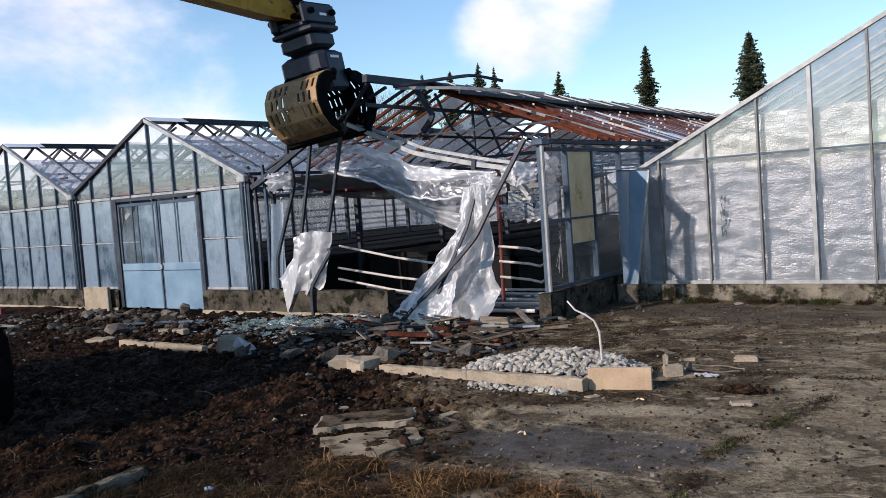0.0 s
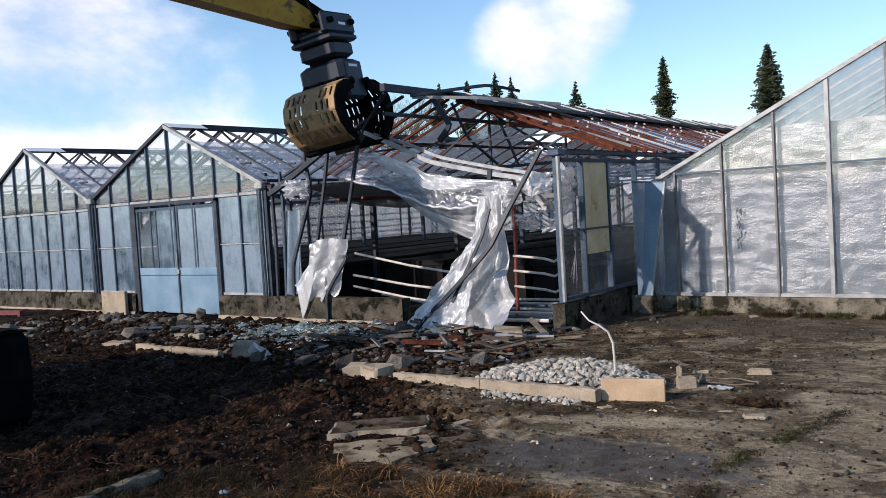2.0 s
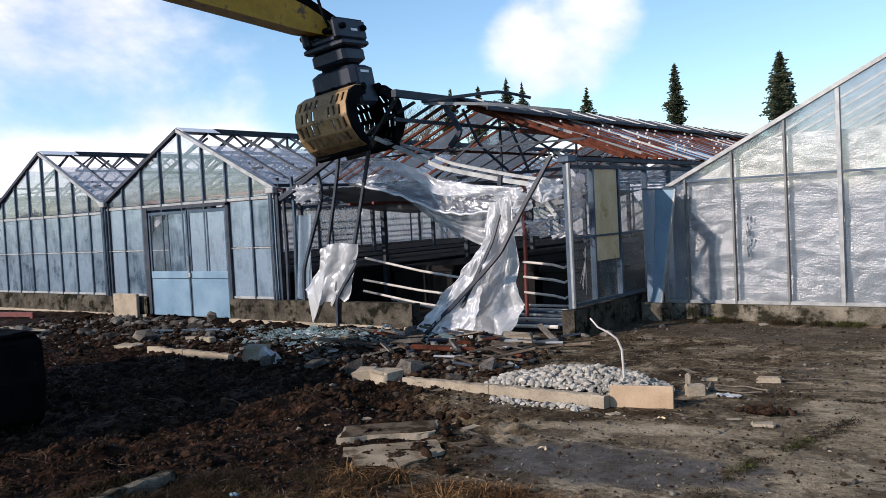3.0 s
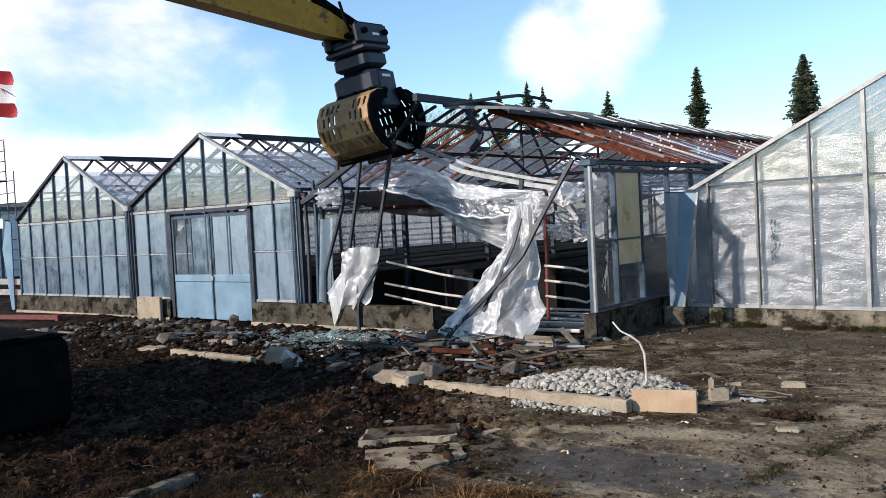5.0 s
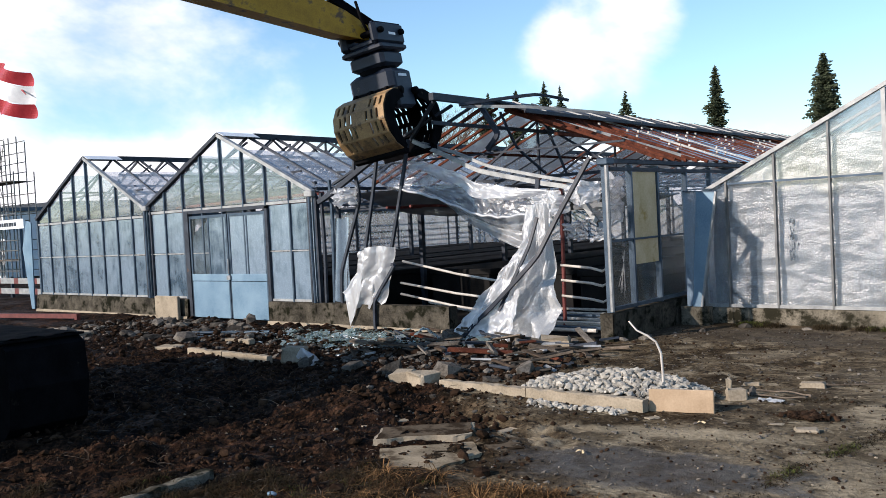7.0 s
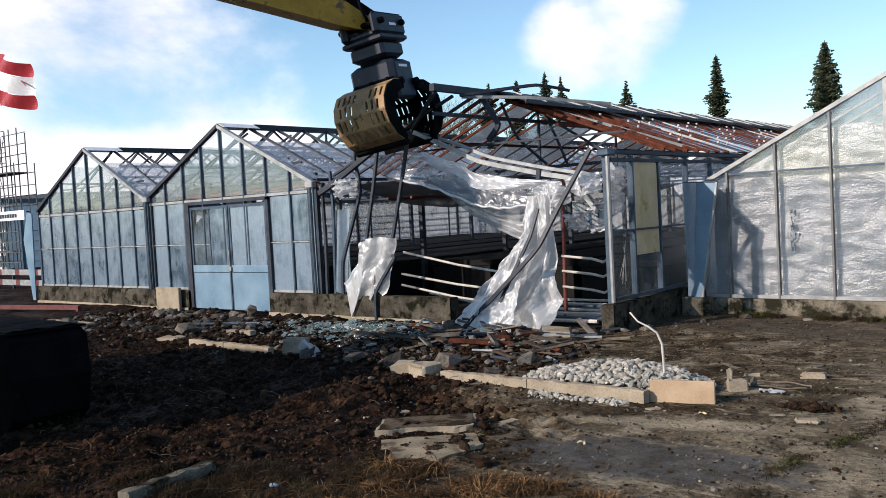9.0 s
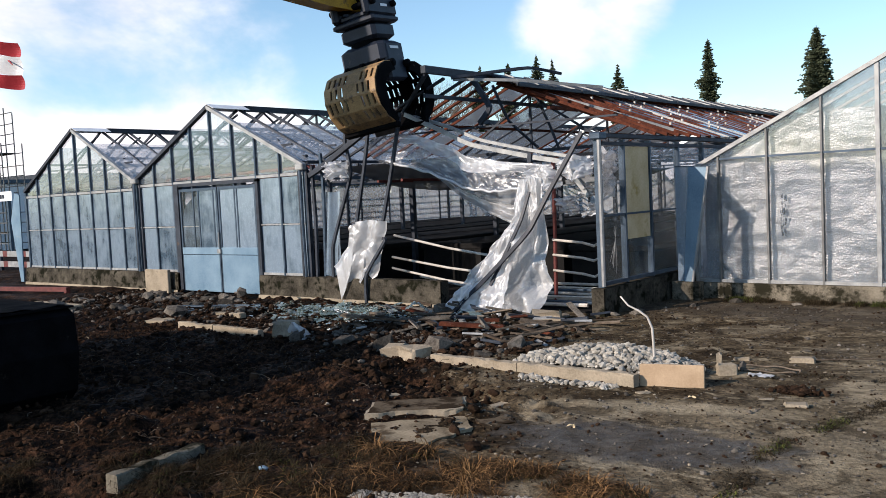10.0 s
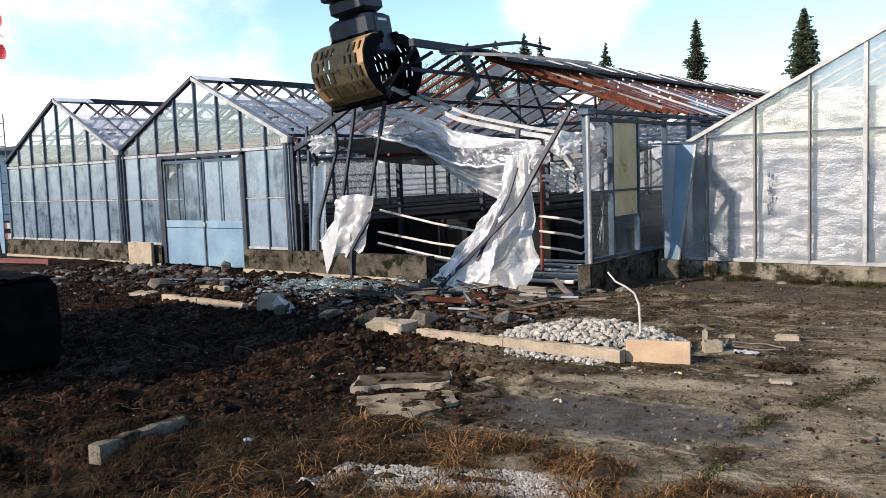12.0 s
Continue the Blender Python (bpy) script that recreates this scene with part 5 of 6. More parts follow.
for x, y, s, r, m, l in (
        (-0.72, -3.66, (0.28, 0.24, 0.17), 20, CONCRETE_PALE, "pale broken concrete block by the kerb"),
        (-0.36, -3.74, (0.30, 0.26, 0.17), -12, CONCRETE_PALE, "pale broken concrete block by the kerb"),
        (-3.12, -3.28, (0.32, 0.24, 0.22), 35, CONCRETE_PALE, "pale broken concrete block in the rubble"),
        (-2.75, -3.40, (0.34, 0.26, 0.24), -25, STONE, "grey broken stone block in the rubble"),
        (-1.1, -3.45, (0.26, 0.26, 0.30), 10, STONE, "upright grey stone stump"),
        (-0.45, -3.2, (0.50, 0.45, 0.28), 40, STONE, "large grey broken stone"),
        (0.25, -2.6, (0.34, 0.28, 0.26), 15, STONE, "reddish broken stone in the wreckage"),
        (-1.75, -3.5, (0.40, 0.30, 0.18), -30, STONE, "grey broken slab end"),
        (3.42, -2.12, (0.24, 0.13, 0.10), 12, CONCRETE_PALE, "pale concrete brick on bare earth"),
        (2.98, -2.98, (0.18, 0.10, 0.15), 40, CONCRETE_PALE, "pale brick leaning at the pit"),
        (2.80, -2.72, (0.05, 0.08, 0.18), 20, CONCRETE_PALE, "upright pale brick at the pit"),
        (3.05, -2.75, (0.06, 0.09, 0.19), -15, STONE, "upright dark brick at the pit"),
        (2.85, -2.25, (0.16, 0.08, 0.07), 10, CONCRETE_PALE, "pale brick on bare earth"),
        (-6.60, -3.0, (0.50, 0.34, 0.08), 18, CONCRETE_PALE, "pale concrete slab piece in the rubble"),
        (-5.6, -2.35, (0.60, 0.12, 0.09), 5, CONCRETE_PALE, "pale broken kerb piece"),
        (0.55, 0.9, (0.24, 0.18, 0.10), 40, STONE, "pale block in the shaded corner"),
        (0.35, 0.3, (0.24, 0.2, 0.16), 10, STONE, "grey block in the shaded corner"),
        (0.75, 1.35, (0.22, 0.18, 0.16), 60, STONE, "grey block in the shaded corner"),
        (1.2, 1.9, (0.26, 0.2, 0.18), 15, STONE, "grey block by the neighbouring base wall"),
        (2.1, 1.95, (0.26, 0.16, 0.14), -20, STONE, "grey block by the neighbouring base wall"),
        (-7.9, -0.35, (0.2, 0.2, 0.3), 12, STONE, "upright block before the double door"),
        (-2.55, -0.55, (0.5, 0.22, 0.34), 70, STONE, "stone end of the broken base wall"),
        (-0.5, -0.75, (0.42, 0.3, 0.2), 25, CONCRETE_PALE, "broken block in the wreckage"),
        (-0.9, -0.95, (0.36, 0.3, 0.2), -35, STONE, "broken block in the wreckage")):
    block(x, y, s, r, m, l)

rnd = random.Random(8)
for k in range(120):
    x = rnd.uniform(-3.4, 0.5)
    y = rnd.uniform(-2.6, -0.35) - 0.25 * (x + 1.3) * (rnd.random())
    ln = min(1.2, 0.2 + rnd.expovariate(3.0))
    mat = rnd.choice((WOOD, WOOD, WOOD, WOOD, WOOD, RUST, STEEL_LIGHT, STEEL_DARK, STEEL_DARK, BARK, BARK, STONE, STONE, STONE))
    ln *= 0.5 if mat is STEEL_LIGHT else (0.7 if mat is RUST else 0.85)
    block(x, y, (ln, rnd.uniform(0.03, 0.09), rnd.uniform(0.015, 0.04)), rnd.uniform(-60, 65), mat,
          {"weathered_timber": "weathered plank in the wreckage", "rusted_steel": "rusted strip in the wreckage", "pale_aluminium": "pale metal strip in the wreckage"}.get(mat.name, "broken board in the wreckage"),
          "plank", rnd.uniform(0.0, 0.14), (rnd.uniform(-25, 25), rnd.uniform(-12, 12)))
block(-0.75, -2.15, (0.85, 0.10, 0.05), 32, RUST, "rusted orange-brown beam in the wreckage", "plank", 0.1, (4, 5))
for k in range(14):
    block(rnd.uniform(-7.6, -6.2), rnd.uniform(-1.9, -1.3), (rnd.uniform(0.6, 1.4), 0.03, 0.02), rnd.uniform(15, 40), STEEL_BLUE, "thin blue-grey strip in the rubble", "plank", 0.02 * (k % 3))
for k in range(110):
    x = rnd.uniform(-11.5, -4.0) if k % 2 else rnd.uniform(-11.2, -7.4)
    y = (-2.6 + 0.25 * (x + 10) * 0.3 + rnd.gauss(0, 0.55)) if k % 2 else rnd.uniform(-1.4, -0.5)
    s = min(0.32, 0.08 + rnd.expovariate(11))
    block(x, y, (s * 1.3, s, s * 0.75), rnd.uniform(0, 180), STONE, "grey broken stone in the rubble band", "rubble_stone", 0.0, (rnd.uniform(-20, 20), rnd.uniform(-15, 15)))
for k in range(46):
    x = rnd.uniform(-2.6, 0.4)
    y = -2.9 + rnd.gauss(0, 0.35) - 0.1 * x
    s = min(0.24, 0.06 + rnd.expovariate(16))
    block(x, y, (s * 1.3, s, s * 0.8), rnd.uniform(0, 180), STONE, "grey broken stone before the wrecked front", "rubble_stone", 0.0, (rnd.uniform(-20, 20), rnd.uniform(-15, 15)))

scatter("rubble", STONE, "small broken rubble before the greenhouses", "rubble", 31, 2300,
        lambda r: (lambda x: (x, -1.9 - 0.06 * (x + 6) + r.gauss(0, 0.75)))(r.uniform(-12, 0.4)), lambda r: min(0.10, 0.010 + r.expovariate(50)), 0.6)
scatter("dark_crumbs", SOIL, "dark soil crumbs among the rubble", "soil", 38, 3800,
        lambda r: (lambda x: (x, -2.1 - 0.06 * (x + 6) + r.gauss(0, 0.8)))(r.uniform(-12, 0.6)), lambda r: min(0.09, 0.010 + r.expovariate(55)), 0.6)
scatter("soil_clods", SOIL, "black soil clods over the turned ground", "soil", 32, 17000,
        lambda r: (lambda x, y: (x, y) if 0.9 * x + 0.45 * y < -1.0 + r.gauss(0, 0.8) else None)(r.uniform(-9, 2.6), r.uniform(-9, -2.6)), lambda r: min(0.075, 0.004 + r.expovariate(105)), 0.8)
scatter("loose_pebbles", STONE, "small stones strewn on bare earth", "stones", 33, 5200,
        lambda r: (r.uniform(0.2, 5.0), r.uniform(-7, 1.8)), lambda r: min(0.034, 0.003 + r.expovariate(210)), 0.7)
scatter("dark_clods", SOIL, "dark soil clods strewn on bare earth", "soil", 36, 3000,
        lambda r: (r.uniform(0.4, 5.2), r.uniform(-6.6, 1.6)), lambda r: min(0.026, 0.003 + r.expovariate(210)), 0.7)
scatter("white_chips", CONCRETE_PALE, "pale chips strewn on bare earth", "chips", 34, 900,
        lambda r: (r.uniform(-7.0, 4.8), r.uniform(-7.5, -1.4)), lambda r: min(0.02, 0.003 + r.expovariate(220)), 0.5)
scatter("trench_soil", SOIL, "dark soil along the trench", "soil", 35, 700,
        lambda r: (lambda u: (-0.6 + 2.0 * u, -4.55 - 0.25 * u + r.gauss(0, 0.16)))(r.random()), lambda r: min(0.065, 0.01 + r.expovariate(55)), 0.8)

# broken glass field
shards = Mesh()
rnd = random.Random(9)
for k in range(1300):
    x, y = rnd.gauss(-3.8, 0.95), rnd.gauss(-1.3, 0.42)
    if y > -0.2:
        continue
    s = min(0.13, 0.015 + rnd.expovariate(28))
    m = pose(x, y, ground_z(x, y) + 0.012 + rnd.uniform(0, 0.05), rnd.gauss(0, 14), rnd.gauss(0, 14), rnd.uniform(0, 360))
    shards.plate([m @ Vector((s * math.cos(a) * rnd.uniform(0.5, 1.2), s * math.sin(a) * rnd.uniform(0.3, 1.0), 0)) for a in (0.2, 1.9, 3.4, 4.9)], 0.004, m.to_3x3() @ Vector((0, 0, 1)))
solo("glass_shards", shards, SHARD, "greenish broken glass strewn before the base wall", "broken glass", kind="stuff")

# broken paving slabs
def paving(pts, top, label, mat, name="paving_slab"):
    me = Mesh()
    n = len(pts)
    rnd = random.Random(n + int(pts[0][0] * 100))
    edge = []
    for i in range(n):
        a, b = Vector((*pts[i], 0)), Vector((*pts[(i + 1) % n], 0))
        m = max(2, int((b - a).length / 0.05))
        for k in range(m):
            edge.append(lerp(a, b, k / m) + Vector((wob(k * 0.31, i * 7.1), wob(k * 0.27, i * 3.3 + 9), 0)) * 0.035)
    low = [p + Vector((0, 0, -0.15)) for p in edge]
    mid = [lerp(p, sum(edge, Vector()) / len(edge), 0.02 + 0.03 * wob(k * 0.9, 2)) + Vector((0, 0, top * (0.55 + 0.3 * wob(k * 0.7, 5)))) for k, p in enumerate(edge)]
    c = sum(edge, Vector()) / len(edge)
    hi = [lerp(c, p, 0.985 + 0.03 * wob(k * 0.8, 8)) + Vector((0, 0, top + 0.006 * wob(k * 0.5, 1))) for k, p in enumerate(edge)]
    m = len(edge)
    me.add(low + mid + hi, [(r * m + i, r * m + (i + 1) % m, (r + 1) * m + (i + 1) % m, (r + 1) * m + i) for r in range(2) for i in range(m)] + [tuple(range(2 * m, 3 * m))])
    slab_ = thing(name, label, "paving", "broken paving")
    part("slab", me, mat, slab_)
    if top > 0.05:
        inner = [lerp(c, p, 0.93 + 0.05 * wob(p.x * 6, p.y * 6)) + Vector((0, 0, top + 0.004)) for p in edge]
        part("dirt_cover", Mesh().plate(inner, 0.006, (0, 0, 1)), SLAB_TOP, slab_, "trodden dirt lying on the slab")
    return slab_


SLAB_PALE = surface("worn_paving_concrete", (0.10, 0.078, 0.052), (0.34, 0.275, 0.19), 0.95, 0, 3.0, 45, 0.6, 0.015, spots=(0.075, 0.054, 0.034), spot_at=0.52, spot_scale=2.4)
SLAB_TOP = surface("dirty_paving_concrete", (0.08, 0.062, 0.044), (0.13, 0.098, 0.066), 0.95, 0, 4.5, 45, 0.8, 0.02, spots=(0.03, 0.02, 0.012), spot_at=0.46, spot_scale=4.5)
paving([(1.04, -5.97), (1.34, -5.66), (1.66, -5.40), (1.42, -5.05), (0.80, -5.62)], 0.052, "lifted dirty paving slab with a broken edge", CONCRETE_PALE)
paving([(1.20, -6.05), (1.74, -5.50), (2.03, -5.74), (1.98, -6.24), (1.55, -6.42)], 0.02, "cracked pale paving slab in bare earth", SLAB_PALE)
paving([(1.74, -5.42), (1.98, -5.22), (2.24, -5.46), (2.08, -5.68)], 0.022, "cracked pale paving slab in bare earth", SLAB_TOP)
for (a, b, r, l, lab) in (((1.56, -4.92), (0.10, 0.40), -12, 0.05, "broken pale stone flake by the trench"), ((0.55, -5.31), (0.07, 0.45), -30, 0.04, "pale timber scrap in turned soil"),
                          ((0.25, -4.7), (0.2, 0.3), -30, 0.06, "broken brown stone in turned soil")):
    block(a[0] if isinstance(a, tuple) else a, a[1], (b[0], b[1], l), r, CONCRETE_PALE, lab, "stone_flake")
# long half-buried kerb beside the dry grass
kerb((0.79, -8.10), (0.58, -7.26), 0.10, 0.11, "half-buried pale kerb in dry grass", CONCRETE_MID, 7, 0.07)
solo("leaf_scrap", Mesh().grid(lambda u, v: (2.64 + 0.09 * u * (1 - 0.3 * v), -5.36 + 0.055 * v + 0.02 * math.sin(5 * u), ground_z(2.65, -5.3) + 0.014 + 0.012 * abs(math.sin(4 * u + 2 * v))), 6, 5), YELLOW_BOARD, "yellow scrap lying on bare earth", "litter", "litter scraps")
solo("leaf_scrap", Mesh().grid(lambda u, v: (3.05 + 0.08 * u * (1 - 0.4 * v), -4.05 + 0.05 * v, ground_z(3.1, -4.0) + 0.014 + 0.012 * abs(math.sin(4 * u + 2 * v))), 6, 5), YELLOW_BOARD, "yellow scrap lying on bare earth", "litter", "litter scraps")
solo("foil_scrap", Mesh().grid(lambda u, v: (3.2 + 0.22 * u, -3.05 + 0.12 * v, 0.02 + 0.05 * abs(wob(u * 4, v * 4))), 8, 6), FILM, "white film scrap by the pit", "litter", "litter scraps")
for x, y, s_, r_ in ((3.92, -3.92, 0.11, 20), (2.62, -4.02, 0.08, 70), (3.62, -3.75, 0.07, 15), (4.35, -5.35, 0.05, 40), (2.18, -5.1, 0.045, 10), (3.98, -5.9, 0.05, 80), (2.45, -4.65, 0.05, 30)):
    block(x, y, (s_ * 1.6, s_, s_ * 0.6), r_, CONCRETE_PALE, "pale yellowish stone on bare earth")
scatter("clod_pile", SOIL, "small pile of dark soil crumbs on bare earth", "soil", 37, 260,
        lambda r: (3.76 + r.gauss(0, 0.10), -3.43 + r.gauss(0, 0.06), 0.012), lambda r: min(0.035, 0.006 + r.expovariate(90)), 0.8)
solo("blue_scrap", Mesh().grid(lambda u, v: (-2.95 + 0.42 * u, -1.05 + 0.22 * v, 0.03 + 0.16 * abs(math.sin(2.4 * u + v)) + 0.05 * wob(u * 5, v * 5)), 14, 10), SHARD, "crumpled pale blue plastic scrap on broken glass", "litter", "litter scraps")
solo("crushed_can", Mesh().tube([(1.435, -7.38, 0.05), (1.46, -7.36, 0.055), (1.485, -7.35, 0.045)], 0.013, 10), DOOR_BLUE, "crushed pale blue can in dark grass", "litter", "litter scraps", smooth=True)
film_sheet("crumpled_film", lambda u, v: Vector((-2.92 + 0.34 * u, -3.42 + 0.20 * v, 0.02 + 0.24 * math.sin(math.pi * min(1, u + 0.15)) * (1 - 0.5 * v) + 0.09 * crumple(u, v, 3, 4))), 24, 18, "crumpled bluish film caught by a broken block")
hose = Mesh().tube([(3.26 + 0.30 * math.cos(i * 0.17) + 0.02 * wob(i * 0.2, 0, 1.0, 3), -2.66 + 0.13 * math.sin(i * 0.17), 0.018 + 0.006 * math.sin(i)) for i in range(36)], 0.009, 6)
solo("hose", hose, WOOD, "pale looped hose lying on bare earth", "hose", smooth=True)
solo("ground_pipe", Mesh().tube([(3.3, -2.2, 0.02), (3.9, -1.9, 0.03), (4.9, -1.2, 0.02)], 0.008, 6), WOOD, "thin pale pipe lying on bare earth", "pipe")


# ---- grass ----
def grass(name, mat, label, seed, n, place, length, width=0.004, flat=0.6):
    rnd = random.Random(seed)
    me = Mesh()
    for _ in range(n):
        p = place(rnd)
        if p is None:
            continue
        z = ground_z(*p)
        a, ln = rnd.uniform(0, 6.283), length * rnd.uniform(0.4, 1.3)
        d = Vector((math.cos(a), math.sin(a), 0))
        b = Vector((p[0], p[1], z - 0.005))
        lean = rnd.uniform(0.6, 1.0)
        m1 = b + d * ln * 0.3 * lean + Vector((0, 0, flat * ln * 0.55 * (1.1 - 0.6 * lean)))
        t1 = b + d * ln * lean + Vector((0, 0, flat * ln * 0.75 * (1.05 - lean)))
        s = Vector((-d.y, d.x, 0)) * width
        me.add([b - s, b + s, m1 + s * 0.8, m1 - s * 0.8, t1], [(0, 1, 2, 3), (3, 2, 4)])
    return solo(name, me, mat, label, "grass", kind="stuff")


def strip(r):
    """The grass strip in front of the camera, clumped."""
    x = r.uniform(-0.3, 5.4)
    top = float(np.interp(x, (-0.3, 0.64, 1.5, 2.85, 4.45, 5.4), (-8.3, -7.45, -6.5, -6.35, -6.4, -6.2)))
    y = top + 0.15 * wob(x, 0, 3.0, 4) - 2.4 * r.random() ** 1.4
    if wob(x, y, 2.4, 6) + 0.5 * wob(x, y, 7.0, 2) < -0.08:
        return None
    if ((x - 0.55) / 0.55) ** 2 + ((y + 8.40) / 0.32) ** 2 < 1 and r.random() < 0.85:
        return None
    across = y + 7.68 - 0.44 * (x - 2.28)
    if 2.25 < x < 3.75 and -0.05 < across < 0.42 and r.random() < 0.72:
        return None
    return x, y


def split(r, bright):
    p = strip(r)
    if p is None:
        return None
    k = min(1.0, max(0.0, (p[0] + 0.35 * wob(p[0], p[1], 1.7, 3) - 1.5) / 1.0)) * (0.75 + 0.25 * wob(p[0], p[1], 4.0, 8))
    return p if (r.random() < k) == bright else None


# orange straw towards +x, darker grass towards -x
grass("straw", STRAW, "matted orange-brown straw", 51, 19000, lambda r: split(r, True), 0.27, 0.0028, 0.55)
grass("dark_grass", DARK_GRASS, "dark brown matted grass", 52, 40000, lambda r: split(r, False), 0.20, 0.0028, 0.7)
grass("dry_grass", DRY_GRASS, "matted dry brown grass", 41, 15000, strip, 0.19, 0.0022)
grass("green_grass", GREEN_GRASS, "sparse green grass among dry stalks", 42, 17000, lambda r: (lambda p: p if p and wob(p[0], p[1], 1.5, 9) > 0.05 else None)(strip(r)), 0.09)
def crack_x(u):
    return 4.5 - 0.33 * min(1.0, u * 1.5) + 0.05 * math.sin(u * 8) + 0.03 * wob(u, 0, 14.0, 1)


grass("crack_weeds", GREEN_GRASS, "weeds growing in a paving crack", 43, 1000, lambda r: (lambda u: (crack_x(u) + r.gauss(0, 0.035 + 0.03 * wob(u, 3, 11.0, 5)), -3.0 - 3.45 * u + r.gauss(0, 0.06)) if wob(u, 0, 9.0, 2) > 0.05 else None)(r.random()), 0.075, 0.003, 0.9)
grass("crack_dead_weeds", DARK_GRASS, "dead weeds in a paving crack", 44, 2600, lambda r: (lambda u: (crack_x(u) + r.gauss(0, 0.05 + 0.05 * abs(wob(u, 3, 7.0, 5))), -3.0 - 3.45 * u + r.gauss(0, 0.07)) if wob(u, 1, 9.0, 4) > -0.1 else None)(r.random()), 0.07, 0.003)
grass("edge_weeds", DARK_GRASS, "dark weeds along a lying pipe", 53, 1800, lambda r: (lambda x: (x, -2.75 + 0.08 * (x - 3.3) + r.gauss(0, 0.06)) if wob(x, 0, 4.0, 4) > -0.2 else None)(r.uniform(2.8, 5.0)), 0.06, 0.003)
grass("wall_weeds", DARK_GRASS, "dead weeds along the neighbouring base wall", 45, 7000, lambda r: (lambda x: (x, 2.2 - abs(r.gauss(0, 0.16))) if wob(x, 0, 2.3, 3) + 0.6 * wob(x, 2, 7.0, 1) > 0.02 else None)(r.uniform(0.6, 6)), 0.15, 0.003, 1.0)
grass("wall_green_weeds", GREEN_GRASS, "green weeds along the neighbouring base wall", 46, 5200, lambda r: (lambda x: (x, 2.2 - abs(r.gauss(0, 0.12))) if wob(x, 0, 2.0, 7) + 0.6 * wob(x, 5, 6.0, 2) > 0.12 else None)(r.uniform(0.8, 6)), 0.15, 0.003, 1.0)
grass("dead_stalks", WOOD, "long pale dead stalks lying on the grass", 47, 1600, strip, 0.36, 0.0026, 0.3)
grass("soil_straw", DRY_GRASS, "dry straw bits strewn over turned soil", 48, 6500, lambda r: (lambda x, y: (x, y) if 0.9 * x + 0.45 * y < -1.6 else None)(r.uniform(-7, 2), r.uniform(-8.6, -3.2)), 0.10, 0.003)

def tufts(name, mat, label, seed, count, blades, place, length):
    """Tussocks: blades that spring from one root and fall over."""
    rnd = random.Random(seed)
    me = Mesh()
    for _ in range(count):
        p = place(rnd)
        if p is None:
            continue
        z, size = ground_z(*p), length * rnd.uniform(0.5, 1.2)
        for _ in range(blades):
            a, ln, up = rnd.uniform(0, 6.283), size * rnd.uniform(0.5, 1.2), rnd.uniform(0.15, 0.75)
            d = Vector((math.cos(a), math.sin(a), 0))
            b = Vector((p[0] + rnd.gauss(0, 0.025), p[1] + rnd.gauss(0, 0.025), z - 0.005))
            s_ = Vector((-d.y, d.x, 0)) * 0.0026
            m1, m2 = b + d * ln * 0.35 + Vector((0, 0, ln * 0.55 * up)), b + d * ln * 0.75 + Vector((0, 0, ln * 0.5 * up))
            e = b + d * ln + Vector((rnd.gauss(0, 0.02), rnd.gauss(0, 0.02), ln * 0.12 * up))
            me.add([b - s_, b + s_, m1 + s_, m1 - s_, m2 + s_ * 0.7, m2 - s_ * 0.7, e], [(0, 1, 2, 3), (3, 2, 4, 5), (5, 4, 6)])
    return solo(name, me, mat, label, "grass", kind="stuff")


tufts("straw_tufts", STRAW, "fallen tussocks of orange straw", 61, 210, 60, lambda r: split(r, True), 0.22)
tufts("dark_tufts", DARK_GRASS, "dark brown tussocks", 62, 240, 60, lambda r: split(r, False), 0.19)
tufts("brown_tufts", DRY_GRASS, "dry brown tussocks at the edge of turned soil", 63, 150, 50, strip, 0.18)

twigs = Mesh()
rnd = random.Random(55)
for _ in range(420):
    x, y = rnd.uniform(-5.5, 1.8), rnd.uniform(-8.4, -3.6)
    if 0.9 * x + 0.45 * y > -1.6:
        continue
    a, ln = rnd.uniform(0, 6.3), min(0.24, 0.03 + rnd.expovariate(18))
    b = Vector((x, y, ground_z(x, y) + 0.006))
    d = Vector((math.cos(a), math.sin(a), rnd.uniform(0.0, 0.5)))
    e = b + d * ln
    e.z = max(e.z, ground_z(e.x, e.y) + 0.008)
    twigs.tube([b, lerp(b, e, 0.5) + Vector((rnd.uniform(-1, 1), rnd.uniform(-1, 1), 0.6)) * 0.02, e], rnd.uniform(0.001, 0.003), 4)
solo("torn_roots", twigs, WOOD, "torn roots and twigs in turned soil", "roots", kind="stuff")


# ---- excavator with a sorting grab ----
def swing(me, sign, angle=16):
    """Opens a jaw about its hinge."""
    a, c = radians(angle) * sign, Vector((0, sign * 0.26, 0.02))
    turn = Matrix.Rotation(a, 3, "X")
    me.v = [tuple(turn @ (Vector(v) - c) + c) for v in me.v]
    return me


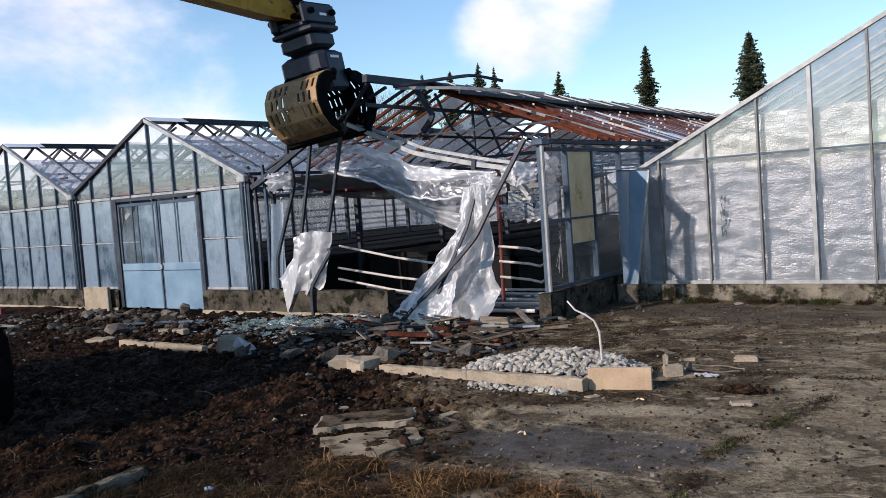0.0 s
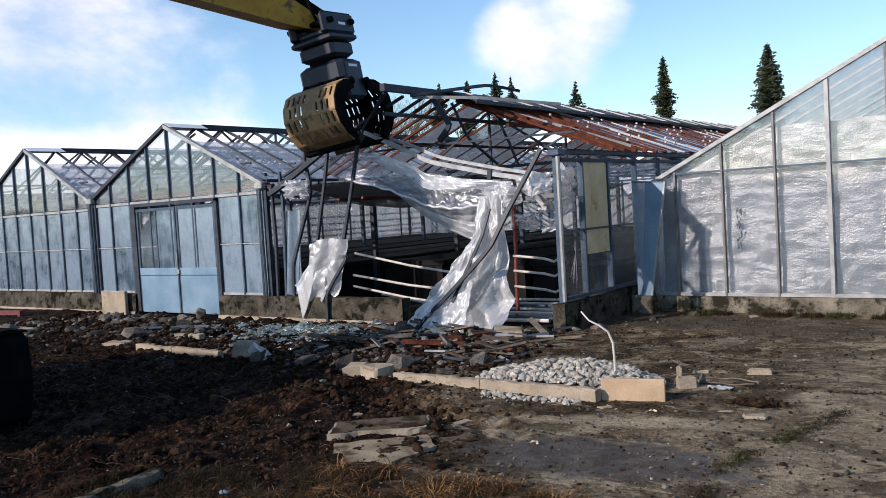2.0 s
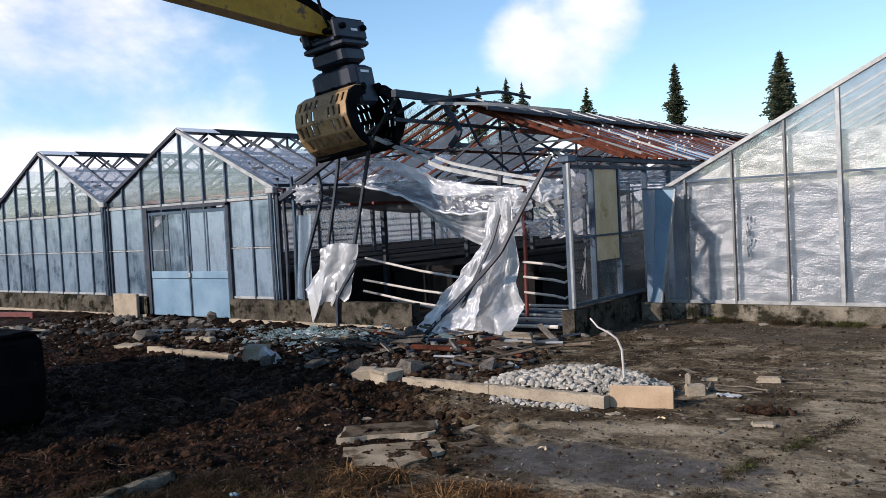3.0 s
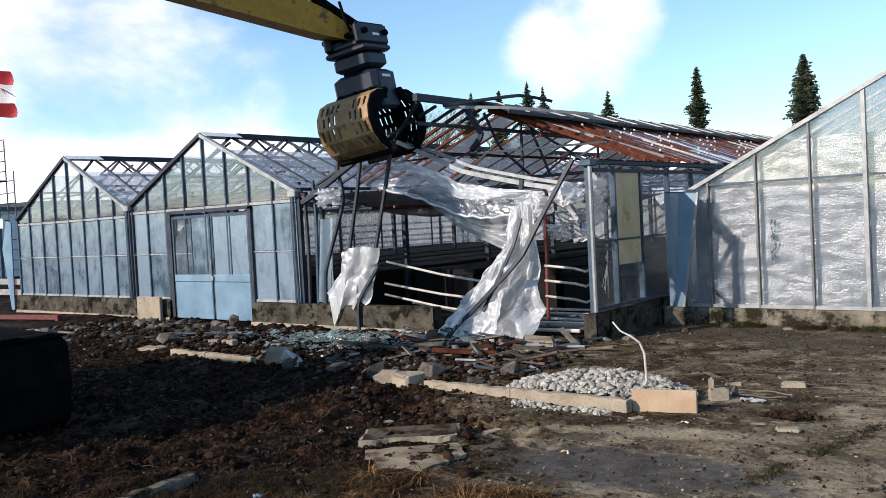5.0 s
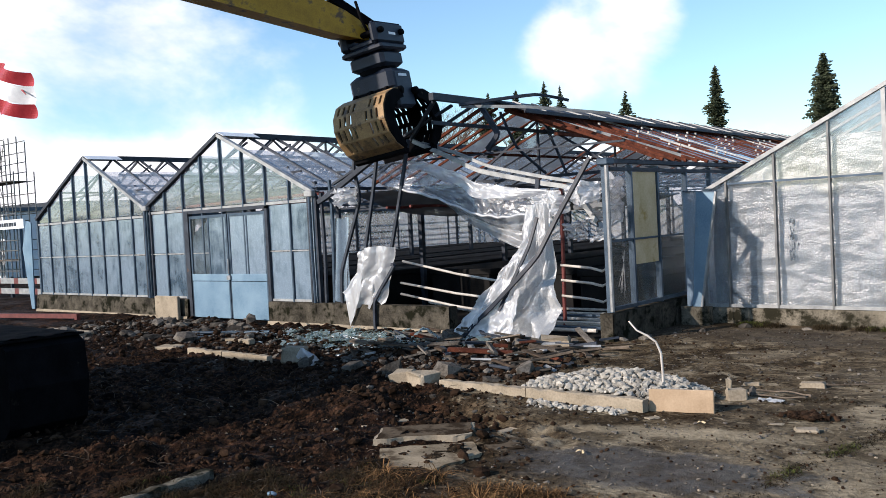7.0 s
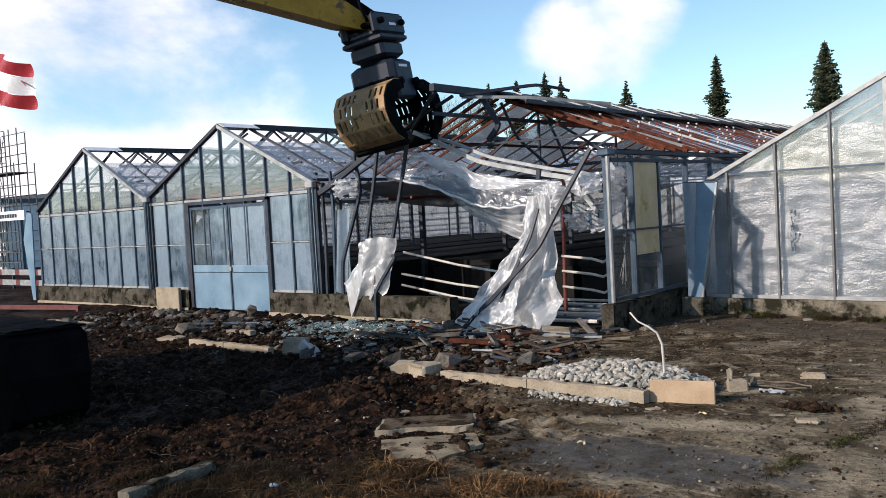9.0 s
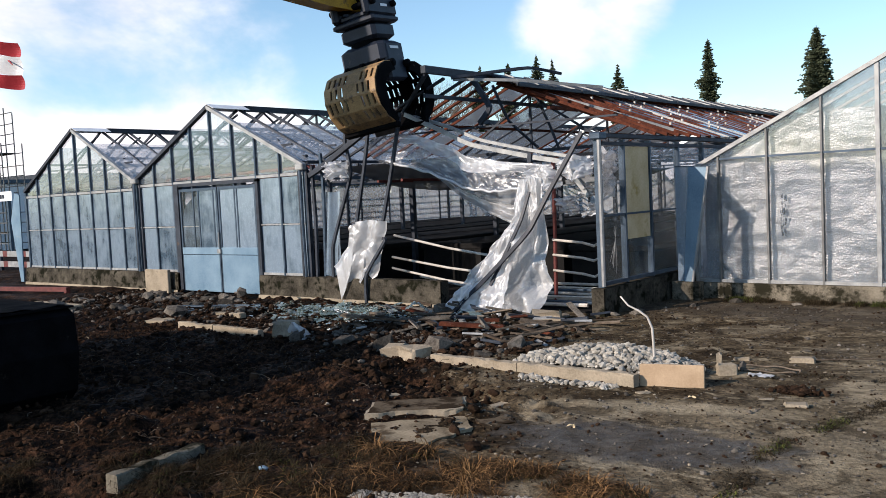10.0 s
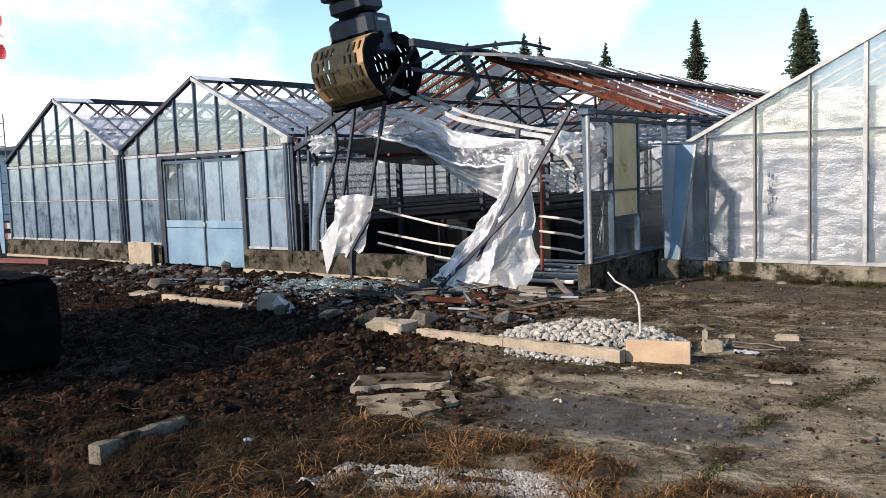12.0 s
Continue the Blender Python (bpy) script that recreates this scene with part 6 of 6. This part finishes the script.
def shell(sign, slots=True):
    """A curved, slotted jaw of the grab: local x along the hinge, y the opening, z up."""
    prof = [(0.28, 0.05), (0.52, -0.02), (0.74, -0.20), (0.84, -0.45), (0.82, -0.70), (0.68, -0.94), (0.45, -1.10), (0.16, -1.17)]
    nu, nv, w = 19, len(prof) - 1, 1.16
    inner = [(y - 0.05 * (0.9 if i < 4 else 0.5), z + (0.0 if i < 3 else 0.04)) for i, (y, z) in enumerate(prof)]
    me = Mesh()
    at = lambda i, j, pr: (-w / 2 + w * i / nu, sign * pr[j][0], pr[j][1])
    hole = lambda i, j: slots and j in (2, 3, 4, 5) and (i + (j % 2)) % 2 == 1 and 0 < i < 18 and not 7 < i < 12
    for j in range(nv):
        for i in range(nu):
            if hole(i, j):
                a, b, c, d = (i, j), (i + 1, j), (i + 1, j + 1), (i, j + 1)
                # a slot: the middle of the cell is open, with bevelled walls
                o = [Vector(at(*q, prof)) for q in (a, b, c, d)]
                n = [Vector(at(*q, inner)) for q in (a, b, c, d)]
                mo, mi = sum(o, Vector()) / 4, sum(n, Vector()) / 4
                oi, ni = [lerp(mo, q, 0.78) for q in o], [lerp(mi, q, 0.78) for q in n]
                for k in range(4):
                    e = (k + 1) % 4
                    me.add([o[k], o[e], oi[e], oi[k]], [(0, 1, 2, 3)])
                    me.add([n[k], n[e], ni[e], ni[k]], [(3, 2, 1, 0)])
                    me.add([oi[k], oi[e], ni[e], ni[k]], [(0, 1, 2, 3)])
            else:
                me.add([at(i, j, prof), at(i + 1, j, prof), at(i + 1, j + 1, prof), at(i, j + 1, prof)], [(0, 1, 2, 3)])
                me.add([at(i, j, inner), at(i + 1, j, inner), at(i + 1, j + 1, inner), at(i, j + 1, inner)], [(3, 2, 1, 0)])
    for i in (0, nu):
        for j in range(nv):
            me.add([at(i, j, prof), at(i, j + 1, prof), at(i, j + 1, inner), at(i, j, inner)], [(0, 1, 2, 3)])
    for i in range(nu):
        me.add([at(i, nv, prof), at(i + 1, nv, prof), at(i + 1, nv, inner), at(i, nv, inner)], [(0, 1, 2, 3)])
    return swing(me, sign)


def cheek(sign, x):
    """The slotted side plate of a jaw."""
    outer = [(0.28, 0.03), (0.52, -0.04), (0.73, -0.21), (0.82, -0.45), (0.80, -0.69), (0.67, -0.92), (0.45, -1.08), (0.18, -1.15)]
    inside = [(0.20, -0.12), (0.34, -0.20), (0.46, -0.32), (0.51, -0.47), (0.50, -0.62), (0.43, -0.76), (0.33, -0.90), (0.14, -1.06)]
    return swing(Mesh().plate([(x, sign * y, z) for y, z in outer + inside[::-1]], 0.04, (1, 0, 0)), sign)


def grab(parent, m):
    def add(name, me, mat, label="", smooth=False, under=None):
        me.v = [(x * 0.9, y * 0.86, z * (0.72 if z > 0 else 0.86)) for x, y, z in me.v]
        ob = part(name, me, mat, under or parent, label, smooth)
        if under is None:
            ob.matrix_basis = m
        return ob
    for sign, mat, words in ((-1, YELLOW_WORN, "yellow slotted jaw worn to rust"), (1, BLACK_STEEL, "dark slotted jaw")):
        jaw = add("jaw", shell(sign), mat, words)
        for x in (-0.58, 0.58):
            add("cheek_plate", cheek(sign, x), BLACK_STEEL, "", False, jaw)
        add("cutting_edge", swing(Mesh().box((-0.6, min(sign * 0.10, sign * 0.24), -1.22), (0.6, max(sign * 0.10, sign * 0.24), -1.13)), sign), BLACK_STEEL, "", False, jaw)
        for x in (-0.36, 0.0, 0.36):
            add("hinge_lug", Mesh().plate([(x, sign * 0.16, 0.12), (x, sign * 0.40, 0.16), (x, sign * 0.62, -0.06), (x, sign * 0.44, -0.10), (x, sign * 0.2, -0.14)], 0.06, (1, 0, 0)), BLACK_STEEL, "", False, jaw)
    body = Mesh()
    body.chamfered((-0.52, -0.30, -0.30), (-0.30, 0.30, 0.52), 0.05)
    body.chamfered((0.30, -0.30, -0.30), (0.52, 0.30, 0.52), 0.05)
    body.chamfered((-0.50, -0.38, 0.06), (0.50, 0.38, 0.58), 0.09)
    hub = add("hub", body, BLUE_BLACK, "blue-black grab housing")
    add("label_plate", Mesh().box((0.523, -0.16, 0.36), (0.528, 0.12, 0.42)), WHITE_PAINT, "small white label bar", False, hub)
    for y in (-0.26, 0.26):
        add("pivot", Mesh().tube([(-0.60, y, 0.02), (0.60, y, 0.02)], 0.085, 14), BLACK_STEEL, "", True)
    for y in (-0.1, 0.1):
        add("cylinder", Mesh().tube([(-0.25, y * 3.4, -0.02), (0.25, y * 3.4, -0.02)], 0.06, 10), STEEL_LIGHT, "", True)
    add("rotator", Mesh().tube([(0, 0, 0.54), (0, 0, 0.66)], 0.36, 20), BLACK_STEEL, "round slewing ring")
    add("rotator_housing", Mesh().chamfered((-0.40, -0.36, 0.66), (0.40, 0.36, 1.02), 0.07), BLUE_BLACK)
    cp = add("coupler", Mesh().chamfered((-0.48, -0.44, 1.02), (0.48, 0.44, 1.16), 0.04).chamfered((-0.44, -0.5, 1.16), (-0.28, 0.5, 1.66), 0.06)
             .chamfered((0.28, -0.5, 1.16), (0.44, 0.5, 1.66), 0.06).chamfered((-0.3, -0.40, 1.16), (0.3, 0.30, 1.30), 0.04), BLUE_BLACK, "blue-black quick coupler")
    add("label_plate", Mesh().box((0.442, -0.06, 1.36), (0.447, 0.16, 1.42)), WHITE_PAINT, "small white label bar", False, cp)
    for y in (-0.34, 0.34):
        add("coupler_pin", Mesh().tube([(-0.5, y, 1.44), (0.5, y, 1.44)], 0.07, 12), BLACK_STEEL, "", True)
    add("hose", Mesh().tube([(0.15, -0.2, 1.3), (0.2, -0.5, 1.75), (0.12, -0.45, 2.2)], 0.03, 8), BLACK_STEEL, "black hydraulic hose", True)


GRAB_AT = Vector((-3.98, -0.30, 3.98))
opening = Vector((-0.12, 0.97, 0)).normalized()
upward = Vector((-0.12, -0.10, 1)).normalized()
opening = (opening - upward * opening.dot(upward)).normalized()
hinge = opening.cross(upward)
GRAB = Matrix((hinge, opening, upward)).transposed().to_4x4()
GRAB.translation = GRAB_AT
digger = thing("excavator", "yellow crawler excavator with a dark sorting grab raised", "excavator")
grab(digger, GRAB)

tip = GRAB @ Vector((0, -0.1, 1.06))
elbow = Vector((-6.7, -6.3, 7.0))
foot = Vector((-4.8, -8.9, 1.9))


def beam(p, q, w0, h0, w1, h1):
    p, q = Vector(p), Vector(q)
    d = (q - p).normalized()
    s = d.cross(Vector((0, 0, 1))).normalized()
    t = s.cross(d)
    vs = []
    for k, (w, h) in ((0.0, (w0 * 0.7, h0 * 0.5)), (0.08, (w0, h0)), (0.5, ((w0 + w1) / 2, max(h0, h1) * 1.12)), (0.92, (w1, h1)), (1.0, (w1 * 0.7, h1 * 0.5))):
        c = lerp(p, q, k)
        vs += [c + s * a * w / 2 + t * b * h / 2 for a, b in ((-1, -1), (1, -1), (1, 1), (-1, 1))]
    fs = [(0, 1, 2, 3), (19, 18, 17, 16)] + [(4 * r + i, 4 * r + 4 + i, 4 * r + 4 + (i + 1) % 4, 4 * r + (i + 1) % 4) for r in range(4) for i in range(4)]
    return Mesh().add(vs, fs)


arm = part("arm", beam(tip, elbow, 0.40, 0.42, 0.5, 0.85), YELLOW_PAINT, digger, "worn yellow dipper arm")
over = Vector((0.0, 0.0, 0.55))
part("bucket_cylinder", Mesh().tube([lerp(tip, elbow, 0.10) + over * 0.75, lerp(tip, elbow, 0.45) + over], 0.07, 10), STEEL_LIGHT, arm, "chrome cylinder rod", True)
part("bucket_link", Mesh().bar(tip + Vector((0.1, 0.2, 0.1)), lerp(tip, elbow, 0.10) + over * 0.75, 0.16, 0.12), BLACK_STEEL, arm)
part("boom", beam(elbow, foot, 0.5, 0.7, 0.6, 0.8), YELLOW_PAINT, digger, "worn yellow boom")
part("upper_body", Mesh().chamfered((-6.9, -10.6, 1.15), (-2.75, -7.75, 2.35), 0.12), BLACK_STEEL, digger, "dark machine house")
part("turntable", Mesh().tube([(-4.8, -9.1, 0.7), (-4.8, -9.1, 1.2)], 0.8, 20), BLACK_STEEL, digger)
for y0, y1 in ((-7.62, -6.80), (-11.3, -10.5)):
    tr = Mesh()
    prof = [(-6.1, 0.55), (-6.25, 0.30), (-6.0, 0.02), (-2.2, 0.0), (-2.05, 0.12), (-1.98, 0.50), (-2.02, 0.86), (-2.15, 0.93), (-6.0, 0.92)]
    tr.plate([(x, (y0 + y1) / 2, z) for x, z in prof], y1 - y0 - 0.06, (0, 1, 0))
    track = part("crawler_track", tr, BLACK_STEEL, digger, "black mud-caked crawler track")
    for k in range(24):
        x = -6.0 + k * 0.165
        part("track_shoe", Mesh().box((x, y0, 0.925), (x + 0.13, y1, 0.945)), BLACK_STEEL, track)
    part("mud_cake", Mesh().grid(lambda u, v: (-6.0 + 3.9 * u, y0 + 0.05 + (y1 - y0 - 0.1) * v, 0.95 + 0.03 * abs(wob(u * 14, v * 4))), 60, 10), BLACK_STEEL, track, "dark dried mud", True)


# ---- distance: trees, scaffold, yard ----
def conifer(x, y, top, width, seed, dense=1.0, lean=0.0, label="tall dark spruce behind the greenhouses"):
    rnd = random.Random(seed)
    t = thing("conifer_tree", label, "tree", "conifers behind the greenhouses", at=(x, y, 0))
    part("trunk", Mesh().tube([(0, 0, -0.2), (lean * 0.5, 0, top * 0.5), (lean, 0, top)], 0.02 * top, 8, 0.02), BARK, t)
    crown = Mesh()
    z = top * 0.10
    while z < top * 0.99:
        f = 1 - z / top
        r = width / 2 * (min(1.0, f * 5.0) ** 0.75) * (1.0 + 0.14 * math.sin(z * 2.1 + seed)) * rnd.uniform(0.6, 1.1)
        n = max(5, int((9 + 9 * min(1.0, f * 3)) * dense))
        for k in range(n):
            a = 2.4 * k + rnd.uniform(0, 1.5)
            ln = r * rnd.uniform(0.55, 1.12)
            d = Vector((math.cos(a), math.sin(a), 0))
            side = Vector((-d.y, d.x, 0))
            base = Vector((lean * z / top, 0, z + rnd.uniform(-0.12, 0.12)))
            for j in range(7):
                t_ = (j + 0.6) / 7
                p = base + d * ln * t_ + side * rnd.uniform(-0.12, 0.12) * ln + Vector((0, 0, -0.30 * ln * t_ ** 1.3 + 0.16 * ln * t_ ** 3))
                w = (0.07 + 0.11 * ln) * rnd.uniform(0.6, 1.2)
                h = w * rnd.uniform(0.5, 0.9)
                q = d * w * 0.7
                crown.add([p - side * w * 0.55 - Vector((0, 0, h)), p + q - Vector((0, 0, h * rnd.uniform(0.1, 0.6))), p + side * w * 0.55 - Vector((0, 0, h)), p - q * 0.5 + Vector((0, 0, h * 0.35))],
                          [(0, 1, 3), (1, 2, 3), (0, 2, 1)])
        z += rnd.uniform(0.13, 0.22) * (0.6 + 0.5 * f)
    part("crown", crown, NEEDLES, t)


def bare_tree(x, y, h, seed):
    rnd = random.Random(seed)
    t = thing("bare_tree", "bare grey-brown deciduous tree behind the greenhouses", "tree", "bare trees", at=(x, y, 0))
    part("trunk", Mesh().tube([(0, 0, -0.2), (0.1, 0, h * 0.25), (0, 0.1, h * 0.5)], 0.25, 8, 0.14), BARK, t)
    tw = Mesh()

    def limb(p, d, ln, r, depth):
        q = p + d * ln
        tw.tube([p, lerp(p, q, 0.5) + Vector((rnd.uniform(-1, 1), rnd.uniform(-1, 1), 0)) * ln * 0.06, q], r, 4 if depth else 5, r * 0.55)
        if depth < 5:
            for _ in range(3 if depth < 4 else 2):
                e = (d + Vector((rnd.uniform(-0.7, 0.7), rnd.uniform(-0.7, 0.7), rnd.uniform(-0.15, 0.45)))).normalized()
                limb(lerp(p, q, rnd.uniform(0.5, 1.0)), e, ln * rnd.uniform(0.6, 0.8), r * 0.55, depth + 1)
    for k in range(5):
        a = k * 1.26 + rnd.uniform(-0.3, 0.3)
        limb(Vector((0, 0, h * rnd.uniform(0.25, 0.45))), Vector((0.5 * math.cos(a), 0.5 * math.sin(a), 0.8)).normalized(), h * 0.24, 0.11, 0)
    part("crown", tw, TWIGS, t)


conifer(-26.03, 50, 11.2, 1.5, 1)
conifer(-18.84, 50, 12.05, 1.6, 2, 1.2)
conifer(-11.4, 50, 11.8, 2.2, 3, 1.5, label="broad dark spruce behind the neighbouring greenhouse")
conifer(-33.43, 50, 12.95, 1.8, 4)
conifer(-31.92, 50, 12.4, 1.4, 5)
conifer(-36.31, 50, 12.65, 1.8, 6)
conifer(-39.25, 50, 12.8, 1.7, 7)
conifer(-55.05, 50, 12.5, 3.6, 8, 1.6, label="olive-green conifer behind the middle greenhouse")
conifer(-52.8, 50, 12.45, 3.2, 9, 1.6)
bare_tree(-47.6, 50, 12.3, 3)
bare_tree(-43.6, 48, 13.0, 4)
bare_tree(-45.6, 52, 12.6, 5)
bare_tree(-41.5, 54, 12.4, 6)

# woods that close the horizon
hedge = Mesh()
rnd = random.Random(77)
for k in range(2600):
    a = rnd.uniform(0, 2 * math.pi)
    r = rnd.uniform(120, 150)
    x, y = -4 + r * math.cos(a), r * math.sin(a)
    h = rnd.uniform(1, 5.5)
    hedge.lump((x, y, rnd.uniform(0, h)), rnd.uniform(1.2, 2.6), k, 1.2)
solo("far_woods", hedge, NEEDLES, "far dark woods along the horizon", "woods", kind="stuff")


def scaffold():
    t = thing("scaffold", "tubular steel scaffold tower beyond the far span", "scaffold")
    xs_, ys_ = [-44.4, -43.0, -41.6, -40.4, -39.4, -38.5, -37.6], [8.0, 9.0]
    for i, x in enumerate(xs_):
        for y in ys_:
            part("standard", Mesh().tube([(x, y, 0), (x, y, 7.25 - 0.35 * (i % 3 == 0))], 0.03, 6), STEEL_GREY, t)
    for y in ys_:
        part("standard", Mesh().tube([(-36.8, y, 0), (-36.8, y, 5.35)], 0.03, 6), STEEL_GREY, t)
        for z in (0.5, 1.0, 1.5, 2.0, 3.3, 3.8, 4.3, 4.9, 5.4, 5.9, 6.4, 6.95):
            part("ledger", Mesh().tube([(-44.4, y, z), (-37.6 if z > 5 else -36.8, y, z)], 0.024, 6), STEEL_GREY, t)
    for z in (1.0, 2.95, 4.9):
        part("deck", Mesh().box((-44.4, 8.0, z), (-37.6, 9.0, z + 0.05)), WOOD, t)
    for k in range(6):
        for j in range(3):
            a, b = (xs_[k], xs_[k + 1]) if (k + j) % 2 else (xs_[k + 1], xs_[k])
            part("brace", Mesh().tube([(a, 8.0, 1.0 + 1.95 * j), (b, 8.0, 2.95 + 1.95 * j)], 0.02, 6), STEEL_GREY, t)


scaffold()
shed = thing("site_hut", "pale site hut with a sign board beside the scaffold", "building", at=(0, 0, 0))
part("wall", Mesh().box((-48, 9.6, 0), (-42.0, 14, 3.6)), WHITE_PAINT, shed)
part("roof", Mesh().box((-48.2, 9.4, 3.6), (-41.8, 14.2, 3.8)), STEEL_BLUE, shed)
sign = part("sign_board", Mesh().box((-44, 7.6, 2.55), (-35.2, 7.7, 3.0)), WHITE_PAINT, shed, "long white sign board with dark lettering bars")
for k in range(10):
    part("lettering_bar", Mesh().box((-38.6 + 0.27 * k, 7.58, 2.68), (-38.6 + 0.27 * k + 0.19, 7.6, 2.86)), BLUE_BLACK, sign)
for x in (-43, -35.8):
    part("sign_post", Mesh().box((x, 7.62, -0.1), (x + 0.12, 7.74, 2.6)), STEEL_BLUE, shed)
barrier = thing("road_barrier", "red and white striped barrier boards in the yard", "barrier")
for z in (0.13, 0.48):
    x = -28.0
    for k in range(10):
        w = 0.32 if k % 2 else 1.05
        # dull red and grey: the yard's shade is put into the stripes
        part("stripe", Mesh().box((x, 2.2, z), (x + w, 2.25, z + 0.19)), RED_PIPE if k % 2 else STEEL_LIGHT, barrier)
        x += w
for x in (-27.8, -24.6, -21.6):
    part("foot", Mesh().box((x, 2.25, -0.03), (x + 0.08, 2.33, 0.72)), STEEL_DARK, barrier)
# red and white flag beyond the scaffold
flag = thing("flag", "red and white flag flying on a pole behind the scaffold", "flag")
part("pole", Mesh().tube([(-40.2, 8.6, -0.05), (-40.2, 8.6, 11.6)], 0.06, 10), STEEL_LIGHT, flag)
for lo, hi, mat in ((0.0, 0.30, RED_PAINT), (0.30, 0.70, WHITE_PAINT), (0.70, 1.0, RED_PAINT)):
    part("flag_stripe", Mesh().grid(lambda u, v: (-40.15 + 4.1 * u + 0.25 * (lo + (hi - lo) * v), 8.6 + 0.35 * math.sin(7 * u + 1.5 * v), 11.2 - 1.1 * u - (lo + (hi - lo) * v) * (2.7 - 0.5 * u) + 0.10 * math.sin(6 * u)), 30, 6), mat, flag)
part("torn_ribbon", Mesh().tube([(-37.4, 8.6, 9.6), (-36.6, 8.6, 9.3), (-36.0, 8.5, 9.0)], 0.07, 6, 0.02), RED_PAINT, flag)
blk = thing("office_block", "grey flat-roofed building far behind the scaffold", "building")
part("wall", Mesh().box((-75, 20, 0), (-57.0, 30, 4.5)), CONCRETE_PALE, blk)
part("roof", Mesh().box((-75.3, 19.7, 4.5), (-56.7, 30.3, 4.8)), STEEL_DARK, blk)
for k in range(5):
    for z in (0.7, 2.8):
        part("window", Mesh().box((-68 + 2.4 * k, 19.93, z), (-66.6 + 2.4 * k, 20.02, z + 1.2)), STEEL_DARK, blk)
solo("propped_board", Mesh().plate([(-18.02, -0.05, 2.46), (-17.75, -0.05, 2.40), (-17.95, 0.0, 0.02), (-18.12, 0.0, 0.02), (-18.45, 0.0, 1.70)], 0.03, (0, 1, 0)), DOOR_BLUE, "pale blue board propped against the far span", "board")
solo("ground_slab", Mesh().chamfered((-11.9, -3.15, -0.08), (-10.1, -2.45, 0.05), 0.02, None), CONCRETE_PALE, "pale concrete slab lying by the far span", "slab")
# red steel beam lying on the ground by the far span
solo("red_beam", Mesh().bar((-19.5, -2.6, 0.10), (-13.2, -1.2, 0.10), 0.10, 0.10).bar((-13.25, -1.2, -0.03), (-13.25, -1.2, 0.14), 0.10), RED_PIPE, "red-oxide steel beam lying on the ground", "steel beam")
solo("pale_board", Mesh().chamfered((-11.5, -0.26, -0.02), (-10.6, -0.18, 0.50), 0.012), CONCRETE_PALE, "pale board set against the base wall", "board")
